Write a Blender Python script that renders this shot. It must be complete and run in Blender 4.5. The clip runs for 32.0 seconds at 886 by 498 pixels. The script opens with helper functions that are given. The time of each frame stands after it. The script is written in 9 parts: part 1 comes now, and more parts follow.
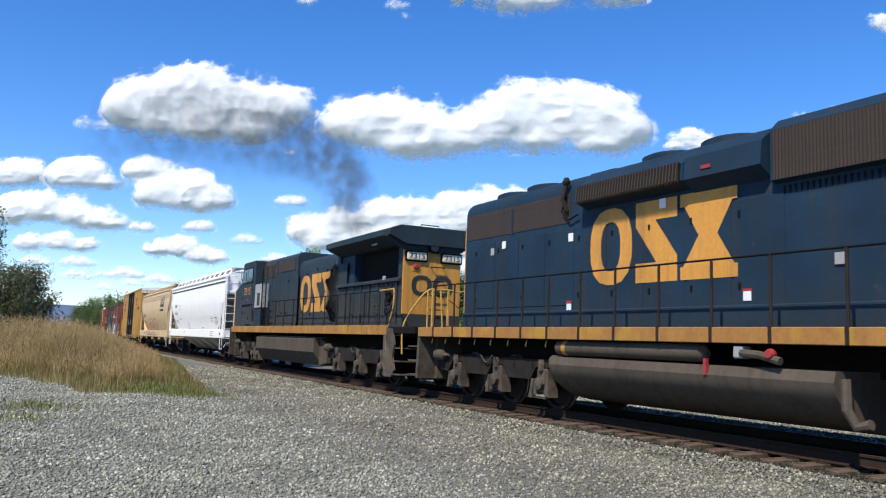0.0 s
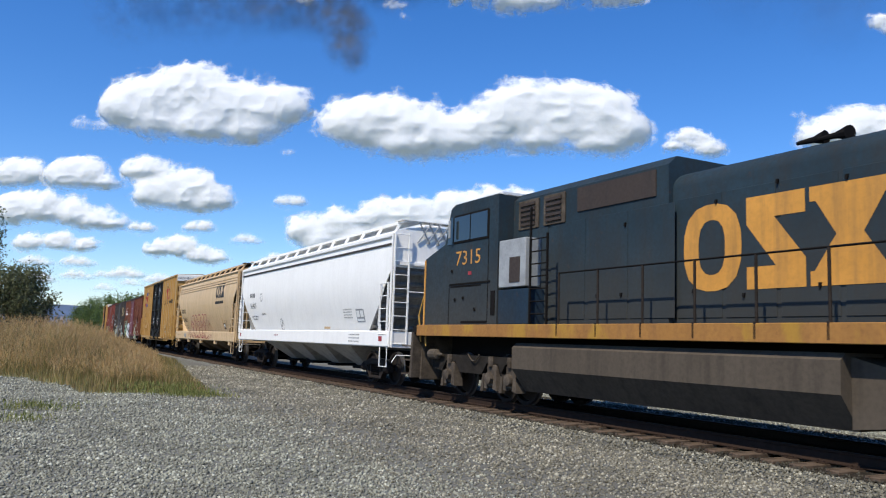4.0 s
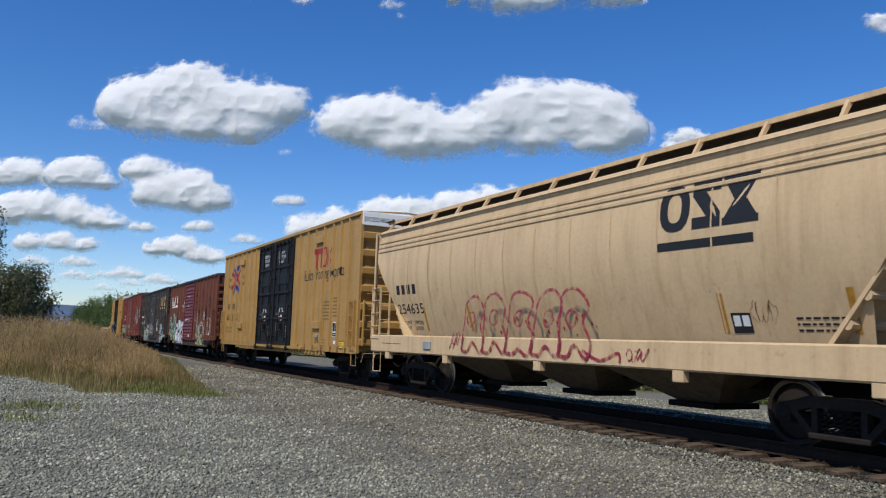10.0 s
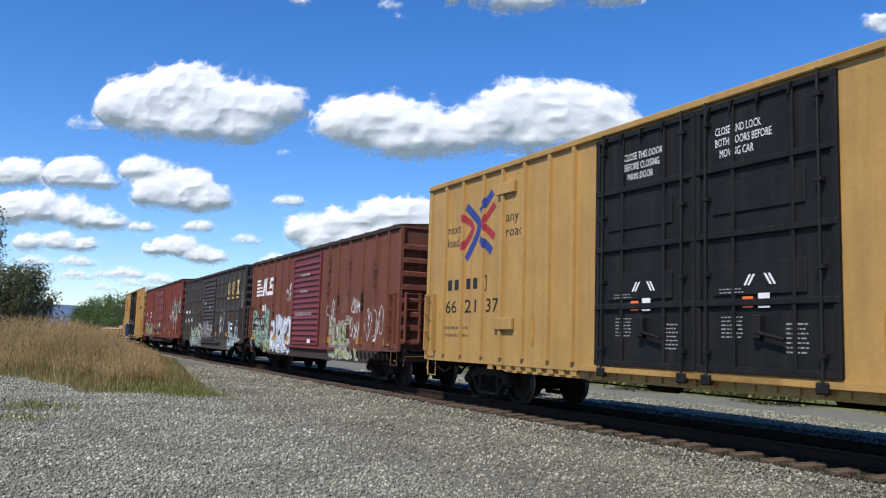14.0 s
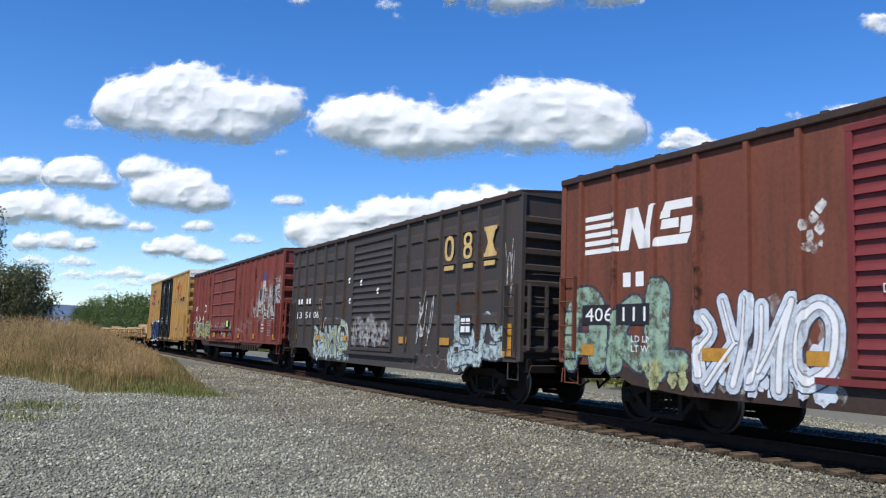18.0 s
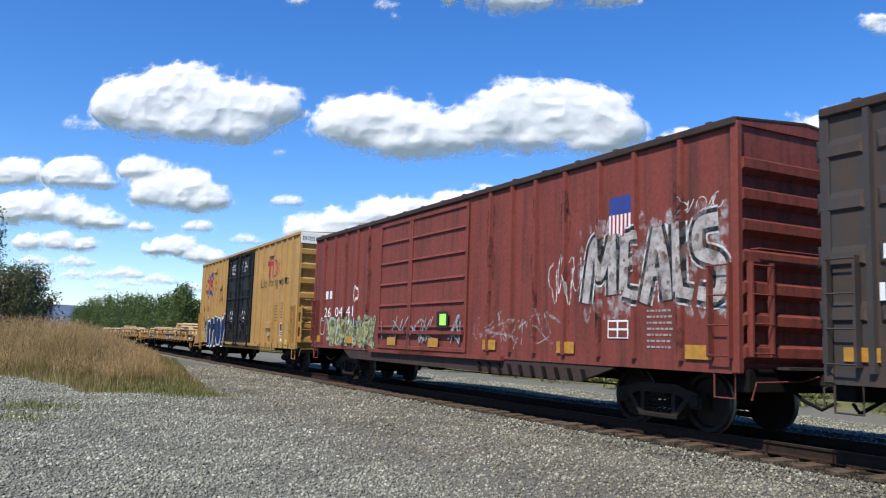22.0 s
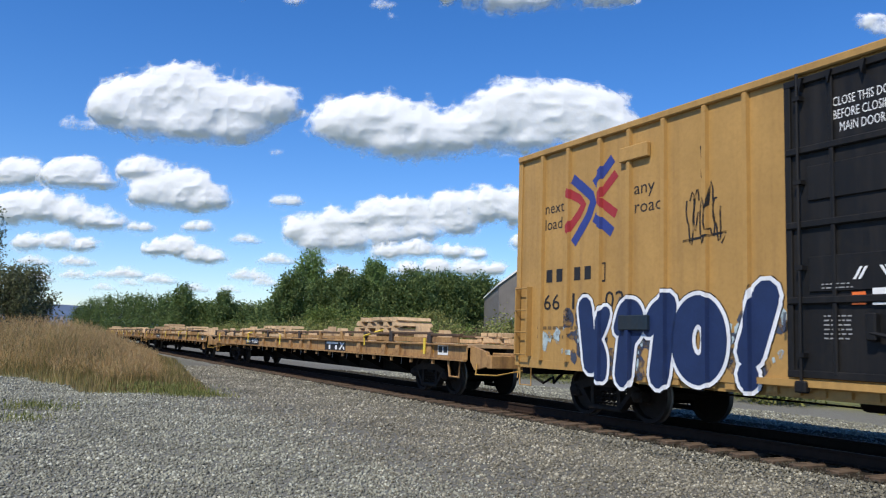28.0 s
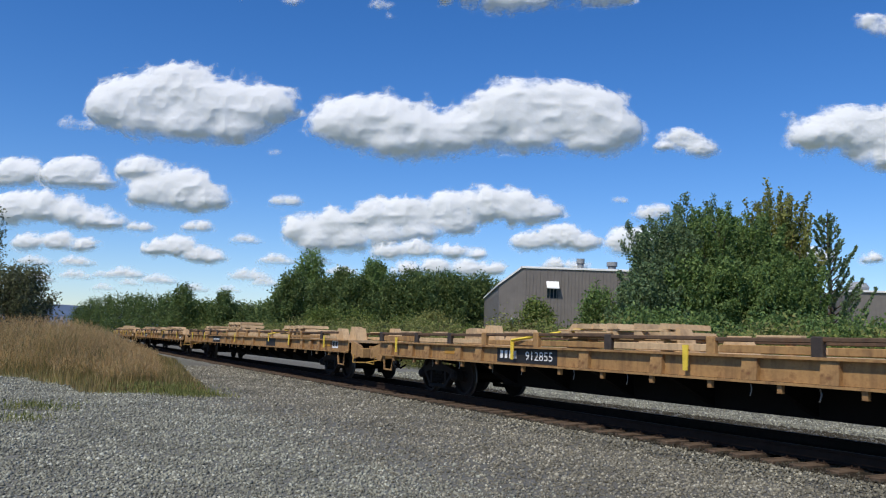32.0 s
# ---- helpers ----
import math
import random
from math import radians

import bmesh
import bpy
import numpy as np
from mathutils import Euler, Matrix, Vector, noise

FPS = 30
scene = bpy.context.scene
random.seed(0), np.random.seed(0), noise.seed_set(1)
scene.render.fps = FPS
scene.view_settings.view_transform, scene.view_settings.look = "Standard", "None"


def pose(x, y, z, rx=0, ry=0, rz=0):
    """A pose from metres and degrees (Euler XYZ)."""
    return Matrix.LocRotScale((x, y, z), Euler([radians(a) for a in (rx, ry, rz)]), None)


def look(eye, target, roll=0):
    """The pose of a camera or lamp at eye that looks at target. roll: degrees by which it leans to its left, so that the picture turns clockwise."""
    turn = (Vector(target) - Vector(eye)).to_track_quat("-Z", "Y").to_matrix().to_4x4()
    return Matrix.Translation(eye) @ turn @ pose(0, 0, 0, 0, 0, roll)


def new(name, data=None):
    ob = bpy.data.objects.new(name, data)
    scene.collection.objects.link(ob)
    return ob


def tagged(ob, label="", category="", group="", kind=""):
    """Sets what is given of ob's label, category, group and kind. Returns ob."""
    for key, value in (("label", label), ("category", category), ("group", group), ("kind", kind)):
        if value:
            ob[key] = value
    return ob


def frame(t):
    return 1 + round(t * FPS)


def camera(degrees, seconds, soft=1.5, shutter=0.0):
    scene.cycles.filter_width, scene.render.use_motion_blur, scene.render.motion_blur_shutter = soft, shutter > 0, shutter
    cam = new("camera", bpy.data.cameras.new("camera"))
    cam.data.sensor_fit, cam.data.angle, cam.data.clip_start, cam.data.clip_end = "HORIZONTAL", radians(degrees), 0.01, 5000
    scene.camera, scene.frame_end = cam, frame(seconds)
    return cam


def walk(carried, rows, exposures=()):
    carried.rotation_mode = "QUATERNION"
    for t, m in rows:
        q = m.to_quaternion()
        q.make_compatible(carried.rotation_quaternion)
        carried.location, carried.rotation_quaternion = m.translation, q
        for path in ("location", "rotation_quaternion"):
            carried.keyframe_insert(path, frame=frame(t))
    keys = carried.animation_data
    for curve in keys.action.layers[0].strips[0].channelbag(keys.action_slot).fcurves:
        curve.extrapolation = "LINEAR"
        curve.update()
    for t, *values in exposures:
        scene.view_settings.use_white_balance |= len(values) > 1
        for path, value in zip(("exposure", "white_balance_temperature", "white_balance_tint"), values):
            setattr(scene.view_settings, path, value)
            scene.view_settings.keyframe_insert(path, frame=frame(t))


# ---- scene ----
# Camera on a tripod beside the line, eye 1.4 m above the rail heads.
EYE = (0.0, 0.0, 1.41)
PITCH = 6.327
cam = camera(57.46, 32.0, soft=1.15, shutter=0.1)
VIEW = look(EYE, (0.0, 100.0, 1.41 + 100.0 * math.tan(radians(PITCH))), 2.0)
walk(cam, [(0.0, VIEW), (32.0, VIEW)], exposures=[(0.0, 0.42), (2.5, 0.32), (3.5, 0.2), (5.5, 0.04), (7.0, -0.46), (9.0, -0.28), (12.0, 0.02), (14.0, 0.22), (17.0, 0.2), (21.0, 0.3), (24.0, 0.32), (28.0, 0.12), (29.2, -0.12), (30.0, -0.12), (32.0, -0.14)])

# Late-summer daylight: sun high behind the camera's left shoulder.
SUN_DIR = Vector((-0.55 * 0.62, -0.835 * 0.62, 0.785)).normalized()
world = bpy.data.worlds.new("sky")
scene.world = world
world.use_nodes = True
wn = world.node_tree.nodes
wn.clear()
sky_tex = wn.new("ShaderNodeTexSky")
sky_tex.sky_type = "NISHITA"
sky_tex.sun_disc = False
sky_tex.sun_elevation = math.asin(SUN_DIR.z)
sky_tex.sun_rotation = math.atan2(SUN_DIR.x, SUN_DIR.y)
sky_tex.altitude = 300.0
sky_tex.air_density = 1.0
sky_tex.dust_density = 0.1
sky_tex.ozone_density = 3.0
wbg = wn.new("ShaderNodeBackground")
wbg.inputs["Strength"].default_value = 0.13
wout = wn.new("ShaderNodeOutputWorld")
sky_hue = wn.new("ShaderNodeHueSaturation")
sky_hue.inputs["Saturation"].default_value = 1.3
world.node_tree.links.new(sky_tex.outputs[0], sky_hue.inputs["Color"])
sky_tint = wn.new("ShaderNodeMix")
sky_tint.data_type, sky_tint.blend_type = "RGBA", "MULTIPLY"
sky_tint.inputs[0].default_value = 1.0
sky_tint.inputs[7].default_value = (0.84, 0.905, 1.13, 1.0)
world.node_tree.links.new(sky_hue.outputs[0], sky_tint.inputs[6])
world.node_tree.links.new(sky_tint.outputs[2], wbg.inputs[0])
world.node_tree.links.new(wbg.outputs[0], wout.inputs[0])
sun_data = bpy.data.lights.new("sun", "SUN")
sun_data.energy = 4.3
sun_data.angle = radians(0.53)
sun_data.color = (1.0, 0.935, 0.82)
sun_lamp = new("sun", sun_data)
sun_lamp.matrix_world = look(SUN_DIR * 200.0, (0, 0, 0))

# The line: a gentle curve, with distance s along it growing in the direction of travel.
TRACK_D, TRACK_TH, TRACK_K, GRADE = 23.507, -1.08565, 0.00053, 0.00424


def track(s):
    a = TRACK_TH + TRACK_K * s
    x = (math.sin(a) - math.sin(TRACK_TH)) / TRACK_K
    y = TRACK_D - (math.cos(a) - math.cos(TRACK_TH)) / TRACK_K
    return x, y, a


def beside(s, w, z=0.0):
    """A place w metres to the far side of the track's centre line at s."""
    x, y, a = track(s)
    return Vector((x - math.sin(a) * w, y + math.cos(a) * w, z + GRADE * s))


def lie(x, y):
    """Height of the ground's tilt at a place."""
    return GRADE * (x * math.cos(TRACK_TH) + (y - TRACK_D) * math.sin(TRACK_TH))


# ---------------------------------------------------------------- mesh helpers
class Build:
    """Collects vertices and faces of one mesh."""

    def __init__(self):
        self.v, self.f = [], []

    def add(self, vs, fs):
        n = len(self.v)
        self.v.extend(vs)
        self.f.extend([tuple(i + n for i in f) for f in fs])
        return self

    def box(self, x0, x1, y0, y1, z0, z1, c=0.0):
        if c <= 0:
            vs = [(x, y, z) for x in (x0, x1) for y in (y0, y1) for z in (z0, z1)]
            fs = [(0, 1, 3, 2), (4, 6, 7, 5), (0, 4, 5, 1), (2, 3, 7, 6), (0, 2, 6, 4), (1, 5, 7, 3)]
            return self.add(vs, fs)
        prof = [(x0 + c, z0), (x1 - c, z0), (x1, z0 + c), (x1, z1 - c), (x1 - c, z1), (x0 + c, z1), (x0, z1 - c), (x0, z0 + c)]
        inner = [(min(max(x, x0 + c), x1 - c), min(max(z, z0 + c), z1 - c)) for x, z in prof]
        vs = [(x, y0, z) for x, z in inner] + [(x, y0 + c, z) for x, z in prof] + [(x, y1 - c, z) for x, z in prof] + [(x, y1, z) for x, z in inner]
        fs = [tuple(range(8)), tuple(range(31, 23, -1))]
        for k in range(3):
            for i in range(8):
                j = (i + 1) % 8
                fs.append((k * 8 + i, k * 8 + 8 + i, k * 8 + 8 + j, k * 8 + j))
        return self.add(vs, fs)

    def prism(self, poly, a0, a1, axis="y"):
        """A polygon of (x, z) pushed along y, of (y, z) along x, or of (x, y) along z."""
        def place(p, a):
            return (p[0], a, p[1]) if axis == "y" else (a, p[0], p[1]) if axis == "x" else (p[0], p[1], a)
        n = len(poly)
        vs = [place(p, a0) for p in poly] + [place(p, a1) for p in poly]
        fs = [tuple(range(n)), tuple(range(2 * n - 1, n - 1, -1))]
        fs += [(i, i + n, (i + 1) % n + n, (i + 1) % n) for i in range(n)]
        return self.add(vs, fs)

    def tube(self, pts, r, n=6, cap=True):
        """A round bar along points."""
        pts = [Vector(p) for p in pts]
        vs, fs = [], []
        for i, p in enumerate(pts):
            d = (pts[min(i + 1, len(pts) - 1)] - pts[max(i - 1, 0)]).normalized()
            a = d.cross(Vector((0, 0, 1)) if abs(d.z) < 0.9 else Vector((1, 0, 0))).normalized()
            b = d.cross(a)
            rr = r[i] if isinstance(r, (list, tuple)) else r
            vs += [tuple(p + a * (rr * math.cos(2 * math.pi * k / n)) + b * (rr * math.sin(2 * math.pi * k / n))) for k in range(n)]
        for i in range(len(pts) - 1):
            fs += [(i * n + k, i * n + (k + 1) % n, (i + 1) * n + (k + 1) % n, (i + 1) * n + k) for k in range(n)]
        if cap:
            fs += [tuple(range(n - 1, -1, -1)), tuple(range(len(vs) - n, len(vs)))]
        return self.add(vs, fs)

    def lathe(self, prof, centre, axis="y", n=20):
        """A profile of (radius, along) turned round an axis."""
        cx, cy, cz = centre
        vs, fs = [], []
        for r, a in prof:
            for k in range(n):
                c, s = r * math.cos(2 * math.pi * k / n), r * math.sin(2 * math.pi * k / n)
                vs.append((cx + c, cy + a, cz + s) if axis == "y" else (cx + a, cy + c, cz + s) if axis == "x" else (cx + c, cy + s, cz + a))
        for i in range(len(prof) - 1):
            fs += [(i * n + k, i * n + (k + 1) % n, (i + 1) * n + (k + 1) % n, (i + 1) * n + k) for k in range(n)]
        fs += [tuple(range(n - 1, -1, -1)), tuple(range(len(vs) - n, len(vs)))]
        return self.add(vs, fs)

    def sheet(self, rows):
        """A skin over rows of points."""
        m = len(rows[0])
        vs = [tuple(p) for row in rows for p in row]
        fs = [(i * m + k, i * m + k + 1, (i + 1) * m + k + 1, (i + 1) * m + k) for i in range(len(rows) - 1) for k in range(m - 1)]
        return self.add(vs, fs)

    def mesh(self, name, mat=None, smooth=False):
        me = bpy.data.meshes.new(name)
        me.from_pydata(self.v, [], self.f)
        if mat:
            me.materials.append(mat)
        bm = bmesh.new()
        bm.from_mesh(me)
        bmesh.ops.remove_doubles(bm, verts=bm.verts, dist=1e-5)
        bmesh.ops.recalc_face_normals(bm, faces=bm.faces)
        bm.to_mesh(me)
        bm.free()
        if smooth:
            me.shade_smooth() if smooth is True else me.set_sharp_from_angle(angle=radians(smooth))
        return me


def part(name, b, mat, parent, label="", smooth=False, at=None):
    me = b if isinstance(b, bpy.types.Mesh) else b.mesh(name, mat, smooth)
    ob = new(name, me)
    ob.parent = parent
    if at is not None:
        ob.matrix_local = at
    if label:
        tagged(ob, label)
    return ob


def thing(name, label, category, at=None, group="", kind=""):
    ob = new(name)
    ob.empty_display_size = 0.3
    if at is not None:
        ob.matrix_world = at
    return tagged(ob, label, category, group, kind)


# ---------------------------------------------------------------- materials
def base_material(name):
    m = bpy.data.materials.new(name)
    m.use_nodes = True
    nt = m.node_tree
    bsdf = nt.nodes["Principled BSDF"]
    return m, nt, bsdf


def ramp(nt, fac, stops):
    r = nt.nodes.new("ShaderNodeValToRGB")
    while len(r.color_ramp.elements) < len(stops):
        r.color_ramp.elements.new(0.5)
    for e, (p, c) in zip(r.color_ramp.elements, stops):
        e.position, e.color = p, (*c, 1) if len(c) == 3 else c
    nt.links.new(fac, r.inputs[0])
    return r.outputs[0]


def tex(nt, scale, detail=4.0, stretch=(1, 1, 1), rough=0.6, shift=0.0):
    co = nt.nodes.new("ShaderNodeTexCoord")
    mp = nt.nodes.new("ShaderNodeMapping")
    mp.inputs["Scale"].default_value = stretch
    mp.inputs["Location"].default_value = (shift, shift * 0.7, shift * 1.3)
    nt.links.new(co.outputs["Object"], mp.inputs[0])
    n = nt.nodes.new("ShaderNodeTexNoise")
    n.inputs["Scale"].default_value, n.inputs["Detail"].default_value, n.inputs["Roughness"].default_value = scale, detail, rough
    nt.links.new(mp.outputs[0], n.inputs[0])
    return n.outputs[0]


def mix(nt, fac, a, b, mode="MIX"):
    n = nt.nodes.new("ShaderNodeMix")
    n.data_type, n.blend_type = "RGBA", mode
    for sock, val in ((n.inputs[0], fac), (n.inputs[6], a), (n.inputs[7], b)):
        if isinstance(val, (int, float)):
            sock.default_value = val
        elif isinstance(val, (tuple, list)):
            sock.default_value = (*val, 1)
        else:
            nt.links.new(val, sock)
    return n.outputs[2]


def bumped(nt, bsdf, height, strength, dist=0.01):
    b = nt.nodes.new("ShaderNodeBump")
    b.inputs["Strength"].default_value, b.inputs["Distance"].default_value = strength, dist
    nt.links.new(height, b.inputs["Height"])
    nt.links.new(b.outputs[0], bsdf.inputs["Normal"])


def shade(c, k):
    return tuple(min(1.0, v * k) for v in c)


def paint(name, col, rough=0.5, dirt=(0.12, 0.1, 0.08), grime=0.5, streak=0.4, rust=0.0, fade=0.12, spec=0.25, bump=0.15):
    """Weathered vehicle paint: sun-fading in patches, grime, vertical streaks and rust spots."""
    m, nt, bsdf = base_material(name)
    big, fine, run = tex(nt, 0.9, 5), tex(nt, 14.0, 5), tex(nt, 3.0, 4, (1.6, 1.6, 0.12))
    c = ramp(nt, big, [(0.3, shade(col, 1 - fade)), (0.7, shade(col, 1 + fade))])
    g = ramp(nt, fine, [(0.42, (0, 0, 0)), (0.75, (grime, grime, grime))])
    c = mix(nt, g, c, mix(nt, 0.5, col, dirt))
    s = ramp(nt, run, [(0.47, (0, 0, 0)), (0.74, (streak, streak, streak))])
    c = mix(nt, s, c, dirt)
    if rust > 0:
        spots = ramp(nt, tex(nt, 5.0, 8, shift=3.1), [(0.66 - 0.12 * rust, (0, 0, 0)), (0.72, (rust, rust, rust))])
        c = mix(nt, spots, c, (0.13, 0.055, 0.025))
    nt.links.new(c, bsdf.inputs["Base Color"])
    rr = ramp(nt, fine, [(0.3, (rough - 0.08,) * 3), (0.7, (min(1, rough + 0.15),) * 3)])
    nt.links.new(rr, bsdf.inputs["Roughness"])
    bsdf.inputs["Specular IOR Level"].default_value = spec
    bumped(nt, bsdf, tex(nt, 30.0, 3), bump, 0.004)
    return m


def plain(name, col, rough=0.6, metal=0.0, var=0.15, scale=8.0, bump=0.2, spec=0.4):
    m, nt, bsdf = base_material(name)
    a, b = tex(nt, scale, 5), tex(nt, scale * 7, 3)
    c = ramp(nt, a, [(0.3, shade(col, 1 - var)), (0.7, shade(col, 1 + var))])
    c = mix(nt, ramp(nt, b, [(0.4, (0, 0, 0)), (0.8, (0.5, 0.5, 0.5))]), c, shade(col, 1 - 2 * var if var < 0.4 else 0.3))
    nt.links.new(c, bsdf.inputs["Base Color"])
    bsdf.inputs["Roughness"].default_value, bsdf.inputs["Metallic"].default_value = rough, metal
    bsdf.inputs["Specular IOR Level"].default_value = spec
    bumped(nt, bsdf, b, bump, 0.005)
    return m


def island(name, cols, rough=0.7, trans=0.0, spread=1.0, spec=0.25):
    """Colour that changes from piece to piece (leaf, blade, stone)."""
    m, nt, bsdf = base_material(name)
    geo = nt.nodes.new("ShaderNodeNewGeometry")
    n = len(cols)
    c = ramp(nt, geo.outputs["Random Per Island"], [(i / max(1, n - 1), col) for i, col in enumerate(cols)])
    patch = ramp(nt, tex(nt, 0.35 * spread, 3), [(0.3, (0.72, 0.72, 0.72)), (0.7, (1.2, 1.2, 1.2))])
    c = mix(nt, 1.0, c, patch, "MULTIPLY")
    nt.links.new(c, bsdf.inputs["Base Color"])
    bsdf.inputs["Roughness"].default_value = rough
    bsdf.inputs["Specular IOR Level"].default_value = spec
    if trans > 0:
        tr = nt.nodes.new("ShaderNodeBsdfTranslucent")
        nt.links.new(c, tr.inputs[0])
        ms = nt.nodes.new("ShaderNodeMixShader")
        ms.inputs[0].default_value = trans
        nt.links.new(bsdf.outputs[0], ms.inputs[1])
        nt.links.new(tr.outputs[0], ms.inputs[2])
        nt.links.new(ms.outputs[0], nt.nodes["Material Output"].inputs[0])
    return m





def dusty_paint(name, col, dust, z0, z1, most):
    """Engine paint with brown road dust thrown up from the wheels over its lower panels."""
    m = paint(name, col, 0.6, (0.03, 0.027, 0.023), 0.6, 0.55, 0.25, 0.3, 0.18)
    nt = m.node_tree
    bsdf = nt.nodes["Principled BSDF"]
    old = bsdf.inputs["Base Color"].links[0].from_socket
    co = nt.nodes.new("ShaderNodeTexCoord")
    sep = nt.nodes.new("ShaderNodeSeparateXYZ")
    nt.links.new(co.outputs["Object"], sep.inputs[0])
    add = nt.nodes.new("ShaderNodeMath")
    add.operation = "MULTIPLY_ADD"
    nt.links.new(tex(nt, 1.1, 6, (1, 1, 0.6), shift=2.0), add.inputs[0])
    add.inputs[1].default_value = -1.6
    nt.links.new(sep.outputs["Z"], add.inputs[2])
    mr = nt.nodes.new("ShaderNodeMapRange")
    mr.inputs["From Min"].default_value, mr.inputs["From Max"].default_value = z0 - 0.8, z1 - 0.8
    mr.inputs["To Min"].default_value, mr.inputs["To Max"].default_value = most, 0.05
    nt.links.new(add.outputs[0], mr.inputs[0])
    nt.links.new(mix(nt, mr.outputs[0], old, dust), bsdf.inputs["Base Color"])
    return m


NAVY_OLD = dusty_paint("faded_navy_paint", (0.017, 0.034, 0.046), (0.05, 0.046, 0.038), 1.9, 3.7, 0.75)
NAVY = dusty_paint("navy_paint", (0.008, 0.028, 0.052), (0.03, 0.034, 0.036), 1.6, 2.6, 0.6)
GOLD = paint("gold_paint", (0.58, 0.27, 0.05), 0.5, (0.16, 0.1, 0.05), 0.45, 0.5)


def worn_stripe():
    """Gold sill paint: bright patches left between rust and dust."""
    m = paint("worn_gold_paint", (0.34, 0.16, 0.04), 0.65, (0.15, 0.075, 0.035), 0.7, 0.4, 0.5)
    nt = m.node_tree
    bsdf = nt.nodes["Principled BSDF"]
    old = bsdf.inputs["Base Color"].links[0].from_socket
    fresh = ramp(nt, tex(nt, 1.3, 6, (1, 1, 0.5), shift=4.2), [(0.52, (0, 0, 0)), (0.6, (0.6, 0.6, 0.6))])
    nt.links.new(mix(nt, fresh, old, (0.42, 0.24, 0.03)), bsdf.inputs["Base Color"])
    return m


SILL_GOLD = worn_stripe()

WHITE = paint("white_paint", (0.86, 0.84, 0.79), 0.45, (0.5, 0.47, 0.42), 0.2, 0.13, 0.0, 0.03)
TAN = paint("tan_paint", (0.61, 0.44, 0.25), 0.5, (0.28, 0.17, 0.09), 0.35, 0.4, 0.25, 0.05)
YELLOW = paint("boxcar_yellow_paint", (0.41, 0.24, 0.074), 0.45, (0.17, 0.095, 0.04), 0.38, 0.36, 0.0, 0.13)
BLACK_DOOR = paint("black_door_paint", (0.0085, 0.0085, 0.009), 0.55, (0.035, 0.03, 0.025), 0.4, 0.4, spec=0.22)
OXIDE = paint("oxide_red_paint", (0.16, 0.053, 0.032), 0.65, (0.06, 0.03, 0.02), 0.6, 0.7, 0.5, 0.1)
RED = paint("faded_red_paint", (0.2, 0.047, 0.034), 0.65, (0.06, 0.028, 0.022), 0.7, 0.85, 0.6, 0.12)
MAROON = paint("maroon_door_paint", (0.16, 0.03, 0.03), 0.5, (0.07, 0.03, 0.025), 0.35, 0.35, 0.2)
BROWN = paint("weathered_black_paint", (0.045, 0.042, 0.042), 0.65, (0.075, 0.045, 0.026), 0.7, 0.8, 0.6, 0.15)
FLAT_TAN = paint("flatcar_tan_paint", (0.37, 0.215, 0.085), 0.65, (0.12, 0.065, 0.035), 0.7, 0.75, 0.8, 0.12)
GRATE = paint("intake_mesh", (0.05, 0.037, 0.03), 0.7, (0.02, 0.02, 0.02), 0.4, 0.4)
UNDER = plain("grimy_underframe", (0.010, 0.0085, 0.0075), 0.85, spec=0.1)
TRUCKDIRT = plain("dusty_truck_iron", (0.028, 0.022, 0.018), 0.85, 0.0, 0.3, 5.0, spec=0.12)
# Truck frames nearly black: shade from the engine body is in this colour.
LOCOFRAME = plain("shaded_truck_frame", (0.024, 0.02, 0.016), 0.85, 0.0, 0.35, 4.0, spec=0.12)
LOCODIRT = plain("dusty_loco_iron", (0.088, 0.07, 0.053), 0.9, 0.0, 0.45, 3.0, spec=0.12)
# Grimy slope sheets, with the shade under the hopper's end painted in.
SLOPE = paint("grimy_shaded_sheet", (0.2, 0.195, 0.18), 0.7, (0.06, 0.055, 0.05), 0.7, 0.6)
MARK_FAINT = plain("faint_stencil", (0.16, 0.1, 0.04), 0.7, 0.0, 0.2)
MARK_GREY = plain("grey_stencil", (0.3, 0.3, 0.29), 0.7, 0.0, 0.2)
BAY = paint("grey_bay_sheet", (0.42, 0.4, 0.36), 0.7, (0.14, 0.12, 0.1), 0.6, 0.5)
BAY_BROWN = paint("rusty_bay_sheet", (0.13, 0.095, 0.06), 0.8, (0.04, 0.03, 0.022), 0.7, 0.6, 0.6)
ROOF_DARK = paint("sooty_roof_steel", (0.05, 0.032, 0.026), 0.75, (0.02, 0.016, 0.014), 0.6, 0.5, 0.5)
RAILTOP = plain("worn_rail_head", (0.07, 0.06, 0.052), 0.6, 0.3, 0.1, 6.0, 0.1, 0.2)
TANK = paint("dusty_tank", (0.092, 0.074, 0.055), 0.85, (0.035, 0.029, 0.024), 0.6, 0.5, spec=0.1)
STEEL = plain("wheel_steel", (0.022, 0.017, 0.014), 0.75, 0.0, spec=0.15)
BRIGHT = plain("polished_rim", (0.16, 0.15, 0.14), 0.45, 0.8, 0.06)
RAILRUST = plain("rusty_rail", (0.035, 0.022, 0.016), 0.9, 0.0, 0.2, spec=0.08)
TIE = plain("weathered_tie_wood", (0.115, 0.082, 0.058), 0.95, 0.0, 0.4, 3.0, 0.8, 0.1)
LUMBER = paint("rough_lumber", (0.56, 0.39, 0.22), 0.8, (0.16, 0.1, 0.06), 0.6, 0.5)
RACKRUST = paint("rusty_rack_bar", (0.12, 0.075, 0.045), 0.8, (0.04, 0.03, 0.025), 0.8, 0.7, 0.8)
RACKIRON = plain("dark_rack_iron", (0.055, 0.043, 0.036), 0.7, 0.2, 0.3)
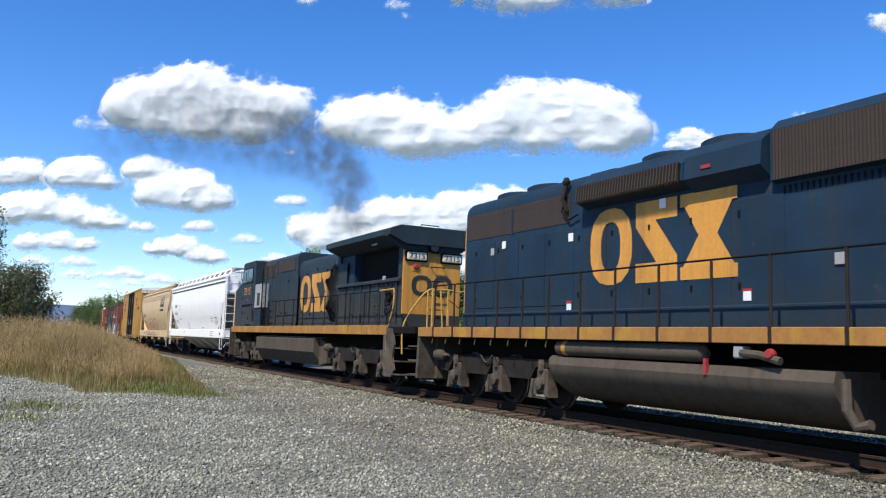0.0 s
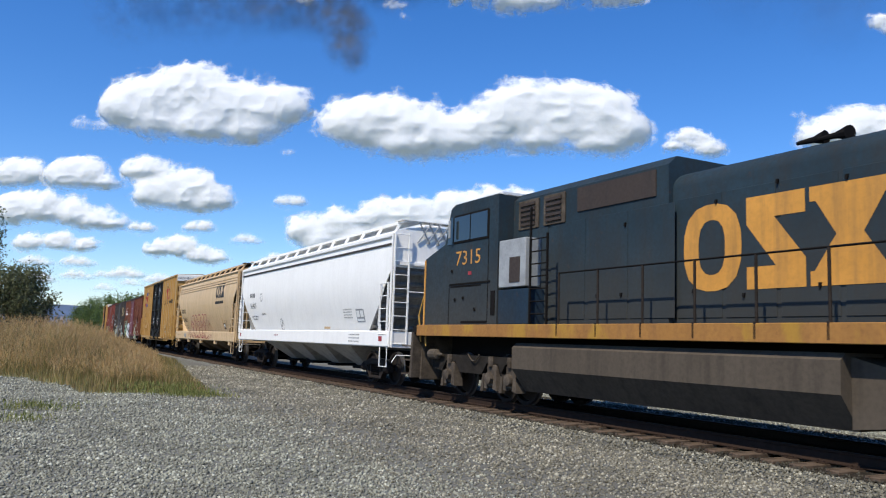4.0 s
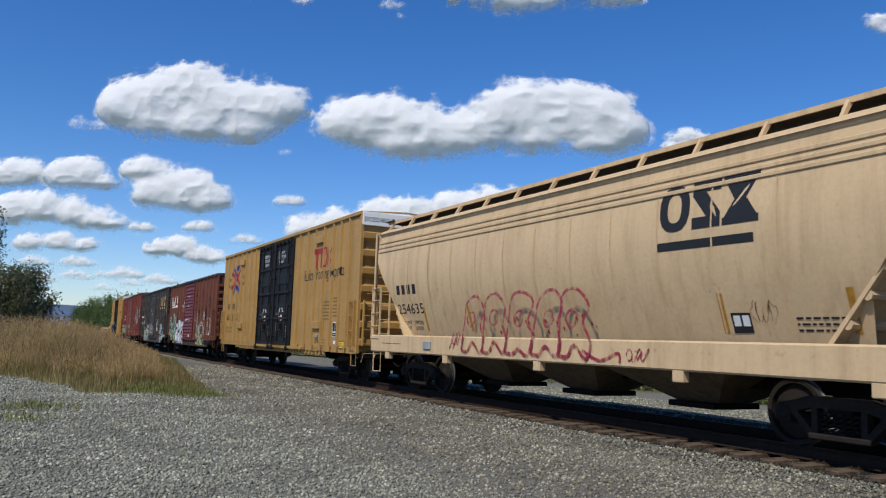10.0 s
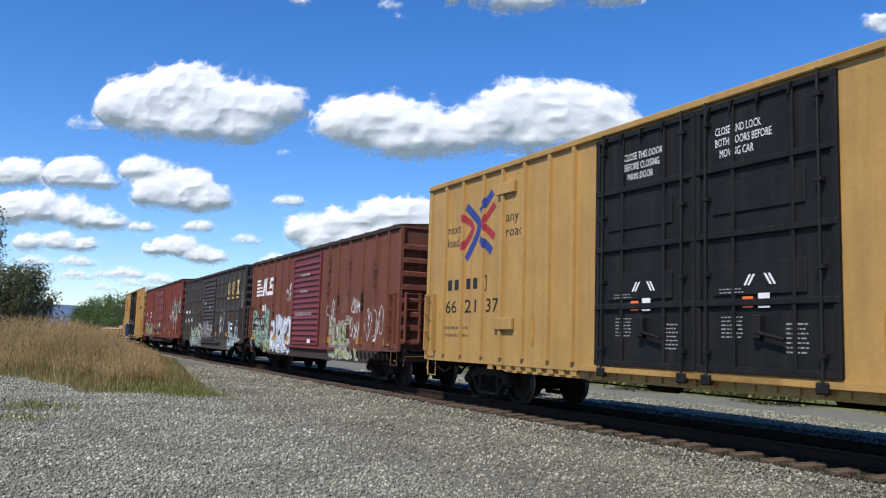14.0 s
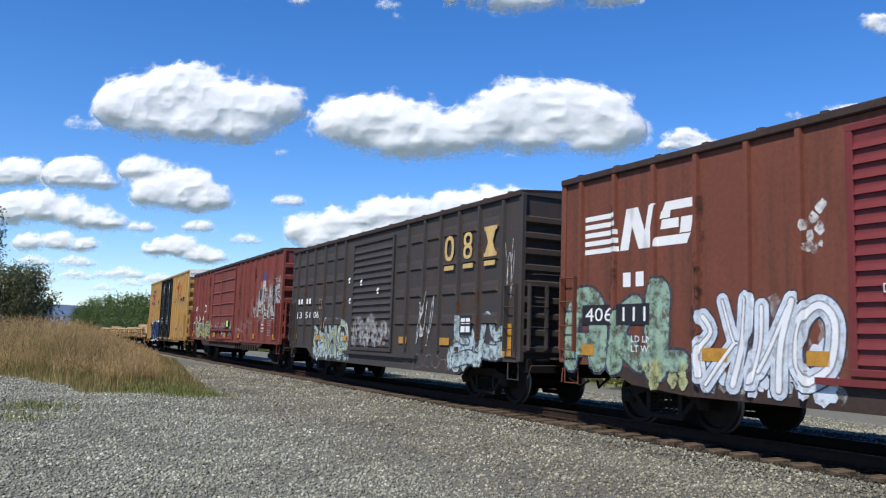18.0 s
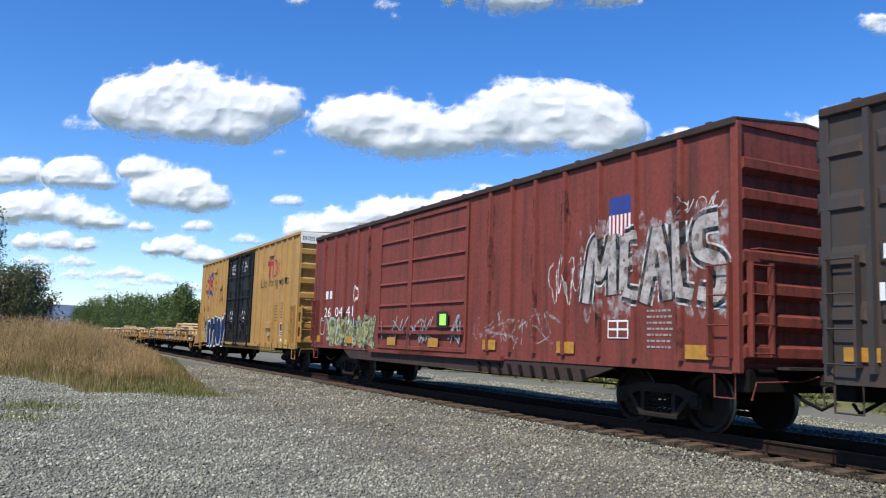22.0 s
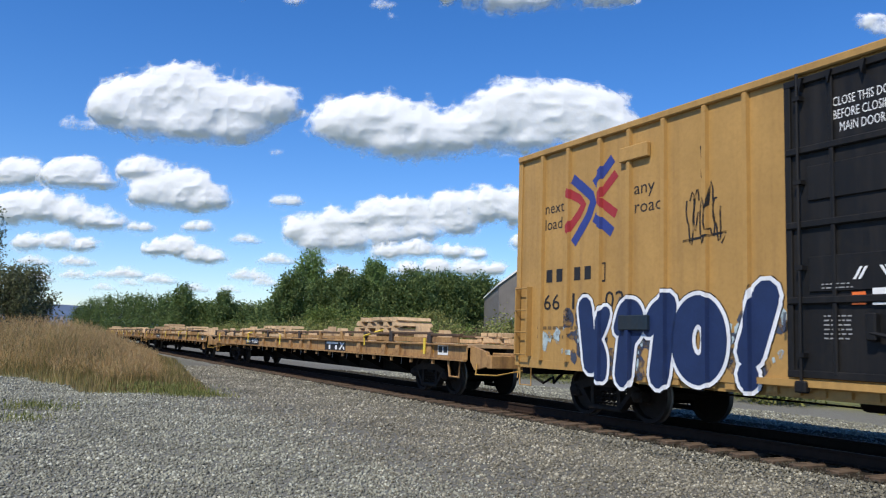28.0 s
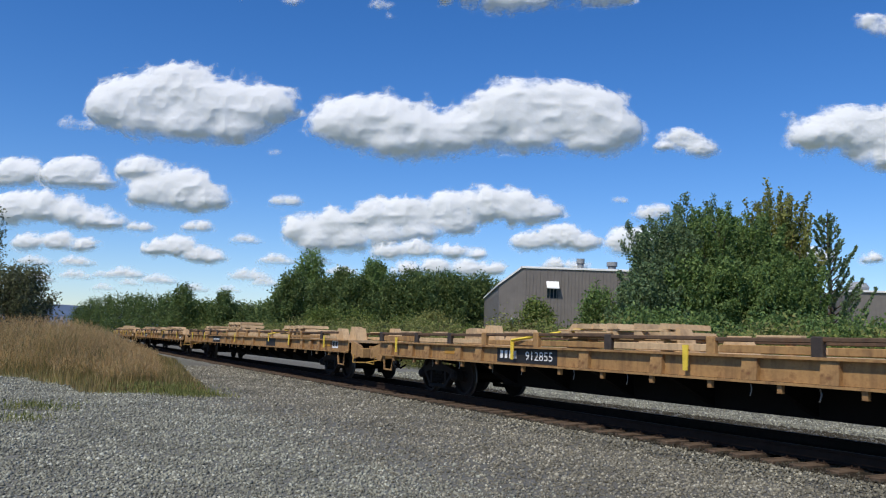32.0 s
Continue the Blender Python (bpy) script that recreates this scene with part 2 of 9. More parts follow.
GLASS = plain("cab_glass", (0.02, 0.03, 0.035), 0.06, 0.0, 0.05, 2.0, 0.0, 0.9)
STRAP = plain("yellow_strap", (0.75, 0.55, 0.06), 0.6)
SAFETY = plain("safety_yellow", (0.48, 0.28, 0.06), 0.6, 0.0, 0.3)
MARK_WHITE = plain("marking_white", (0.75, 0.75, 0.73), 0.6, 0.0, 0.05)
MARK_BLACK = plain("marking_black", (0.015, 0.015, 0.016), 0.6, 0.0, 0.1)
MARK_RED = plain("marking_red", (0.32, 0.03, 0.035), 0.6, 0.0, 0.1)
MARK_BLUE = plain("marking_blue", (0.03, 0.05, 0.22), 0.6, 0.0, 0.1)
CREAM = plain("cream_board", (0.7, 0.64, 0.48), 0.6, 0.0, 0.05)
MARK_GOLD = paint("faded_gold_marking", (0.6, 0.42, 0.16), 0.6, (0.06, 0.05, 0.04), 0.5, 0.4)


def spray(name, col, rough=0.7, metal=0.0, var=0.15, scale=3.0, worn=(0.36, 0.56), least=0.1, most=1.0):
    """Thin sprayed paint, worn through in places."""
    m = plain(name, col, rough, metal, var, scale)
    nt = m.node_tree
    gone = ramp(nt, tex(nt, 7.0, 7, shift=1.7), [(worn[0], (least,) * 3), (worn[1], (most,) * 3)])
    tr = nt.nodes.new("ShaderNodeBsdfTransparent")
    ms = nt.nodes.new("ShaderNodeMixShader")
    nt.links.new(gone, ms.inputs[0])
    nt.links.new(tr.outputs[0], ms.inputs[1])
    nt.links.new(nt.nodes["Principled BSDF"].outputs[0], ms.inputs[2])
    nt.links.new(ms.outputs[0], nt.nodes["Material Output"].inputs[0])
    return m


TAG_WHITE = spray("spray_white", (0.62, 0.62, 0.6), 0.7, 0.0, 0.2, 3.0)
TAG_BLUE = spray("spray_blue", (0.012, 0.026, 0.085), 0.55, 0.0, 0.15, 3.0, (0.18, 0.3), 0.7)
TAG_CLEAN = spray("spray_clean_white", (0.72, 0.73, 0.74), 0.6, 0.0, 0.1, 3.0, (0.2, 0.34), 0.6)
TAG_SILVER = spray("spray_silver", (0.42, 0.38, 0.35), 0.5, 0.0, 0.35, 4.0, (0.3, 0.5), 0.3)
TAG_HALO = spray("spray_overspray", (0.6, 0.6, 0.6), 0.8, 0.0, 0.1, 3.0, (0.4, 0.72), 0.0, 0.5)
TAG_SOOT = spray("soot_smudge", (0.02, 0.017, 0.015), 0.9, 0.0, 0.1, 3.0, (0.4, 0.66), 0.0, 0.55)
TAG_PALE = spray("spray_pale_blue", (0.55, 0.6, 0.66), 0.7, 0.0, 0.25, 4.0, (0.28, 0.46), 0.3)
TAG_RUST = spray("rust_run", (0.13, 0.055, 0.025), 0.9, 0.0, 0.2, 4.0, (0.36, 0.64), 0.0, 0.65)
TAG_PURPLE = spray("spray_purple", (0.07, 0.03, 0.07), 0.7, 0.0, 0.2, 3.0)
TAG_SLATE = spray("spray_slate", (0.05, 0.06, 0.09), 0.7, 0.0, 0.2, 3.0)
TAG_ICE = spray("spray_ice_blue", (0.4, 0.49, 0.5), 0.7, 0.0, 0.2, 3.0)
TAG_GREEN = spray("spray_green", (0.26, 0.37, 0.28), 0.7, 0.0, 0.25, 3.0)
TAG_OLIVE = spray("spray_olive", (0.38, 0.4, 0.2), 0.7, 0.0, 0.2, 3.0)
TAG_CRIMSON = spray("spray_crimson", (0.28, 0.02, 0.045), 0.7, 0.0, 0.15)
TAG_PINK = spray("spray_pinkish", (0.5, 0.4, 0.37), 0.8, 0.0, 0.2, 3.0, (0.42, 0.7), 0.0, 0.6)
TAG_BLACK = spray("spray_black", (0.012, 0.012, 0.013), 0.7)
GREY_METAL = plain("grey_metal", (0.3, 0.31, 0.31), 0.55, 0.0, 0.2, 3.0)
TAG_GREY = spray("spray_grey", (0.33, 0.34, 0.36), 0.7, 0.0, 0.3, 3.0)
AMBER = plain("reflector_yellow", (0.44, 0.22, 0.03), 0.45, 0.0, 0.25)
LIME = plain("lime_card", (0.45, 0.9, 0.12), 0.5, 0.0, 0.05)
ORANGE = plain("orange_label", (0.8, 0.16, 0.03), 0.5, 0.0, 0.05)
BARK = plain("bark", (0.10, 0.075, 0.055), 0.95, 0.0, 0.3, 6.0, 0.8)
LEAF_MID = island("leaf_mid_green", [(0.101, 0.169, 0.051), (0.162, 0.257, 0.074), (0.25, 0.338, 0.108), (0.128, 0.209, 0.068)], 0.6, 0.4)
LEAF_DARK = island("leaf_dark_green", [(0.065, 0.114, 0.04), (0.118, 0.175, 0.058), (0.196, 0.244, 0.081)], 0.6, 0.4)
LEAF_LIGHT = island("leaf_light_green", [(0.105, 0.165, 0.036), (0.165, 0.225, 0.053), (0.225, 0.255, 0.060)], 0.6, 0.3)
LEAF_GOLD = island("leaf_turning", [(0.24, 0.27, 0.08), (0.33, 0.32, 0.1), (0.16, 0.21, 0.065)], 0.6, 0.4)
LEAF_GREY = island("leaf_grey_green", [(0.135, 0.209, 0.095), (0.203, 0.297, 0.142), (0.101, 0.159, 0.074), (0.27, 0.338, 0.176)], 0.6, 0.4)
LEAF_OLIVE = island("leaf_olive", [(0.11, 0.125, 0.06), (0.17, 0.185, 0.09), (0.08, 0.09, 0.045), (0.22, 0.22, 0.12)], 0.6, 0.4)
BLADE_GREEN = island("grass_olive", [(0.15, 0.15, 0.045), (0.24, 0.2, 0.07), (0.36, 0.26, 0.11), (0.13, 0.13, 0.04), (0.3, 0.2, 0.09), (0.42, 0.31, 0.15)], 0.75, 0.3)
BLADE_TAN = island("grass_tan", [(0.46, 0.285, 0.125), (0.53, 0.35, 0.16), (0.41, 0.24, 0.105), (0.58, 0.42, 0.21), (0.36, 0.27, 0.11)], 0.8, 0.3)
WEED = island("weed_green", [(0.14, 0.17, 0.045), (0.22, 0.24, 0.07), (0.31, 0.29, 0.11)], 0.75, 0.3)
DRYWEED = island("dry_weed_brown", [(0.16, 0.11, 0.06), (0.22, 0.15, 0.08), (0.12, 0.1, 0.05)], 0.8, 0.2)
STONE = island("crushed_stone", [(0.123, 0.121, 0.093), (0.212, 0.21, 0.164), (0.313, 0.31, 0.241), (0.167, 0.164, 0.125), (0.513, 0.509, 0.406)], 0.85, 0.0, 2.0)


def ground_material():
    m, nt, bsdf = base_material("gravel_and_earth")
    big, mid, fine = tex(nt, 0.12, 4), tex(nt, 2.2, 5), tex(nt, 26.0, 4)
    c = ramp(nt, fine, [(0.3, (0.085, 0.083, 0.066)), (0.5, (0.16, 0.157, 0.128)), (0.72, (0.26, 0.255, 0.21))])
    c = mix(nt, ramp(nt, mid, [(0.4, (0, 0, 0)), (0.8, (0.4, 0.4, 0.4))]), c, (0.12, 0.105, 0.085))
    far = ramp(nt, big, [(0.35, (0.11, 0.14, 0.035)), (0.65, (0.2, 0.19, 0.07))])
    at = nt.nodes.new("ShaderNodeAttribute")
    at.attribute_name = "soil"
    ci = nt.nodes.new("ShaderNodeAttribute")
    ci.attribute_name = "cinder_and_shade"
    c = mix(nt, ci.outputs["Fac"], c, mix(nt, 0.4, c, (0.075, 0.067, 0.056)))
    c = mix(nt, at.outputs["Fac"], c, far)
    nt.links.new(c, bsdf.inputs["Base Color"])
    bsdf.inputs["Roughness"].default_value = 0.95
    bumped(nt, bsdf, fine, 0.9, 0.03)
    return m


GROUND = ground_material()
# Oily track ballast; its near-black also carries the shade under the train.
TRACKBED = plain("oily_shaded_ballast", (0.032, 0.026, 0.02), 0.95, 0.0, 0.35, 9.0, 0.9, 0.08)
STONE_MID = island("brownish_stone", [(0.109, 0.1, 0.072), (0.19, 0.173, 0.128), (0.276, 0.254, 0.192), (0.145, 0.132, 0.096), (0.496, 0.461, 0.352)], 0.88, 0.0, 2.0)
# Oily stones, with the train's shade put into their colour too.
STONE_DARK = island("oily_shaded_stone", [(0.029, 0.026, 0.018), (0.049, 0.042, 0.030), (0.073, 0.065, 0.046)], 0.9, 0.0, 2.0)


# ---------------------------------------------------------------- the ground and the line
RAIL_H, TIE_TOP, GROUND_Z = 0.18, -0.185, -0.30


def smooth01(a, b, x):
    t = np.clip((np.asarray(x, float) - a) / (b - a), 0, 1)
    return t * t * (3 - 2 * t)


def track_w(x, y):
    """Signed distance to the far side of the track (arrays)."""
    cx = -math.sin(TRACK_TH) / TRACK_K
    cy = TRACK_D + math.cos(TRACK_TH) / TRACK_K
    return 1 / TRACK_K - np.hypot(np.asarray(x) - cx, np.asarray(y) - cy)


def grass_mask(x, y):
    """How far a place lies inside the tall grass bed beside the line."""
    x, y = np.asarray(x, float), np.asarray(y, float)
    w = track_w(x, y)
    edge = 0.9 * np.sin(x * 0.9) + 0.5 * np.sin(x * 2.3 + 1.0)
    front = (y - (21.9 + edge * 0.6)) + np.minimum(0, (x + 9.0)) * 0.8
    side = -w - 6.1 + np.clip((y - 22) * 0.14, 0, 3.6)
    return np.minimum(front * 0.8, side)


def soil(x, y):
    w = track_w(x, y)
    g = smooth01(-0.4, 0.8, grass_mask(x, y))
    g = np.maximum(g, smooth01(9.5, 13.0, w))
    r = np.hypot(x, y)
    return np.maximum(g, smooth01(-22, -34, w) * 0.9)


def make_ground():
    near = list(np.linspace(-60, 60, 161))
    xs = [-3500, -1500, -700, -350, -200, -130, -90] + near + [90, 130, 200, 350, 700, 1500, 3500]
    ys = [-2000, -600, -200, -80, -40, -20] + list(np.linspace(-10, 120, 181)) + [150, 190, 250, 350, 500, 800, 1400, 2400, 3800]
    X, Y = np.meshgrid(np.array(xs), np.array(ys))
    near_f = np.exp(-(X ** 2 + (Y - 20) ** 2) / 60 ** 2)
    Z = np.array([[GROUND_Z + lie(x, y) * math.exp(-max(0, math.hypot(x, y) - 150) / 300) for x in xs] for y in ys])
    bump = np.array([[noise.noise((x * 0.25, y * 0.25, 0)) for x in xs] for y in ys])
    far = 1 - smooth01(2.0, 5.0, np.abs(track_w(X, Y)))
    Z = Z + bump * 0.05 * near_f * (1 - far)
    me = bpy.data.meshes.new("ground")
    n, k = len(xs), len(ys)
    verts = np.stack([X, Y, Z], -1).reshape(-1, 3)
    faces = [(j * n + i, j * n + i + 1, (j + 1) * n + i + 1, (j + 1) * n + i) for j in range(k - 1) for i in range(n - 1)]
    me.from_pydata(verts.tolist(), [], faces)
    at = me.attributes.new("soil", "FLOAT", "POINT")
    at.data.foreach_set("value", soil(X, Y).reshape(-1).astype(np.float32))
    at = me.attributes.new("cinder_and_shade", "FLOAT", "POINT")
    W = track_w(X, Y)
    # Dark cinders near the line; beyond it the darkening paints the train's shade.
    at.data.foreach_set("value", (smooth01(-8.0, -4.6, W) * (1 - smooth01(4.5, 6.5, W))).reshape(-1).astype(np.float32))
    me.materials.append(GROUND)
    me.shade_smooth()
    return tagged(new("ground", me), "grey gravel lineside ground running into green fields", "ground", kind="structure")


make_ground()


def pieces(name, verts, faces, mat, smooth=False):
    """A mesh from arrays of alike pieces."""
    me = bpy.data.meshes.new(name)
    verts, faces = np.asarray(verts, np.float32), np.asarray(faces, np.int32)
    k = faces.shape[1]
    me.vertices.add(len(verts))
    me.vertices.foreach_set("co", verts.reshape(-1))
    me.loops.add(faces.size)
    me.loops.foreach_set("vertex_index", faces.reshape(-1))
    me.polygons.add(len(faces))
    me.polygons.foreach_set("loop_start", np.arange(0, faces.size, k, dtype=np.int32))
    me.update(calc_edges=True)
    me.materials.append(mat)
    return me


def make_ballast():
    prof = [(-2.6, -0.36), (-2.0, -0.32), (-1.4, -0.255), (-0.9, -0.225), (0, -0.215), (1.45, -0.215), (2.2, -0.3), (3.4, -0.36)]
    rows = []
    for i in range(-110, 26):
        s = i * 2.0 if i > -60 else -120 + (i + 60) * 6.0
        rows.append([beside(s, w, z + 0.02 * math.sin(s * 1.7 + w * 3)) for w, z in prof])
    me = Build().sheet(rows).mesh("ballast_bed")
    me.attributes.new("soil", "FLOAT", "POINT")
    me.materials.append(GROUND)
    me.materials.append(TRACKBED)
    # Past the far rail the dark material stands in for the train's shadow.
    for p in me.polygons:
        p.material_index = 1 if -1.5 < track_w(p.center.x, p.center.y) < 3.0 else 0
    me.shade_smooth()
    return tagged(new("ballast_bed", me), "grey crushed-stone ballast bed under the track", "ballast", kind="structure")


make_ballast()


def make_stones(count=150000):
    rng = np.random.default_rng(4)
    r = 6.5 + 36 * rng.random(count) ** 1.15
    a = np.radians(rng.uniform(-31.5, 31.5, count))
    x, y = r * np.sin(a), r * np.cos(a)
    w = track_w(x, y)
    keep = (grass_mask(x, y) < 0.3) & (w < 7.5) & ((np.abs(w) > 1.3) | (rng.random(count) < 0.5))
    lane = np.exp(-((w + 5.6 + 0.25 * np.sin(y * 0.7)) / 0.75) ** 2)
    keep &= rng.random(count) > lane * 0.4
    x, y, r, w = x[keep], y[keep], r[keep], w[keep]
    n = len(x)
    size = rng.uniform(0.012, 0.031, n) * (1 + 0.35 * (rng.random(n) > 0.93)) * (0.75 + r / 40)
    base = np.array([(1, 0, 0), (0, 1, 0), (-1, 0, 0), (0, -1, 0), (0, 0, 0.8), (0, 0, -0.8)])
    v = base[None] * rng.uniform(0.6, 1.25, (n, 6, 1)) + rng.uniform(-0.22, 0.22, (n, 6, 3))
    t = rng.uniform(0, 6.3, n)
    tilt = rng.uniform(-0.7, 0.7, n)
    v2 = np.stack([v[..., 0] * np.cos(tilt)[:, None] - v[..., 2] * np.sin(tilt)[:, None], v[..., 1], v[..., 0] * np.sin(tilt)[:, None] + v[..., 2] * np.cos(tilt)[:, None]], -1)
    c, s = np.cos(t)[:, None], np.sin(t)[:, None]
    v3 = np.stack([v2[..., 0] * c - v2[..., 1] * s, v2[..., 0] * s + v2[..., 1] * c, v2[..., 2]], -1) * size[:, None, None]
    z = GROUND_Z + np.array([lie(p, q) for p, q in zip(x, y)]) + np.where(np.abs(w) < 2.4, 0.085 * smooth01(2.4, 1.6, np.abs(w)) * np.where(w < -0.8, 0.75, 1.0), 0) + size * 0.25
    swell = np.array([noise.noise((p * 0.25, q * 0.25, 0)) for p, q in zip(x, y)]) * 0.05 * np.exp(-(x ** 2 + (y - 20) ** 2) / 60 ** 2)
    z += swell * smooth01(2.0, 5.0, np.abs(w))
    v3 += np.stack([x, y, z], -1)[:, None]
    f = np.array([(0, 1, 4), (1, 2, 4), (2, 3, 4), (3, 0, 4), (1, 0, 5), (2, 1, 5), (3, 2, 5), (0, 3, 5)])
    faces = (f[None] + np.arange(n)[:, None, None] * 6).reshape(-1, 3)
    me = pieces("gravel", v3.reshape(-1, 3), faces, STONE)
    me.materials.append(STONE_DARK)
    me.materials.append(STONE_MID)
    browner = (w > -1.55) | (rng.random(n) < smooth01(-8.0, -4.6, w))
    # Dark stones: oily between the rails, painted train shade out to 4.2 m.
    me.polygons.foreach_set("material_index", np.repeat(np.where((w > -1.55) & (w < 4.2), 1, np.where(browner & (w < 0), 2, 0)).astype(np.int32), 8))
    return tagged(new("gravel", me), "loose grey crushed stones strewn over the ground", "gravel", kind="stuff")


make_stones()


def make_track():
    line = thing("railway_track", "rusty steel rails on weathered wooden ties", "railway track", kind="structure")
    prof = [(-0.075, -0.18), (0.075, -0.18), (0.075, -0.165), (0.012, -0.145), (0.012, -0.04), (0.036, -0.03), (0.036, 0.0), (-0.036, 0.0), (-0.036, -0.03), (-0.012, -0.04), (-0.012, -0.145), (-0.075, -0.165)]
    steps = [-360 + 8 * i for i in range(33)] + [-96 + 2 * i for i in range(66)]
    for side in (-0.753, 0.753):
        rows = [[beside(s, side + a, b) for a, b in prof + prof[:1]] for s in steps]
        part("rail", Build().sheet(rows), RAILRUST, line)
        top = [[beside(s, side - 0.03, 0.002), beside(s, side + 0.03, 0.002)] for s in steps]
        part("running_band", Build().sheet(top), RAILTOP, line, "worn rail head")
    rng = random.Random(7)
    meshes = []
    for k in range(6):
        b = Build()
        hw, dy = 0.115 + rng.uniform(-0.012, 0.012), rng.uniform(-0.12, 0.06)
        b.box(-hw, hw, -1.3 + dy, 1.3 + dy, -0.18, 0.0, 0.012)
        b.box(-hw * 0.8, -hw * 0.3, -1.31 + dy, -0.9, -0.02, 0.006)
        meshes.append(b.mesh("tie", TIE))
    plate = Build().box(-0.1, 0.1, -0.18, 0.18, 0.0, 0.012, 0.004)
    for y in (-0.12, 0.12):
        plate.tube([(0.05, y, 0.0), (0.05, y, 0.04)], 0.016, 5)
        plate.tube([(-0.05, y, 0.0), (-0.05, y, 0.04)], 0.016, 5)
    plate = plate.mesh("tie_plate", RAILRUST)
    for i in range(205):
        s = 20 - i * 0.53
        x, y, a = track(s)
        m = pose(x, y, TIE_TOP + GRADE * s + rng.uniform(-0.015, 0.01), 0, rng.uniform(-1.5, 1.5), math.degrees(a) + rng.uniform(-1.5, 1.5))
        tie = part("tie", meshes[rng.randrange(6)], None, line, at=m)
        if i < 110:
            part("tie_plate", plate, None, tie, at=pose(0, -0.753, 0.001))
    return line


make_track()


# ---------------------------------------------------------------- plants
def leaves(name, centres, size, mat, seed=0, up=0.3, stretch=1.6, along=None):
    rng = np.random.default_rng(seed)
    n = len(centres)
    d = rng.normal(size=(n, 3))
    d[:, 2] += up
    d /= np.linalg.norm(d, axis=1)[:, None]
    a = np.cross(d, rng.normal(size=(n, 3)))
    a /= np.linalg.norm(a, axis=1)[:, None] + 1e-9
    if along is not None:
        a = a * 0.75 + along
        a /= np.linalg.norm(a, axis=1)[:, None] + 1e-9
        d = np.cross(a, np.cross(d, a))
        d /= np.linalg.norm(d, axis=1)[:, None] + 1e-9
    b = np.cross(d, a)
    s = (size * rng.uniform(0.6, 1.35, n))[:, None]
    c = np.asarray(centres)
    tip = d * s * 0.25
    v = np.stack([c - a * s * 0.5 * stretch, c - b * s * 0.42 + tip, c + a * s * 0.5 * stretch, c + b * s * 0.42 + tip], 1).reshape(-1, 3)
    f = np.arange(n * 4, dtype=np.int32).reshape(-1, 4)
    return pieces(name, v, f, mat)


def crown_points(rng, blobs, n):
    """Points near the skins of egg-shaped clumps, denser outside."""
    vol = np.array([b[3] * b[4] for b in blobs])
    which = rng.choice(len(blobs), n, p=vol / vol.sum())
    d = rng.normal(size=(n, 3))
    d /= np.linalg.norm(d, axis=1)[:, None]
    r = rng.random(n) ** 0.38 * (1 + 0.12 * rng.normal(size=n))
    B = np.array(blobs)[which]
    return np.stack([B[:, 0] + d[:, 0] * r * B[:, 3], B[:, 1] + d[:, 1] * r * B[:, 3], B[:, 2] + d[:, 2] * r * B[:, 4]], -1)


SHOOTS = {"round": 70, "tall": 110, "spire": 64}


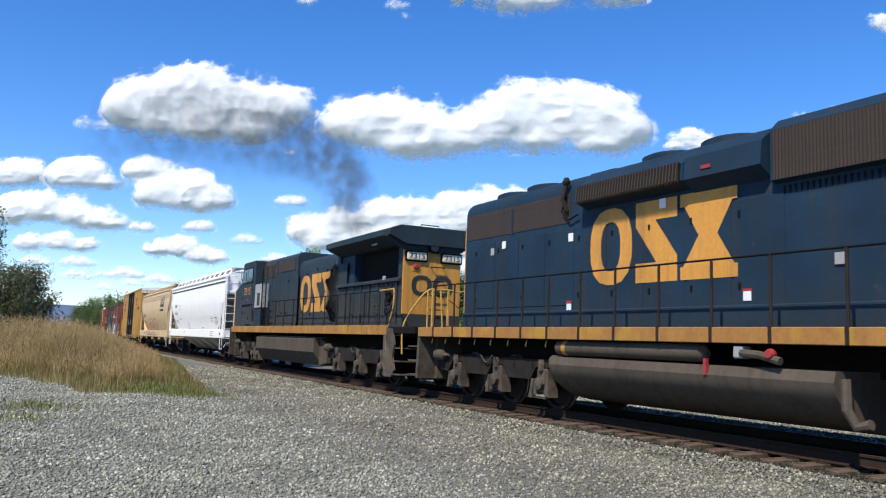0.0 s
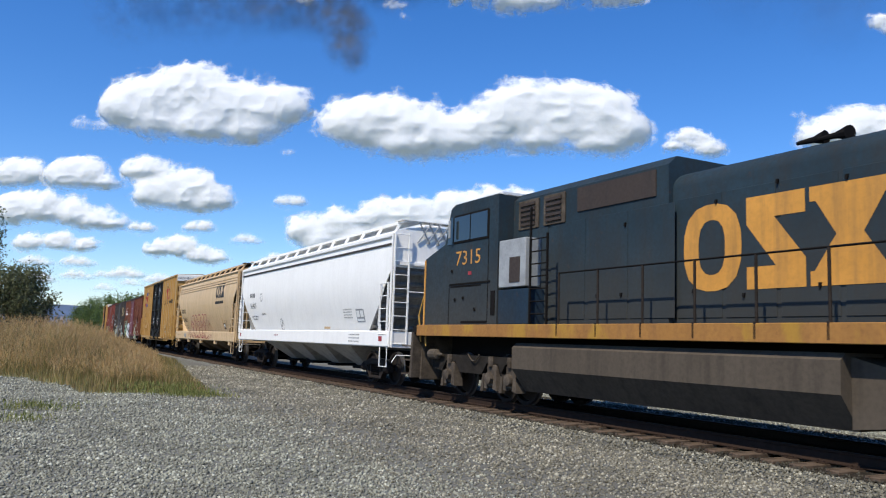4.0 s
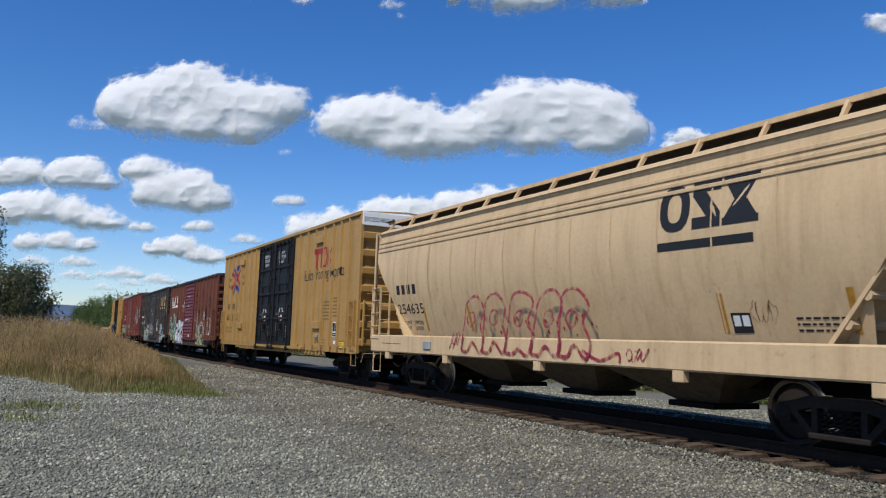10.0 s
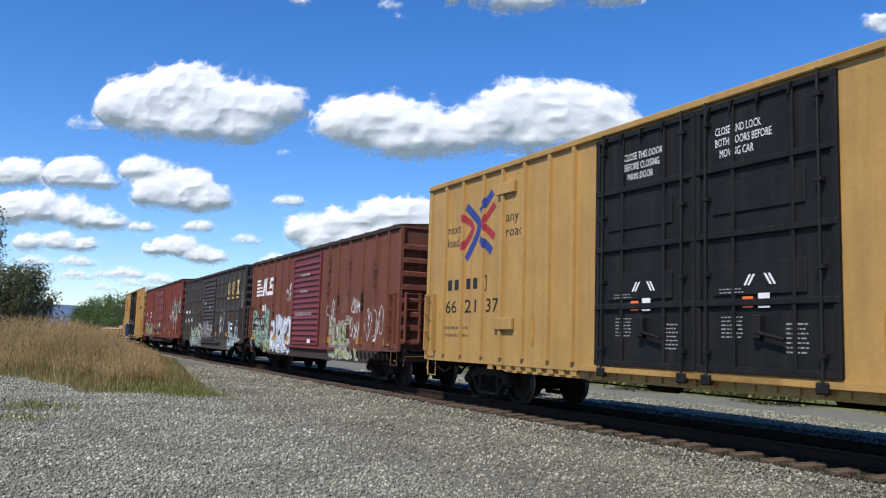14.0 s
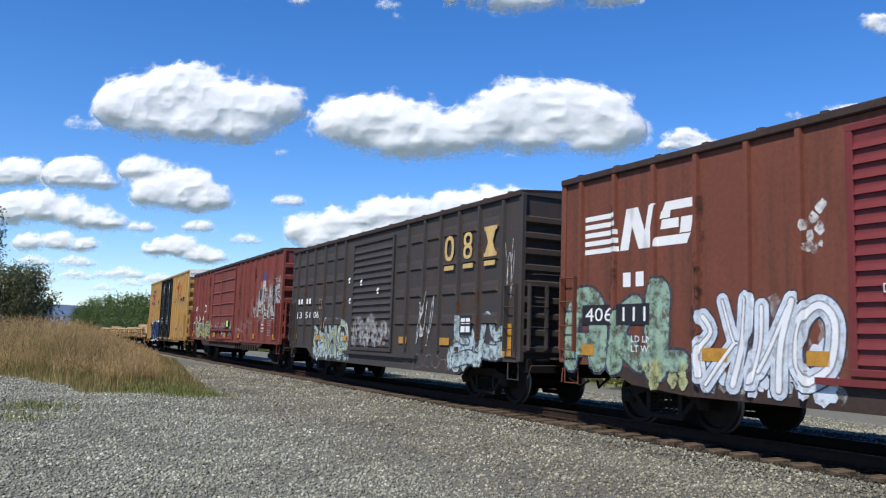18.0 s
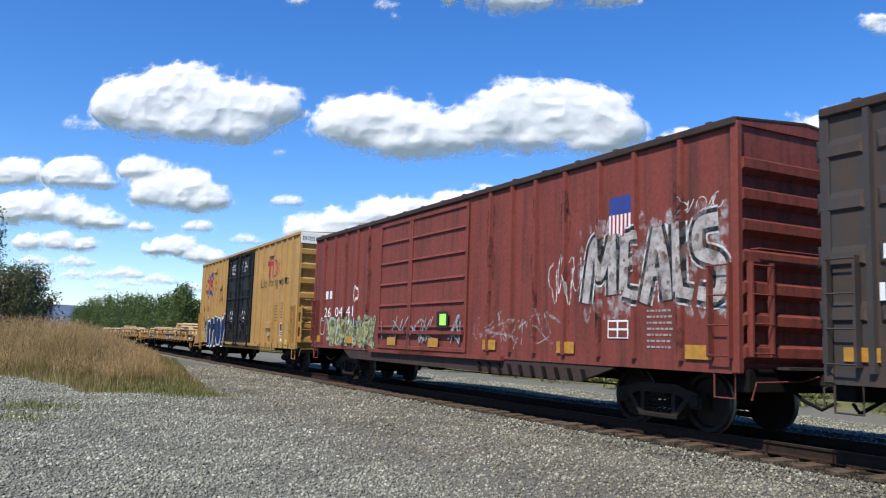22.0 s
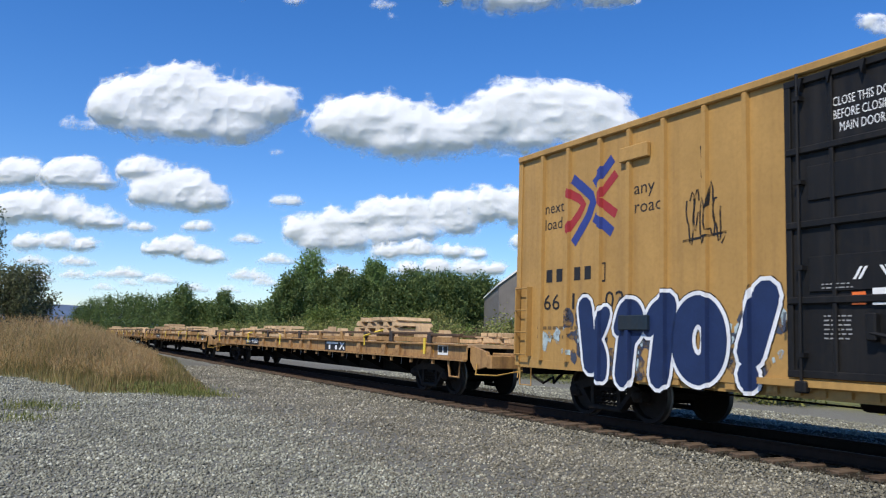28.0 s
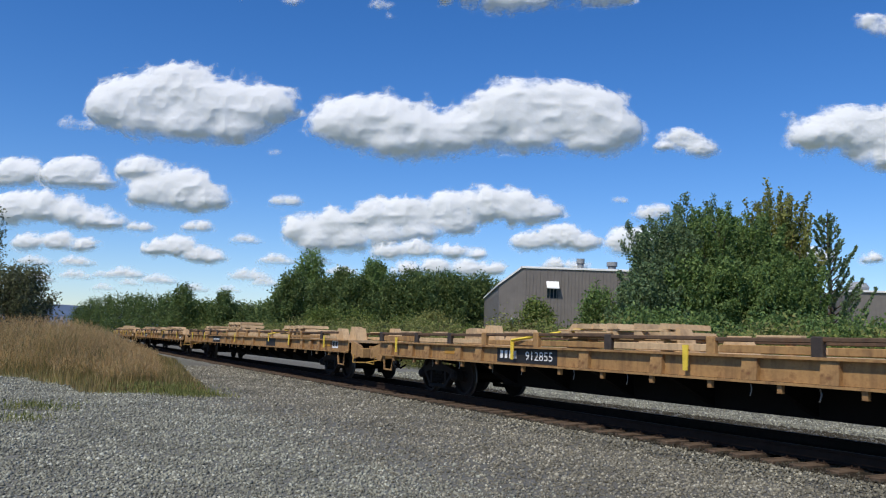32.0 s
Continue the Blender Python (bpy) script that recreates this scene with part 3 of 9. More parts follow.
def tree(x, y, h, wide, mat, seed, leaf=0.3, n=3000, bare=0.18, shape="round", label="", name="tree", group="", z=None):
    """Trunk, limbs and shoots; the leaves sit along the shoots, so that the outline is uneven and has gaps."""
    rng = np.random.default_rng(seed)
    z0 = GROUND_Z + lie(x, y) if z is None else z
    ob = thing(name, label or "leafy green broadleaf tree with an uneven crown", "tree", pose(x, y, z0, 0, 0, 0), group)
    b = Build()
    lean = rng.normal(0, 0.025, 2)
    r0 = h * 0.014 + 0.03
    b.tube([(0, 0, -0.2), (lean[0] * h * 0.3, lean[1] * h * 0.3, h * 0.35), (lean[0] * h, lean[1] * h, h * 0.8), (lean[0] * h, lean[1] * h, h * 0.95)], [r0, r0 * 0.75, r0 * 0.35, r0 * 0.08], 7)
    k = SHOOTS[shape]
    root, bend, tip, fat = np.zeros((k, 3)), np.zeros((k, 3)), np.zeros((k, 3)), np.zeros(k)
    lobe = rng.uniform(0, 6.28, 3)
    for i in range(k):
        q = (i + 0.5) / k
        a = i * 2.4 + rng.uniform(-0.5, 0.5)
        uneven = 1 + 0.14 * math.sin(2 * a + lobe[0]) + 0.1 * math.sin(3 * a + 6 * q + lobe[1])
        if shape == "round":
            zt = h * (bare + 0.06 + (0.96 - bare) * q)
            rr = wide * 0.5 * math.sin(math.pi * min(1, 0.2 + 0.76 * q)) ** 0.65 * uneven * rng.uniform(0.55, 1.08)
            zb, f, fat[i] = zt * rng.uniform(0.45, 0.65), 0.62, wide * rng.uniform(0.075, 0.12)
            zm = zb + (zt - zb) * 0.55
        elif shape == "tall":
            zt = h * (bare + 0.1 + (0.94 - bare) * q ** 0.75) * rng.uniform(0.93, 1.02)
            rr = wide * 0.62 * (1 - 0.7 * max(0, q - 0.3) ** 1.4) * uneven * rng.random() ** 0.5
            zb, f, fat[i] = zt * rng.uniform(0.35, 0.62), 0.72, wide * rng.uniform(0.06, 0.1)
            zm = zb + (zt - zb) * 0.5
        else:
            ll = (wide * 0.5 * (1 - q) ** 0.85 * rng.uniform(0.55, 1.05) + 0.35)
            zb, rr = h * (bare + (0.9 - bare) * q), ll * 0.8 * uneven
            zt, f, fat[i] = zb + ll * 0.95, 0.72, 0.13 + 0.07 * rng.random()
            zm = zb + ll * 0.35
        c, s2 = math.cos(a), math.sin(a)
        root[i] = (lean[0] * zb, lean[1] * zb, zb)
        bend[i] = (c * rr * f + lean[0] * zm, s2 * rr * f + lean[1] * zm, zm)
        tip[i] = (c * rr + lean[0] * zt, s2 * rr + lean[1] * zt, zt)
        if i % 2 == 0 or shape == "spire":
            b.tube([root[i], bend[i] * 0.6 + root[i] * 0.25 + tip[i] * 0.15, tip[i]], [r0 * 0.3, r0 * 0.18, 0.008], 4)
    part("trunk", b, BARK, ob)
    length = np.linalg.norm(tip - root, axis=1)
    w = length * fat
    pick = rng.choice(k, n, p=w / w.sum())
    t = (0.22 + 0.8 * rng.random(n) ** (0.75 if shape != "round" else 0.55))[:, None]
    P = root[pick] * (1 - t) ** 2 + bend[pick] * 2 * t * (1 - t) + tip[pick] * t * t
    T = (bend[pick] - root[pick]) * (1 - t) + (tip[pick] - bend[pick]) * t
    T /= np.linalg.norm(T, axis=1)[:, None] + 1e-9
    off = rng.normal(size=(n, 3)) * 0.62
    taper = (1.15 - t) ** 0.5 if shape != "round" else np.ones_like(t)
    P = P + off * fat[pick][:, None] * taper
    P[:, 2] = np.maximum(P[:, 2], 0.05)
    part("crown", leaves("crown", P, leaf, mat, seed, 0.3, 1.7, T * {"round": 0.3, "tall": 0.5, "spire": 1.1}[shape]), None, ob)
    return ob


def bush_bed(name, label, spots, mat, seed, leaf=0.2, per=500):
    """A thicket of low growth, too dense to count."""
    rng = np.random.default_rng(seed)
    pts = [crown_points(rng, [(x, y, GROUND_Z + lie(x, y) + hh * 0.45, ww, hh * 0.55)], per) for x, y, ww, hh in spots]
    return tagged(new(name, leaves(name, np.concatenate(pts), leaf, mat, seed)), label, "bushes", kind="stuff")


def at_view(px, dist):
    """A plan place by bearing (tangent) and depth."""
    return (px - 784.0) / 1430.0 * dist, dist


def make_trees():
    rng = random.Random(11)
    # edge of the wood on the grass side
    for tan, d, h, w in ((-0.562, 58, 10.6, 2.6), (-0.505, 62, 6.3, 4.4), (-0.535, 54, 5.6, 4.6), (-0.58, 66, 7.6, 4.6)):
        tree(tan * d, d, h, w, LEAF_OLIVE, rng.randrange(999), 0.12, 3200 if h > 10 else 8000, 0.06, label="green broadleaf tree at the edge of a meadow")
    # long wood behind the line, far to near
    far = ((172, 330, 17, 12), (200, 300, 17, 12), (228, 280, 17, 13), (255, 265, 16, 12), (283, 250, 15, 12), (310, 235, 15, 11), (327, 215, 17, 9), (350, 225, 13, 11), (372, 215, 12, 10), (400, 200, 14.5, 7), (428, 205, 11.5, 11), (455, 200, 11, 11), (480, 190, 11, 10), (155, 350, 14, 12))
    for tan, d, h, w in far:
        x, y = at_view(tan, d)
        h = h * 0.84
        tree(x, y, h, w, LEAF_DARK, rng.randrange(999), 0.36, 5000, 0.05, label="distant dark green woodland tree", group="woodland behind the line")
    mid = ((510, 130, 10.0, 7), (548, 128, 15.0, 8), (530, 120, 11, 7), (578, 125, 10.5, 7), (604, 128, 12.5, 5), (628, 120, 11, 7), (655, 124, 13.6, 6.5), (678, 126, 13.2, 4.5), (700, 118, 11.0, 7), (728, 122, 12.2, 6.5), (755, 116, 11.2, 7), (782, 120, 11.8, 6.5), (806, 118, 11.6, 6), (835, 121, 11.0, 7), (858, 122, 11.6, 7), (885, 124, 11.0, 6), (905, 126, 10, 6))
    for tan, d, h, w in mid:
        x, y = at_view(tan, d)
        tree(x, y, h, w, rng.choice((LEAF_DARK, LEAF_MID, LEAF_DARK)), rng.randrange(999), 0.24, 9500, 0.04, label="dark green broadleaf tree in a dense wood", group="woodland behind the line")
    for tan, d, h, w, mat in ((770, 82, 4.4, 5.0, LEAF_GOLD), (720, 88, 4.0, 6.0, LEAF_LIGHT), (955, 66, 5.2, 3.9, LEAF_LIGHT), (1062, 62, 6.0, 4.3, LEAF_MID), (1130, 64, 6.5, 4.0, LEAF_MID), (640, 92, 4.5, 6, LEAF_LIGHT), (580, 95, 5.0, 6, LEAF_LIGHT)):
        x, y = at_view(tan, d)
        tree(x, y, h, w, mat, rng.randrange(999), 0.14, 8000, 0.02, label="bushy young tree with light green leaves")
    # the tall clump behind the flat wagons
    for tan, d, h, w, mat in ((1172, 52, 9.6, 5.2, LEAF_GREY), (1222, 54, 11.3, 5.6, LEAF_GREY), (1268, 52, 10.6, 5.2, LEAF_MID), (1318, 53, 10.6, 5.0, LEAF_MID), (1356, 55, 9.8, 4.0, LEAF_MID), (1410, 52, 8.0, 4.6, LEAF_MID), (1240, 49, 7.2, 5.0, LEAF_MID), (1300, 48.5, 6.8, 5.0, LEAF_MID), (1360, 49, 7.0, 4.6, LEAF_MID), (1165, 49, 6.6, 4.0, LEAF_GREY)):
        x, y = at_view(tan, d)
        tree(x, y, h, w, mat, rng.randrange(999), 0.12, 30000, 0.03, "tall", label="dense grey-green tree in a tall clump", group="tall clump")
    x, y = at_view(1382, 57)
    tree(x, y, 13.0, 4.6, LEAF_GOLD, 77, 0.15, 14000, 0.4, "tall", label="tall slim tree with leaves turning yellow")
    x, y = at_view(1477, 56)
    tree(x, y, 12.4, 7.4, LEAF_GREY, 78, 0.13, 7500, 0.1, "spire", label="open slender grey-green poplar")
    # low growth beyond the ballast
    spots, light = [], []
    for i in range(300):
        s = rng.uniform(-110, 24)
        p = beside(s, rng.uniform(10, 19))
        spots.append((p.x, p.y, rng.uniform(0.9, 1.7), rng.uniform(1.7, 2.7) + (0.8 if s < -12 else 0.2)))
    for i in range(120):
        s = rng.uniform(-95, 18)
        p = beside(s, rng.uniform(18, 30))
        light.append((p.x, p.y, rng.uniform(1.0, 2.2), rng.uniform(2.0, 3.4)))
    bush_bed("weeds", "green and dry weeds beyond the ballast", spots, WEED, 5, 0.1, 700)
    bush_bed("undergrowth", "green undergrowth in front of the trees", light, LEAF_LIGHT, 6, 0.16, 900)
    dry = []
    for i in range(80):
        p = beside(rng.uniform(-42, -4), rng.uniform(13, 16))
        dry.append((p.x, p.y, rng.uniform(0.7, 1.4), rng.uniform(1.8, 2.9)))
    bush_bed("dry_weeds", "tall brown dry weeds beside the ballast", dry, DRYWEED, 7, 0.08, 500)
    more = []
    for i in range(60):
        x, y = at_view(rng.uniform(1080, 1700), rng.uniform(40, 47))
        more.append((x, y, rng.uniform(1.0, 1.9), rng.uniform(2.4, 4.0) + max(0, x - 20) * 0.04))
    bush_bed("shrubs", "dense green shrubs at the foot of the trees", more, LEAF_MID, 8, 0.14, 1900)


make_trees()


def make_grass():
    rng = np.random.default_rng(9)
    n = 140000
    x = -rng.random(n) ** 1.4 * 42 - 2
    y = 19 + rng.random(n) ** 1.6 * 50
    g = grass_mask(x, y)
    keep = (g > 0) & (x > -y * 0.75 - 4)
    x, y, g = x[keep], y[keep], g[keep]
    n = len(x)
    h = 0.22 + 1.8 * smooth01(0.0, 5.5, g) ** 0.8 * rng.uniform(0.62, 1.1, n)
    z = GROUND_Z + np.array([lie(a, b) for a, b in zip(x, y)])
    ang = rng.uniform(0, 6.3, n)
    bend = rng.uniform(0.05, 0.3, n) * h
    wd = rng.uniform(0.004, 0.01, n)
    ca, sa = np.cos(ang), np.sin(ang)
    lx, ly = np.cos(rng.uniform(0, 6.3, n)), np.sin(rng.uniform(0, 6.3, n))
    def ring(fr, k):
        cx, cy, cz = x + lx * bend * fr ** 2, y + ly * bend * fr ** 2, z + h * fr
        return np.stack([cx - ca * wd * k, cy - sa * wd * k, cz], -1), np.stack([cx + ca * wd * k, cy + sa * wd * k, cz], -1)
    a0, b0 = ring(0.0, 1.2)
    a1, b1 = ring(0.5, 1.0)
    a2, b2 = ring(0.86, 0.25)
    v = np.stack([a0, b0, a1, b1, a2, b2], 1).reshape(-1, 3)
    i = np.arange(n)[:, None] * 6
    f = np.concatenate([i + np.array([[0, 1, 3, 2]]), i + np.array([[2, 3, 5, 4]])], 0)
    tagged(new("tall_grass", pieces("tall_grass", v, f, BLADE_GREEN)), "tall olive grass stems in a bed beside the line", "grass", kind="stuff")
    tall = (h > 0.5) & (rng.random(n) < 0.75)
    m = int(tall.sum())
    reps = 8
    fr = 0.3 + 0.72 * rng.random((m, reps)) ** 0.7
    X = x[tall][:, None] + (lx * bend)[tall][:, None] * fr ** 2
    Y = y[tall][:, None] + (ly * bend)[tall][:, None] * fr ** 2
    Z = z[tall][:, None] + h[tall][:, None] * fr
    base = np.stack([X, Y, Z], -1).reshape(-1, 3)
    up = np.stack([rng.normal(0, 0.35, m * reps), rng.normal(0, 0.35, m * reps), np.ones(m * reps)], -1)
    up *= (rng.uniform(0.07, 0.2, m * reps))[:, None]
    aa = rng.uniform(0, 6.3, m * reps)
    sd = np.stack([np.cos(aa), np.sin(aa), np.zeros(m * reps)], -1) * rng.uniform(0.003, 0.007, m * reps)[:, None]
    pv = np.stack([base - sd * 0.4, base + up * 0.55 - sd, base + up, base + up * 0.5 + sd], 1).reshape(-1, 3)
    tagged(new("grass_plumes", pieces("grass_plumes", pv, np.arange(m * reps * 4).reshape(-1, 4), BLADE_TAN)), "dry tan and reddish seed heads over the grass", "grass", kind="stuff")
    # small tufts in the gravel
    for k, (tx, ty, r, cnt) in enumerate(((-8.2, 16.6, 0.5, 420), (-7.3, 14.4, 0.35, 160), (-6.3, 21.2, 0.5, 900), (-7.4, 22.0, 0.7, 1400))):
        q = rng.normal(0, r * 0.6, (cnt, 2))
        q = np.column_stack([tx + q[:, 0] * 1.5, ty + q[:, 1], np.full(cnt, GROUND_Z + 0.03) + rng.random(cnt) ** 1.5 * (0.14 if r < 0.6 else 0.26)])
        tagged(new("grass_tuft", leaves("grass_tuft", q, 0.022, WEED, 20 + k, 0.2, 5.0, np.tile((0.0, 0.0, 1.6), (cnt, 1)))), "small green weed tuft growing in gravel", "grass", kind="stuff")


make_grass()


def make_hills():
    b = Build()
    for base, amp, dist, seed in ((55, 16, 3000, 1.0),):
        top = [(-dist * 1.2 + i * 60, dist, 78 + amp * noise.noise((i * 0.11, seed, 0)) + 8 * noise.noise((i * 0.4, seed, 3))) for i in range(110)]
        low = [(x, y - 500, -20) for x, y, z in top]
        b.sheet([low, top, [(x, y + 300, -20) for x, y, z in top]])
    return tagged(new("distant_hills", b.mesh("distant_hills", plain("hazy_hill", (0.09, 0.13, 0.2), 1.0, 0, 0.1, 0.01), True)), "low blue hills far behind the line", "hills", kind="structure")


make_hills()


# ---------------------------------------------------------------- the clouds
def cloud_material():
    m, nt, bsdf = base_material("cloud_vapour")
    bsdf.inputs["Base Color"].default_value = (0.93, 0.93, 0.93, 1)
    bsdf.inputs["Roughness"].default_value = 1.0
    bsdf.inputs["Specular IOR Level"].default_value = 0.0
    tl = nt.nodes.new("ShaderNodeBsdfTranslucent")
    tl.inputs[0].default_value = (0.8, 0.81, 0.84, 1)
    body = nt.nodes.new("ShaderNodeMixShader")
    body.inputs[0].default_value = 0.28
    bumped(nt, bsdf, tex(nt, 0.03, 6, rough=0.5), 0.28, 14.0)
    nt.links.new(bsdf.outputs[0], body.inputs[1])
    nt.links.new(tl.outputs[0], body.inputs[2])
    at = nt.nodes.new("ShaderNodeAttribute")
    at.attribute_name = "vapour"
    n1, n2 = tex(nt, 0.035, 9, rough=0.66), tex(nt, 0.011, 6)
    add = nt.nodes.new("ShaderNodeMath")
    add.operation = "MULTIPLY_ADD"
    nt.links.new(n1, add.inputs[0])
    add.inputs[1].default_value = 1.9
    nt.links.new(at.outputs["Fac"], add.inputs[2])
    add2 = nt.nodes.new("ShaderNodeMath")
    add2.operation = "MULTIPLY_ADD"
    nt.links.new(n2, add2.inputs[0])
    add2.inputs[1].default_value = 0.7
    nt.links.new(add.outputs[0], add2.inputs[2])
    mr = nt.nodes.new("ShaderNodeMapRange")
    mr.interpolation_type = "SMOOTHSTEP"
    mr.inputs["From Min"].default_value, mr.inputs["From Max"].default_value = 0.95, 1.95
    nt.links.new(add2.outputs[0], mr.inputs[0])
    tr = nt.nodes.new("ShaderNodeBsdfTransparent")
    out = nt.nodes.new("ShaderNodeMixShader")
    nt.links.new(mr.outputs[0], out.inputs[0])
    nt.links.new(tr.outputs[0], out.inputs[1])
    nt.links.new(body.outputs[0], out.inputs[2])
    nt.links.new(out.outputs[0], nt.nodes["Material Output"].inputs[0])
    return m


CLOUD = cloud_material()
CLOUD_R = 1500.0
clouds = []


def lattice(u, v, seed):
    """Smooth random field over a plane (arrays)."""
    tab = np.random.default_rng(seed).random((64, 64))
    iu, iv = np.floor(u).astype(int), np.floor(v).astype(int)
    fu, fv = u - iu, v - iv
    fu, fv = fu * fu * (3 - 2 * fu), fv * fv * (3 - 2 * fv)
    a, b, c, d = tab[iv % 64, iu % 64], tab[iv % 64, (iu + 1) % 64], tab[(iv + 1) % 64, iu % 64], tab[(iv + 1) % 64, (iu + 1) % 64]
    return (a * (1 - fu) + b * fu) * (1 - fv) + (c * (1 - fu) + d * fu) * fv


def billow(u, v, size, seed, octaves=4):
    """Cauliflower relief: rounded heads with creases between them."""
    out, amp, tot = 0.0, 1.0, 0.0
    for o in range(octaves):
        n = lattice(u / size, v / size, seed * 11 + o)
        out = out + amp * (1 - np.abs(2 * n - 1))
        tot += amp
        amp, size = amp * 0.55, size * 0.48
    return out / tot


def cloud(lobes, drift, seed, thick=1.0, wisp=0.0):
    """A heap of vapour: heads by bearing, height and radius in thousandths of the lens's length."""
    k = CLOUD_R / 1430.0
    xs, ys, rs = (np.array(c, float) for c in zip(*lobes))
    px, py = (xs - rs).min() * 0.5 + (xs + rs).max() * 0.5, (ys + rs).max()
    u, v, r = (xs - px) * k, (py - ys) * k, rs * k
    big = float(r.max())
    pad = big * 0.55 + 6
    u0, u1, v0, v1 = (u - r * 1.55).min() - pad, (u + r * 1.55).max() + pad, (v - r).min() - pad, (v + r).max() + pad
    step = max(1.7, (u1 - u0) / 260)
    us, vs = np.arange(u0, u1, step), np.arange(v0, v1, step)
    nx, nz = len(us), len(vs)
    U, V = np.meshgrid(us, vs)
    heads = billow(U, V * 1.25, max(12.0, big * 0.95), seed, 2)
    fine = billow(U, V * 1.3, max(6.0, big * 0.34), seed + 500, 3)
    blend = 0.22 * big
    total = np.zeros(U.shape)
    for cu, cv, cr in zip(u, v, r):
        d = np.sqrt((U - cu) ** 2 * (0.62 if cr > 26 * k else 0.34) + ((V - cv) * np.where(V < cv, 1.25, 1.0)) ** 2)
        total += np.exp(-np.clip((d - cr * 0.98) / blend, -30, 30))
    body = -blend * np.log(total + 1e-12)
    rim = np.minimum(np.minimum(U - u0, u1 - U), np.minimum(V - v0, v1 - V))
    span = max(1.0, float((v + r).max() - (v - r).min()))
    under = smooth01(0.5, 0.0, (V - (v - r).min()) / span)
    gap = body + ((0.64 - heads) * 0.42 + (0.62 - fine) * 0.2) * big * (1 - 0.6 * under)
    soft = 6.0 + 8.0 * under + 0.24 * big
    D = np.clip(-gap / soft, -1.6, 1.0) * thick - wisp - 2.0 * smooth01(pad * 0.35, 0, rim)
    inside = np.clip(-body / (big * 1.1), 0, 1)
    rel = big * (0.4 * np.sqrt(1 - (1 - inside) ** 2) + 0.13 * heads * smooth01(0.0, 0.5, inside) + 0.02 * fine) - (V - V.min()) * 0.08
    verts = np.stack([U, -rel, V], -1).reshape(-1, 3)
    jj, ii = np.meshgrid(np.arange(nz - 1), np.arange(nx - 1), indexing="ij")
    q = (jj * nx + ii).reshape(-1)
    solid = D > -1.5
    keep = (solid[:-1, :-1] | solid[1:, :-1] | solid[:-1, 1:] | solid[1:, 1:]).reshape(-1)
    faces = np.stack([q, q + 1, q + nx + 1, q + nx], -1)[keep]
    me = pieces("cloud", verts, faces, CLOUD)
    at = me.attributes.new("vapour", "FLOAT", "POINT")
    at.data.foreach_set("value", D.reshape(-1).astype(np.float32))
    me.shade_smooth()
    ob = tagged(new("cloud", me), "thin white wisp of cloud" if wisp > 0.3 else "white fair-weather cloud with a soft grey underside", "cloud", "clouds")
    ray = VIEW.to_3x3() @ Vector(((px - 784) / 1430.0, (441 - py) / 1430.0, -1.0))
    side = VIEW.to_3x3() @ Vector((1, 0, 0))
    far = 0.55 + 1.25 * max(0.0, min(1.0, (520 - py) / 520.0)) + 0.45 * (1.0 - px / 1568.0)
    base = VIEW.translation + ray * (CLOUD_R * far)
    tip = VIEW.to_3x3().to_4x4() @ Matrix(((1, 0, 0, 0), (0, 0, 1, 0), (0, -1, 0, 0), (0, 0, 0, 1))) @ Matrix.Scale(far, 4)
    start = Matrix.Translation(base - side * (drift * k * far)) @ tip
    clouds.append((ob, start, Matrix.Translation(base) @ tip))
    ob.matrix_world = start
    return ob


# the two large heaps, with the wisps beside them
cloud([(205, 188, 46), (255, 180, 50), (318, 168, 54), (312, 128, 18), (378, 188, 50), (438, 192, 46), (484, 188, 36), (330, 220, 44), (418, 224, 40), (250, 214, 38)], -27, 1)
cloud([(128, 222, 22), (158, 226, 16)], -27, 2, 0.6, wisp=0.55)
cloud([(484, 272, 12)], -27, 3, 0.6, wisp=0.5)
cloud([(596, 222, 44), (650, 218, 50), (704, 222, 50), (742, 242, 42), (694, 254, 32), (792, 246, 38), (832, 236, 42), (876, 200, 50), (930, 196, 56), (990, 198, 60), (1044, 208, 58), (1084, 232, 40), (940, 244, 36), (1042, 254, 26)], -18, 104)
cloud([(1204, 245, 22), (1234, 262, 24), (1173, 260, 13)], -18, 5, 0.8, wisp=0.15)
cloud([(1440, 242, 32), (1500, 232, 46), (1552, 234, 52), (1604, 250, 60), (1562, 284, 26)], -20, 6)
cloud([(1394, 206, 14)], -20, 7, 0.6, wisp=0.55)
# cut off by the upper edge of the view
cloud([(792, -16, 28), (850, -22, 40), (905, -12, 46), (962, -20, 42), (1040, -14, 30), (1090, -8, 20)], -22, 8)
cloud([(674, 10, 16), (690, 32, 9)], -28, 9, 0.6, wisp=0.4)
cloud([(516, 2, 14), (440, -4, 12)], -26, 10, 0.6, wisp=0.4)
cloud([(1540, 40, 20), (1566, 52, 24)], -24, 11, 0.7, wisp=0.25)
# the bank over the grass
cloud([(18, 310, 30), (50, 308, 24)], -5, 12)
cloud([(108, 310, 32), (146, 308, 32), (182, 322, 17)], -8, 13)
cloud([(246, 300, 26), (262, 342, 32), (302, 338, 36), (334, 340, 40), (362, 354, 26)], -10, 14)
cloud([(20, 372, 34), (74, 368, 34), (128, 378, 28), (168, 390, 21), (200, 396, 14)], -4, 15)
cloud([(236, 402, 10), (256, 404, 10)], -3, 16, 0.8)
cloud([(50, 430, 18), (104, 428, 20), (148, 434, 15)], -2, 17)
cloud([(336, 402, 11), (358, 402, 12)], -3, 18, 0.8)
cloud([(276, 440, 18), (316, 438, 22), (350, 452, 18), (380, 458, 12)], -4, 19)
cloud([(492, 357, 12), (516, 357, 12)], -10, 20, 0.75, wisp=0.1)
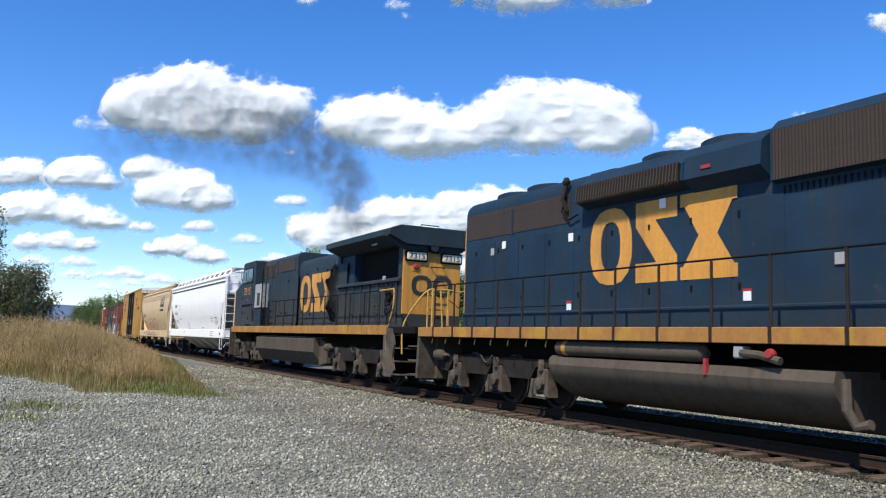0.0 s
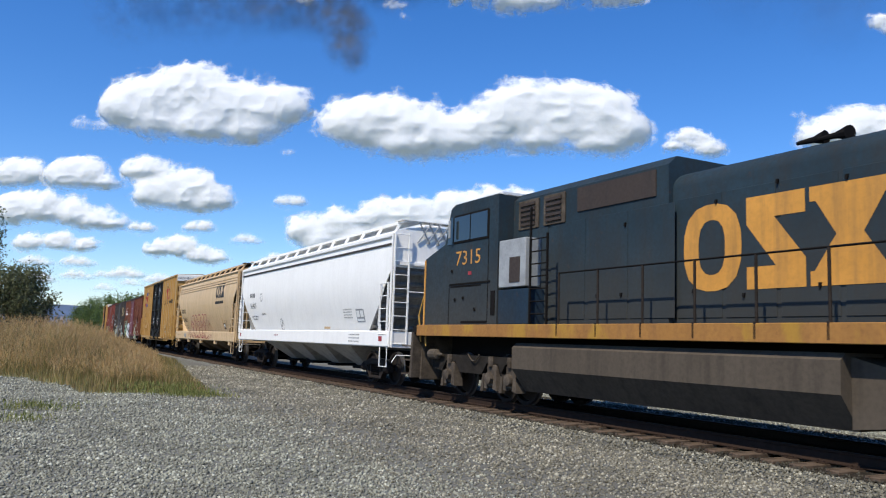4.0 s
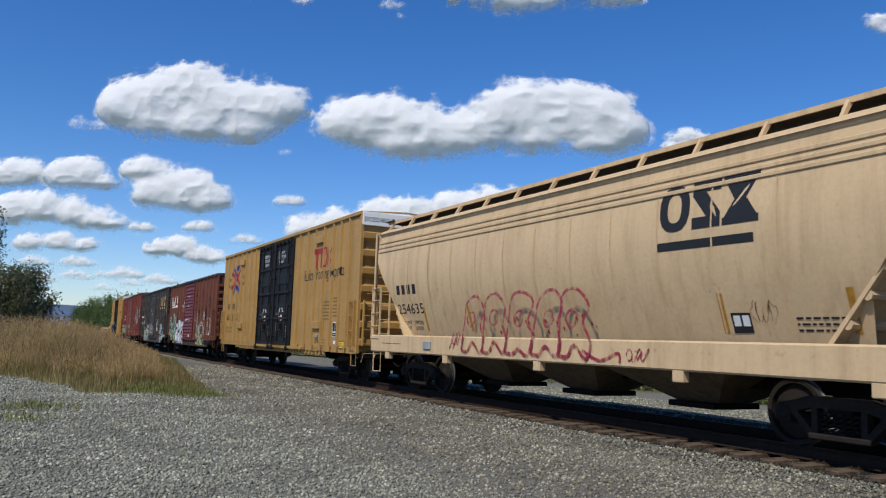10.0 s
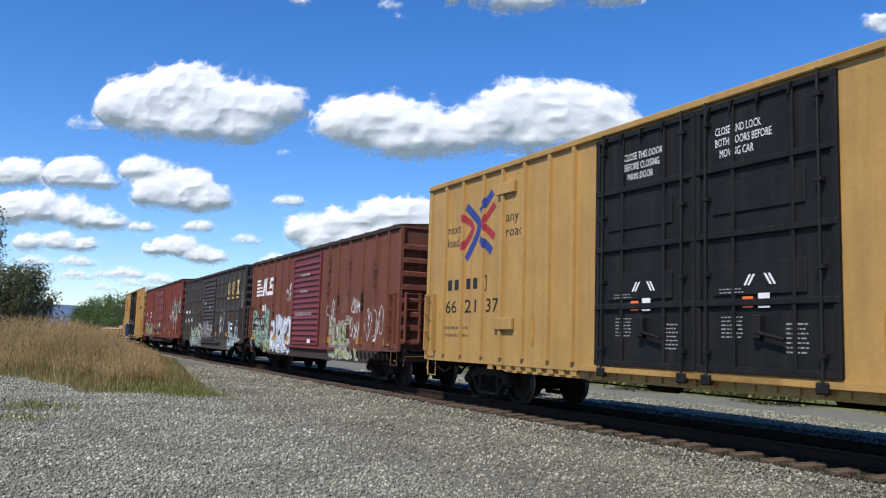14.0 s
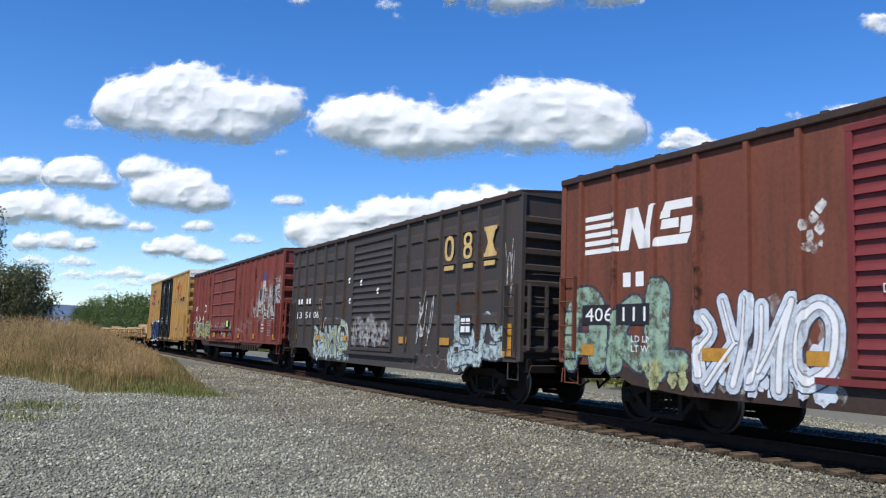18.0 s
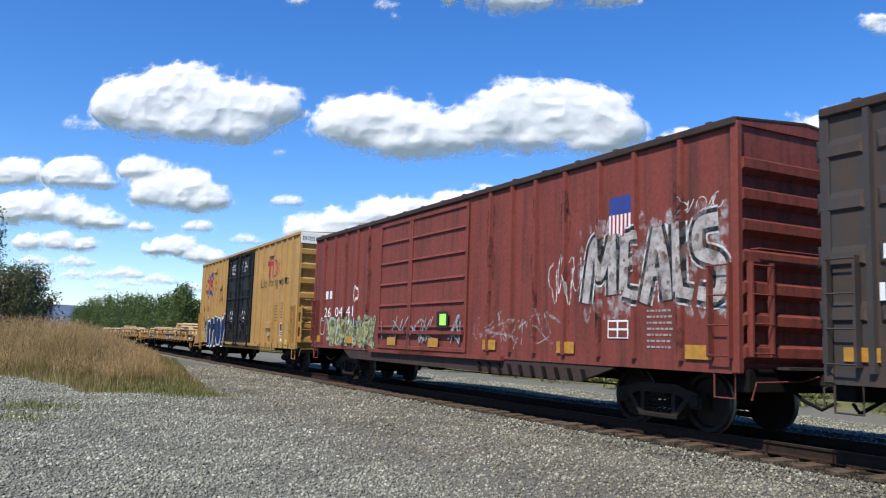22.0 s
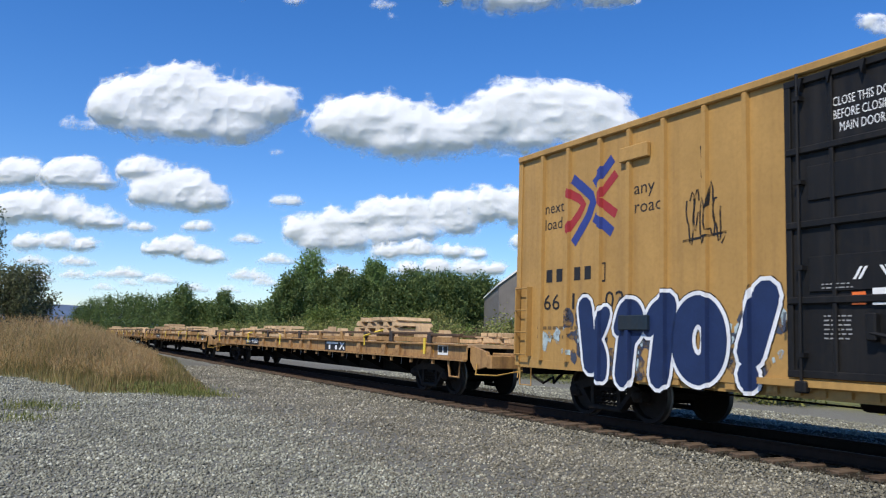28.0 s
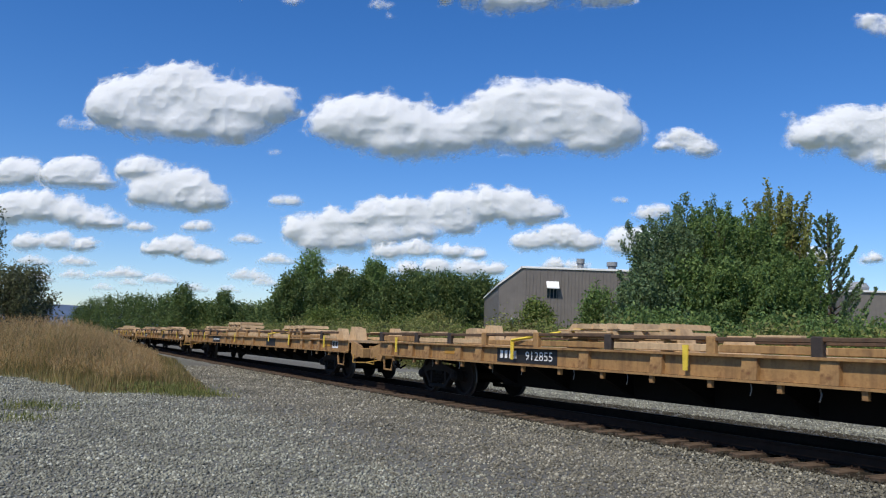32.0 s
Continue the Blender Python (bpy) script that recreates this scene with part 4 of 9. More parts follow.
# over the wood and the shed
cloud([(532, 408, 28), (590, 396, 32), (652, 384, 34), (716, 380, 36), (790, 372, 34), (860, 364, 37), (918, 370, 36), (958, 378, 24), (560, 428, 28), (616, 424, 30), (676, 416, 30), (740, 410, 28), (800, 398, 26)], -8, 21)
cloud([(688, 446, 18), (740, 442, 20), (800, 446, 16), (844, 452, 11)], -5, 22, 0.9)
cloud([(720, 478, 16), (770, 474, 18), (830, 476, 18), (872, 478, 14)], -4, 23, 0.9)
cloud([(940, 428, 22), (992, 420, 26), (1034, 430, 19)], -6, 24)
cloud([(1104, 432, 28), (1140, 428, 26)], -6, 25)
cloud([(1146, 380, 18), (1170, 374, 14)], -8, 26, 0.8, wisp=0.15)
cloud([(1090, 355, 9), (1104, 356, 9)], -8, 27, 0.7, wisp=0.35)
cloud([(1430, 452, 18), (1462, 458, 14), (1544, 458, 12)], -4, 28, 0.9)
cloud([(980, 470, 14), (1020, 472, 12)], -4, 29, 0.8)
# small heaps low in the haze
for n, (cx, cy, cr) in enumerate(((130, 463, 12), (56, 462, 12), (130, 487, 12), (216, 484, 13), (276, 495, 12), (436, 488, 15), (484, 460, 12), (430, 424, 11), (226, 500, 9), (60, 492, 12), (180, 508, 8), (400, 512, 9), (340, 510, 9), (178, 486, 8), (560, 462, 10), (600, 480, 11), (464, 500, 10))):
    cloud([(cx - cr * 1.2, cy + 2, cr * 0.8), (cx, cy, cr), (cx + cr * 1.3, cy + 2, cr * 0.8), (cx + cr * 2.2, cy + 4, cr * 0.5)], -2.0, 40 + n, 0.75, wisp=0.12 + 0.06 * (n % 3))


# ---------------------------------------------------------------- the train
def travel(t):
    """How far the train has come along the line at t seconds."""
    q = t - 16.0
    return 5.81066 * q - 0.0067248 * q * q - 0.83342 * (q / 10) ** 3 + 0.28088 * (q / 10) ** 4


cars = []      # (car, place in the train)
wheelsets = [] # (wheelset, rest place, wheel radius)


def car_thing(name, label, category, u, group=""):
    s = travel(0.0) + u
    ob = thing(name, label, category, car_pose(s), group)
    cars.append((ob, u))
    return ob


def car_pose(s):
    x, y, a = track(s)
    return pose(x, y, GRADE * s, 0, -math.degrees(math.atan(GRADE)), math.degrees(a))


def motions():
    times = [float(i) for i in range(33)]
    for ob, u in cars:
        walk(ob, [(t, car_pose(travel(t) + u)) for t in times])
    for ob, a, b in clouds:
        walk(ob, [(0.0, a), (32.0, b)])
    for ob, rows in puffs:
        walk(ob, rows)
    for i, (ob, place, r) in enumerate(wheelsets):
        rows, n = [], 290
        for k in range(n + 1):
            t = 32.0 * k / n
            rows.append((t, place @ Matrix.Rotation((travel(t) - travel(0)) / r, 4, "Y")))
        walk(ob, rows)


# ---- running gear
def make_wheelset(r=0.48):
    b = Build()
    for sgn in (-1, 1):
        y = 0.753 * sgn
        prof = [(0.09, y - 0.07 * sgn), (r * 0.84, y - 0.065 * sgn), (r * 0.86, y + 0.055 * sgn), (r, y + 0.06 * sgn), (r, y - 0.03 * sgn), (r + 0.028, y - 0.045 * sgn), (r + 0.02, y - 0.075 * sgn), (r * 0.84, y - 0.08 * sgn), (r * 0.8, y - 0.02 * sgn), (0.16, y + 0.02 * sgn), (0.13, y + 0.07 * sgn), (0.075, y + 0.075 * sgn)]
        b.lathe(prof if sgn > 0 else prof[::-1], (0, 0, 0), "y", 26)
    b.lathe([(0.08, -1.02), (0.08, 1.02)], (0, 0, 0), "y", 10)
    me = b.mesh("wheelset", STEEL, 40)
    me.materials.append(BRIGHT)
    for p in me.polygons:
        if math.hypot(p.center.x, p.center.z) > r * 0.955:
            p.material_index = 1
    return me


WHEELS = {0.48: make_wheelset(0.48), 0.53: make_wheelset(0.53)}


def make_sideframe():
    b = Build()
    top = [(-0.95, 0.62), (-0.72, 0.66), (-0.45, 0.74), (0.45, 0.74), (0.72, 0.66), (0.95, 0.62), (0.97, 0.5), (0.72, 0.5), (0.40, 0.58), (-0.40, 0.58), (-0.72, 0.5), (-0.97, 0.5)]
    b.prism(top, -0.09, 0.09)
    for s in (-1, 1):
        leg = [(s * 0.80, 0.54), (s * 0.66, 0.54), (s * 0.36, 0.22), (s * 0.46, 0.20)]
        b.prism(leg if s > 0 else leg[::-1], -0.08, 0.08)
        b.prism([(s * 0.33, 0.6), (s * 0.42, 0.6), (s * 0.42, 0.2), (s * 0.33, 0.2)], -0.07, 0.07)
        b.box(s * 0.889 - 0.13, s * 0.889 + 0.13, -0.1, 0.1, 0.36, 0.56, 0.02)
    b.box(-0.46, 0.46, -0.1, 0.1, 0.15, 0.24, 0.02)
    return b.mesh("sideframe", TRUCKDIRT, 30)


def make_springs():
    b = Build()
    for i in range(-2, 3):
        pts = []
        for k in range(26):
            a = k / 25 * 2 * math.pi * 4
            pts.append((i * 0.125 + 0.05 * math.cos(a), 0.05 * math.sin(a), 0.25 + 0.27 * k / 25))
        b.tube(pts, 0.014, 4)
    return b.mesh("spring_nest", TRUCKDIRT)


SIDEFRAME, SPRINGS = make_sideframe(), make_springs()
BEARING = Build().lathe([(0.09, -0.07), (0.11, -0.05), (0.11, 0.06), (0.07, 0.1), (0.03, 0.11)], (0, 0, 0), "y", 12).mesh("bearing", STEEL, 40)


def freight_truck(parent, xc):
    b = Build()
    b.box(-0.2, 0.2, -1.05, 1.05, 0.5, 0.66, 0.03)
    b.box(-0.3, 0.3, -0.4, 0.4, 0.62, 0.76, 0.02)
    for s in (-1, 1):
        b.box(s * 0.36 - 0.04, s * 0.36 + 0.04, -0.85, 0.85, 0.3, 0.42)
    truck = part("truck", b, UNDER, parent, "four-wheel cast-iron truck", at=pose(xc, 0, 0))
    for y in (-0.99, 0.99):
        part("sideframe", SIDEFRAME, None, truck, at=pose(0, y, 0))
        part("spring_nest", SPRINGS, None, truck, at=pose(0, y, 0))
        for x in (-0.889, 0.889):
            part("bearing", BEARING, None, truck, at=pose(x, y + 0.06 * (1 if y > 0 else -1), 0.48, 0, 0, 180 if y < 0 else 0))
    for x in (-0.889, 0.889):
        m = pose(x, 0, 0.48)
        w = part("wheelset", WHEELS[0.48], None, truck, at=m)
        wheelsets.append((w, m, 0.48))
    return truck


def coupler(parent, x, sgn, z=0.92, mat=None):
    b = Build()
    b.box(min(x, x + sgn * 0.45), max(x, x + sgn * 0.45), -0.09, 0.09, z - 0.09, z + 0.09, 0.02)
    xe = x + sgn * 0.42
    b.box(min(xe, xe + sgn * 0.22), max(xe, xe + sgn * 0.22), -0.2, 0.16, z - 0.15, z + 0.15, 0.05)
    part("coupler", b, mat or TRUCKDIRT, parent, "rusty knuckle coupler")
    h = Build().tube([(x - sgn * 0.1, -0.35, z - 0.1), (x + sgn * 0.2, -0.38, z - 0.3), (x + sgn * 0.45, -0.3, z - 0.42), (x + sgn * 0.62, -0.2, z - 0.3)], 0.028, 6)
    part("air_hose", h, UNDER, parent, "black rubber brake hose")


# ---- markings
class Skin:
    """The depth of a car's side along its length: sheet, posts and doors."""

    def __init__(self, posts, doors=(), d=0.004, deep=0.07, base=-1.56):
        self.posts, self.doors, self.d, self.deep, self.base = posts, doors, d, deep, base
        cuts = []
        for p in posts:
            cuts += [p - 0.055, p - 0.04, p + 0.04, p + 0.055]
        for a, b in doors:
            cuts += [a, b]
        self.cuts = sorted(cuts)

    def depth(self, x):
        for a, b in self.doors:
            if a < x < b:
                return self.base - 0.085 - self.d
        for p in self.posts:
            q = abs(x - p)
            if q < 0.055:
                return self.base - self.deep * min(1.0, (0.055 - q) / 0.015) - self.d
        return self.base - self.d


def on(y, z, x=0.0):
    """The paint's depth on a flat side (a number), a curved one (a function of height) or a ribbed one."""
    return y.depth(x) if isinstance(y, Skin) else y(z) if callable(y) else y


def lift(y, d):
    if isinstance(y, Skin):
        return Skin(y.posts, y.doors, y.d + d, y.deep, y.base)
    return (lambda z: y(z) - d) if callable(y) else y - d


def clip_x(poly, a, b):
    """The piece of a polygon between x = a and x = b."""
    for lim, sgn in ((a, 1), (b, -1)):
        out = []
        for i, (px, pz) in enumerate(poly):
            qx, qz = poly[i - 1]
            pin, qin = (px - lim) * sgn >= 0, (qx - lim) * sgn >= 0
            if pin != qin:
                f = (lim - qx) / (px - qx)
                out.append((lim, qz + (pz - qz) * f))
            if pin:
                out.append((px, pz))
        poly = out
        if len(poly) < 3:
            return []
    return poly


def lay(b, polys, y):
    """Lays painted polygons (x, z) on a side."""
    for p in polys:
        if not isinstance(y, Skin):
            b.add([(x, on(y, z), z) for x, z in p], [tuple(range(len(p)))])
            continue
        lo, hi = min(v[0] for v in p), max(v[0] for v in p)
        edges = [lo] + [c for c in y.cuts if lo + 1e-4 < c < hi - 1e-4] + [hi]
        for e0, e1 in zip(edges, edges[1:]):
            q = clip_x(p, e0, e1)
            if len(q) > 2 and e1 - e0 > 1e-4:
                d0, d1 = y.depth(e0 + 1e-5), y.depth(e1 - 1e-5)
                b.add([(x, d0 + (d1 - d0) * (x - e0) / (e1 - e0), z) for x, z in q], [tuple(range(len(q)))])
    return b


def flat_shape(polys, parent, name, mat, y, label=""):
    """Paint shapes: polygons of (x, z) on the plane y."""
    return part(name, lay(Build(), polys, y), mat, parent, label)


def outline(poly, parent, name, mat, y, label=""):
    return flat_shape([poly], parent, name, mat, y, label)


def rect(x0, x1, z0, z1):
    return [(x0, z0), (x1, z0), (x1, z1), (x0, z1)]


def ring_polys(cx, cz, rx, rz, t, n=18, a0=0.0, a1=2 * math.pi, sq=2.6):
    out = []
    def p(a, f):
        c, s = math.cos(a), math.sin(a)
        k = (abs(c) ** sq + abs(s) ** sq) ** (-1 / sq)
        return (cx + c * k * (rx - f), cz + s * k * (rz - f * 0.8))
    for i in range(n):
        a, b = a0 + (a1 - a0) * i / n, a0 + (a1 - a0) * (i + 1) / n
        out.append([p(a, 0), p(b, 0), p(b, t), p(a, t)])
    return out


def emblem(parent, x0, x1, z0, z1, y, mat):
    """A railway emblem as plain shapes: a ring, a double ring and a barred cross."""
    w, h = (x1 - x0) / 3.0, z1 - z0
    zc, t = (z0 + z1) / 2, w * 0.27
    flat_shape(ring_polys(x0 + w * 0.48, zc, w * 0.5, h * 0.5, t), parent, "emblem_ring", mat, y, "large painted ring of an emblem")
    a, b = x0 + w * 1.06, x0 + w * 1.92
    c = h * 0.24
    outline([(a, z1), (b, z1), (b, z1 - c), (a + w * 0.42, z1 - c), (b, z0 + c * 1.25), (b, z0), (a, z0), (a, z0 + c), (b - w * 0.42, z0 + c), (a, z1 - c * 1.25)], parent, "emblem_bolt", mat, y)
    a, b = x0 + w * 1.98, x1
    m, n2, c = (a + b) / 2, t * 0.62, h * 0.15
    outline([(a, z1), (b, z1), (b, z1 - c), (b - t * 0.3, z1 - c), (m + n2, zc), (b - t * 0.2, z0 + c), (b, z0 + c), (b, z0), (a, z0), (a, z0 + c), (a + t * 0.2, z0 + c), (m - n2, zc), (a + t * 0.3, z1 - c), (a, z1 - c)], parent, "emblem_cross", mat, y)


def lettering(parent, words, x0, z0, height, y, mat, width=None, name="lettering", ang=0.0, face="side"):
    """Words in the built-in font, flat on a side (y) or on an end (face 'end', y is then x)."""
    cu = bpy.data.curves.new(name, "FONT")
    cu.body, cu.size, cu.align_x = words, 1.0, "LEFT"
    cu.resolution_u = 2
    tmp = bpy.data.objects.new(name, cu)
    scene.collection.objects.link(tmp)
    dg = bpy.context.evaluated_depsgraph_get()
    me = bpy.data.meshes.new_from_object(tmp.evaluated_get(dg))
    bpy.data.objects.remove(tmp)
    me.name = name
    co = np.empty(len(me.vertices) * 3, np.float32)
    me.vertices.foreach_get("co", co)
    co = co.reshape(-1, 3)
    lo, hi = co.min(0), co.max(0)
    k = height / 0.73
    kx = k if width is None else width / max(1e-6, hi[0] - lo[0])
    X, Z = (co[:, 0] - lo[0]) * kx, co[:, 1] * k
    c, s = math.cos(ang), math.sin(ang)
    X, Z = X * c - Z * s, X * s + Z * c
    if isinstance(y, Skin) and face == "side":
        b = Build()
        lay(b, [[(x0 + X[i], z0 + Z[i]) for i in p.vertices] for p in me.polygons], y)
        return part(name, b, mat, parent, "lettering reading " + " ".join(words.split()))
    depth = np.array([on(y, z0 + v) for v in Z])
    out = np.stack([x0 + X, depth, z0 + Z], -1) if face == "side" else np.stack([np.full(len(co), y), x0 + X, z0 + Z], -1)
    me.vertices.foreach_set("co", out.astype(np.float32).reshape(-1))
    me.materials.clear()
    me.materials.append(mat)
    me.update()
    return part(name, me, None, parent, "lettering reading " + " ".join(words.split()))


def bars(parent, x0, x1, z0, z1, rows, cols, y, mat, seed=0, name="stencil_text"):
    """Writing too small to read: short plain bars."""
    rng = random.Random(seed)
    polys = []
    rh = (z1 - z0) / rows
    for r in range(rows):
        x = x0
        while x < x1 - 0.03:
            w = rng.uniform(0.3, 1.0) * (x1 - x0) / cols
            e = min(x1, x + w)
            polys.append(rect(x, e, z0 + r * rh + rh * 0.33, z0 + r * rh + rh * 0.67))
            x = e + (x1 - x0) / cols * 0.25
    return tagged(flat_shape(polys, parent, name, mat, y, "small unreadable stencilled lines"), kind="stuff")


def blocks(parent, x0, x1, z0, z1, n, y, mat, name="reporting_mark"):
    """An owner's mark as n plain blocks."""
    w = (x1 - x0) / n
    for i in range(n):
        flat_shape([rect(x0 + w * (i + 0.2), x0 + w * (i + 0.8), z0 + (z1 - z0) * 0.08, z1 - (z1 - z0) * 0.08)], parent, name, mat, y, "owner's mark as a plain block")


def ribbon(pts, w):
    """A painted stroke along points, as one polygon strip."""
    edge = []
    for i, (px, pz) in enumerate(pts):
        (ax, az), (bx, bz) = pts[max(0, i - 1)], pts[min(len(pts) - 1, i + 1)]
        d = math.hypot(bx - ax, bz - az) or 1e-6
        nx, nz = -(bz - az) / d * w / 2, (bx - ax) / d * w / 2
        edge.append(((px + nx, pz + nz), (px - nx, pz - nz)))
    return [[edge[i][0], edge[i + 1][0], edge[i + 1][1], edge[i][1]] for i in range(len(pts) - 1)]


def strokes(parent, x0, x1, z0, z1, n, w, y, mat, seed, loops=True, name="paint_scrawl", label="hand-sprayed looping scrawl"):
    rng = random.Random(seed)
    cw = (x1 - x0) / n
    for i in range(n):
        cx, cz = x0 + cw * (i + 0.5), (z0 + z1) / 2
        ph, k = rng.uniform(0, 6.28), rng.choice((1, 2, 3)) if loops else 1
        pts = []
        span = rng.uniform(3.5, 6.5)
        for j in range(15):
            a = ph + span * j / 14
            r = 1 - 0.35 * math.sin(k * a + ph)
            pts.append((cx + cw * 0.62 * r * math.cos(a) * 0.85, cz + (z1 - z0) * 0.46 * r * math.sin(a * (1 + 0.3 * (k == 2)))))
        flat_shape(ribbon(pts, w), parent, name, mat, lift(y, 0.0004 * (i % 4)), label)


def flow(pts, n=6):
    """A smooth line through a few points."""
    out = []
    for i in range(len(pts) - 1):
        p0, p1, p2, p3 = pts[max(0, i - 1)], pts[i], pts[i + 1], pts[min(len(pts) - 1, i + 2)]
        for k in range(n):
            t = k / n
            out.append(tuple(0.5 * (2 * b + (c - a) * t + (2 * a - 5 * b + 4 * c - d) * t * t + (3 * b - a - 3 * c + d) * t ** 3) for a, b, c, d in zip(p0, p1, p2, p3)))
    return out + [tuple(pts[-1])]


def letters(parent, x0, z0, w, h, glyphs, y, layers, label="fat sprayed shapes with an outline", round_ends=True):
    """Sprayed shapes: each a few broad strokes (points in a unit box, width in metres), laid in layers."""
    for glyph in glyphs:
        under = None
        for li, (name, mat, grow) in enumerate(layers):
            b = Build()
            for si, (pts, sw) in enumerate(glyph):
                line = flow([(x0 + px * w, z0 + pz * h) for px, pz in pts])
                yy = lift(y, li * 0.004 + si * 0.0009)
                lay(b, ribbon(line, sw + grow), yy)
                r = (sw + grow) / 2
                for ei, e in enumerate((line[0], line[-1])):
                    ring = [(e[0] + r * math.cos(2 * math.pi * k / 10), e[1] + r * math.sin(2 * math.pi * k / 10)) for k in range(10)]
                    if round_ends:
                        lay(b, [ring], lift(yy, 0.0003 + 0.0002 * ei))
            ob = part(name, b, mat, under or parent, label if under is None else "")
            under = under or ob


def outlined(parent, x0, x1, z0, z1, n, w, y, mat, seed, label="fat rounded shape outlined in one sprayed line"):
    """Rounded sprayed outlines side by side, each with a small loop inside."""
    rng = random.Random(seed)
    cw = (x1 - x0) / n
    for i in range(n):
        a, b = x0 + cw * (i - 0.05), x0 + cw * (i + 1.02)
        lean = rng.uniform(0.0, 0.22) * cw
        jig = lambda k=0.08: rng.uniform(-k, k)
        ring = [(0.02, 0.02), (0.05 + jig(), 0.55), (0.15, 0.92 + jig()), (0.55, 1.0 + jig(0.05)), (0.92, 0.82 + jig()), (0.78 + jig(), 0.5), (0.98, 0.25 + jig()), (0.85, 0.0 + jig(0.04)), (0.5, 0.12 + jig()), (0.3, 0.0), (0.02, 0.02)]
        pts = flow([(a + (b - a) * u + lean * v, z0 + (z1 - z0) * v) for u, v in ring], 4)
        ob = flat_shape(ribbon(pts, w), parent, "paint_outline", mat, lift(y, 0.0006 * (i % 3)), label)
        cx, cz = rng.uniform(0.4, 0.55), rng.uniform(0.55, 0.7)
        hole = [(cx + 0.16 * math.cos(q * 0.785) * (1 + jig(0.2)), cz + 0.13 * math.sin(q * 0.785)) for q in range(9)]
        pts = flow([(a + (b - a) * u + lean * v, z0 + (z1 - z0) * v) for u, v in hole], 3)
        flat_shape(ribbon(pts, w * 0.8), ob, "paint_loop", mat, lift(y, 0.002))


def wild(n, seed, sw, slant=0.1):
    """Interlocking sprayed strokes that spell nothing."""
    rng = random.Random(seed)
    out = []
    for i in range(n):
        a, c = i / n, 1.0 / n
        g = []
        for k in range(rng.choice((2, 2, 3))):
            up = rng.random() < 0.5
            pts = []
            for j in range(rng.choice((3, 4, 4))):
                v = rng.uniform(0.72, 1.0) if up else rng.uniform(0.0, 0.3)
                if rng.random() < 0.25:
                    v = rng.uniform(0.3, 0.7)
                u = a + c * rng.uniform(-0.25, 1.25)
                pts.append((min(1.0, max(0.0, u + slant * (v - 0.5) * c)), v))
                up = not up
            g.append((pts, sw * rng.uniform(0.7, 1.35)))
        out.append(g)
    return out


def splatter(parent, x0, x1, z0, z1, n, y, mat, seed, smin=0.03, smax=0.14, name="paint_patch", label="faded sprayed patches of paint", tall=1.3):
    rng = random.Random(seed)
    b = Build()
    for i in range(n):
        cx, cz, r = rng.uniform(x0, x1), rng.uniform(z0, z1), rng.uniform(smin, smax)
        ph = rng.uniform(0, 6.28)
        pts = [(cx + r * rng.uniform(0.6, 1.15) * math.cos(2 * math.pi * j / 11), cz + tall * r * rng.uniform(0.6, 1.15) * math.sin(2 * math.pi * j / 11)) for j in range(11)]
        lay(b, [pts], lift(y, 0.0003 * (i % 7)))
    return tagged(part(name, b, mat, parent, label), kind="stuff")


# ---- ladders and steps
def ladder(parent, x0, x1, y, z0, z1, rungs, mat, name="ladder", r=0.013, stand=0.09, rails=True):
    """Rungs on the camera side or the far side (sign of y)."""
    sg = -1 if y < 0 else 1
    b = Build()
    if rails:
        for x in (x0, x1):
            b.box(x - 0.02, x + 0.02, min(y, y + sg * stand), max(y, y + sg * stand), z0 - 0.03, z1 + 0.03)
    lad = part(name, b, mat, parent) if rails else parent
    for i in range(rungs):
        z = z0 + (z1 - z0) * i / max(1, rungs - 1)
        part("rung" if rails else "grab_iron", Build().tube([(x0, y, z), (x0, y + sg * stand, z), (x1, y + sg * stand, z), (x1, y, z)], r, 5), mat, lad)
    return lad


def end_ladder(parent, x, y0, y1, z0, z1, rungs, mat, sg, stand=0.1):
    b = Build()
    for y in (y0, y1):
        b.box(min(x, x + sg * stand), max(x, x + sg * stand), y - 0.02, y + 0.02, z0 - 0.05, z1 + 0.05)
    lad = part("end_ladder", b, mat, parent)
    for i in range(rungs):
        z = z0 + (z1 - z0) * i / max(1, rungs - 1)
        part("rung", Build().tube([(x + sg * stand, y0, z), (x + sg * stand, y1, z)], 0.013, 5), mat, lad)
    return lad


def stirrup(parent, x, y, z1, mat, w=0.4, drop=0.42):
    part("stirrup_step", Build().tube([(x - w / 2, y, z1), (x - w / 2, y, z1 - drop), (x + w / 2, y, z1 - drop), (x + w / 2, y, z1)], 0.018, 5), mat, parent, "bent steel stirrup step")


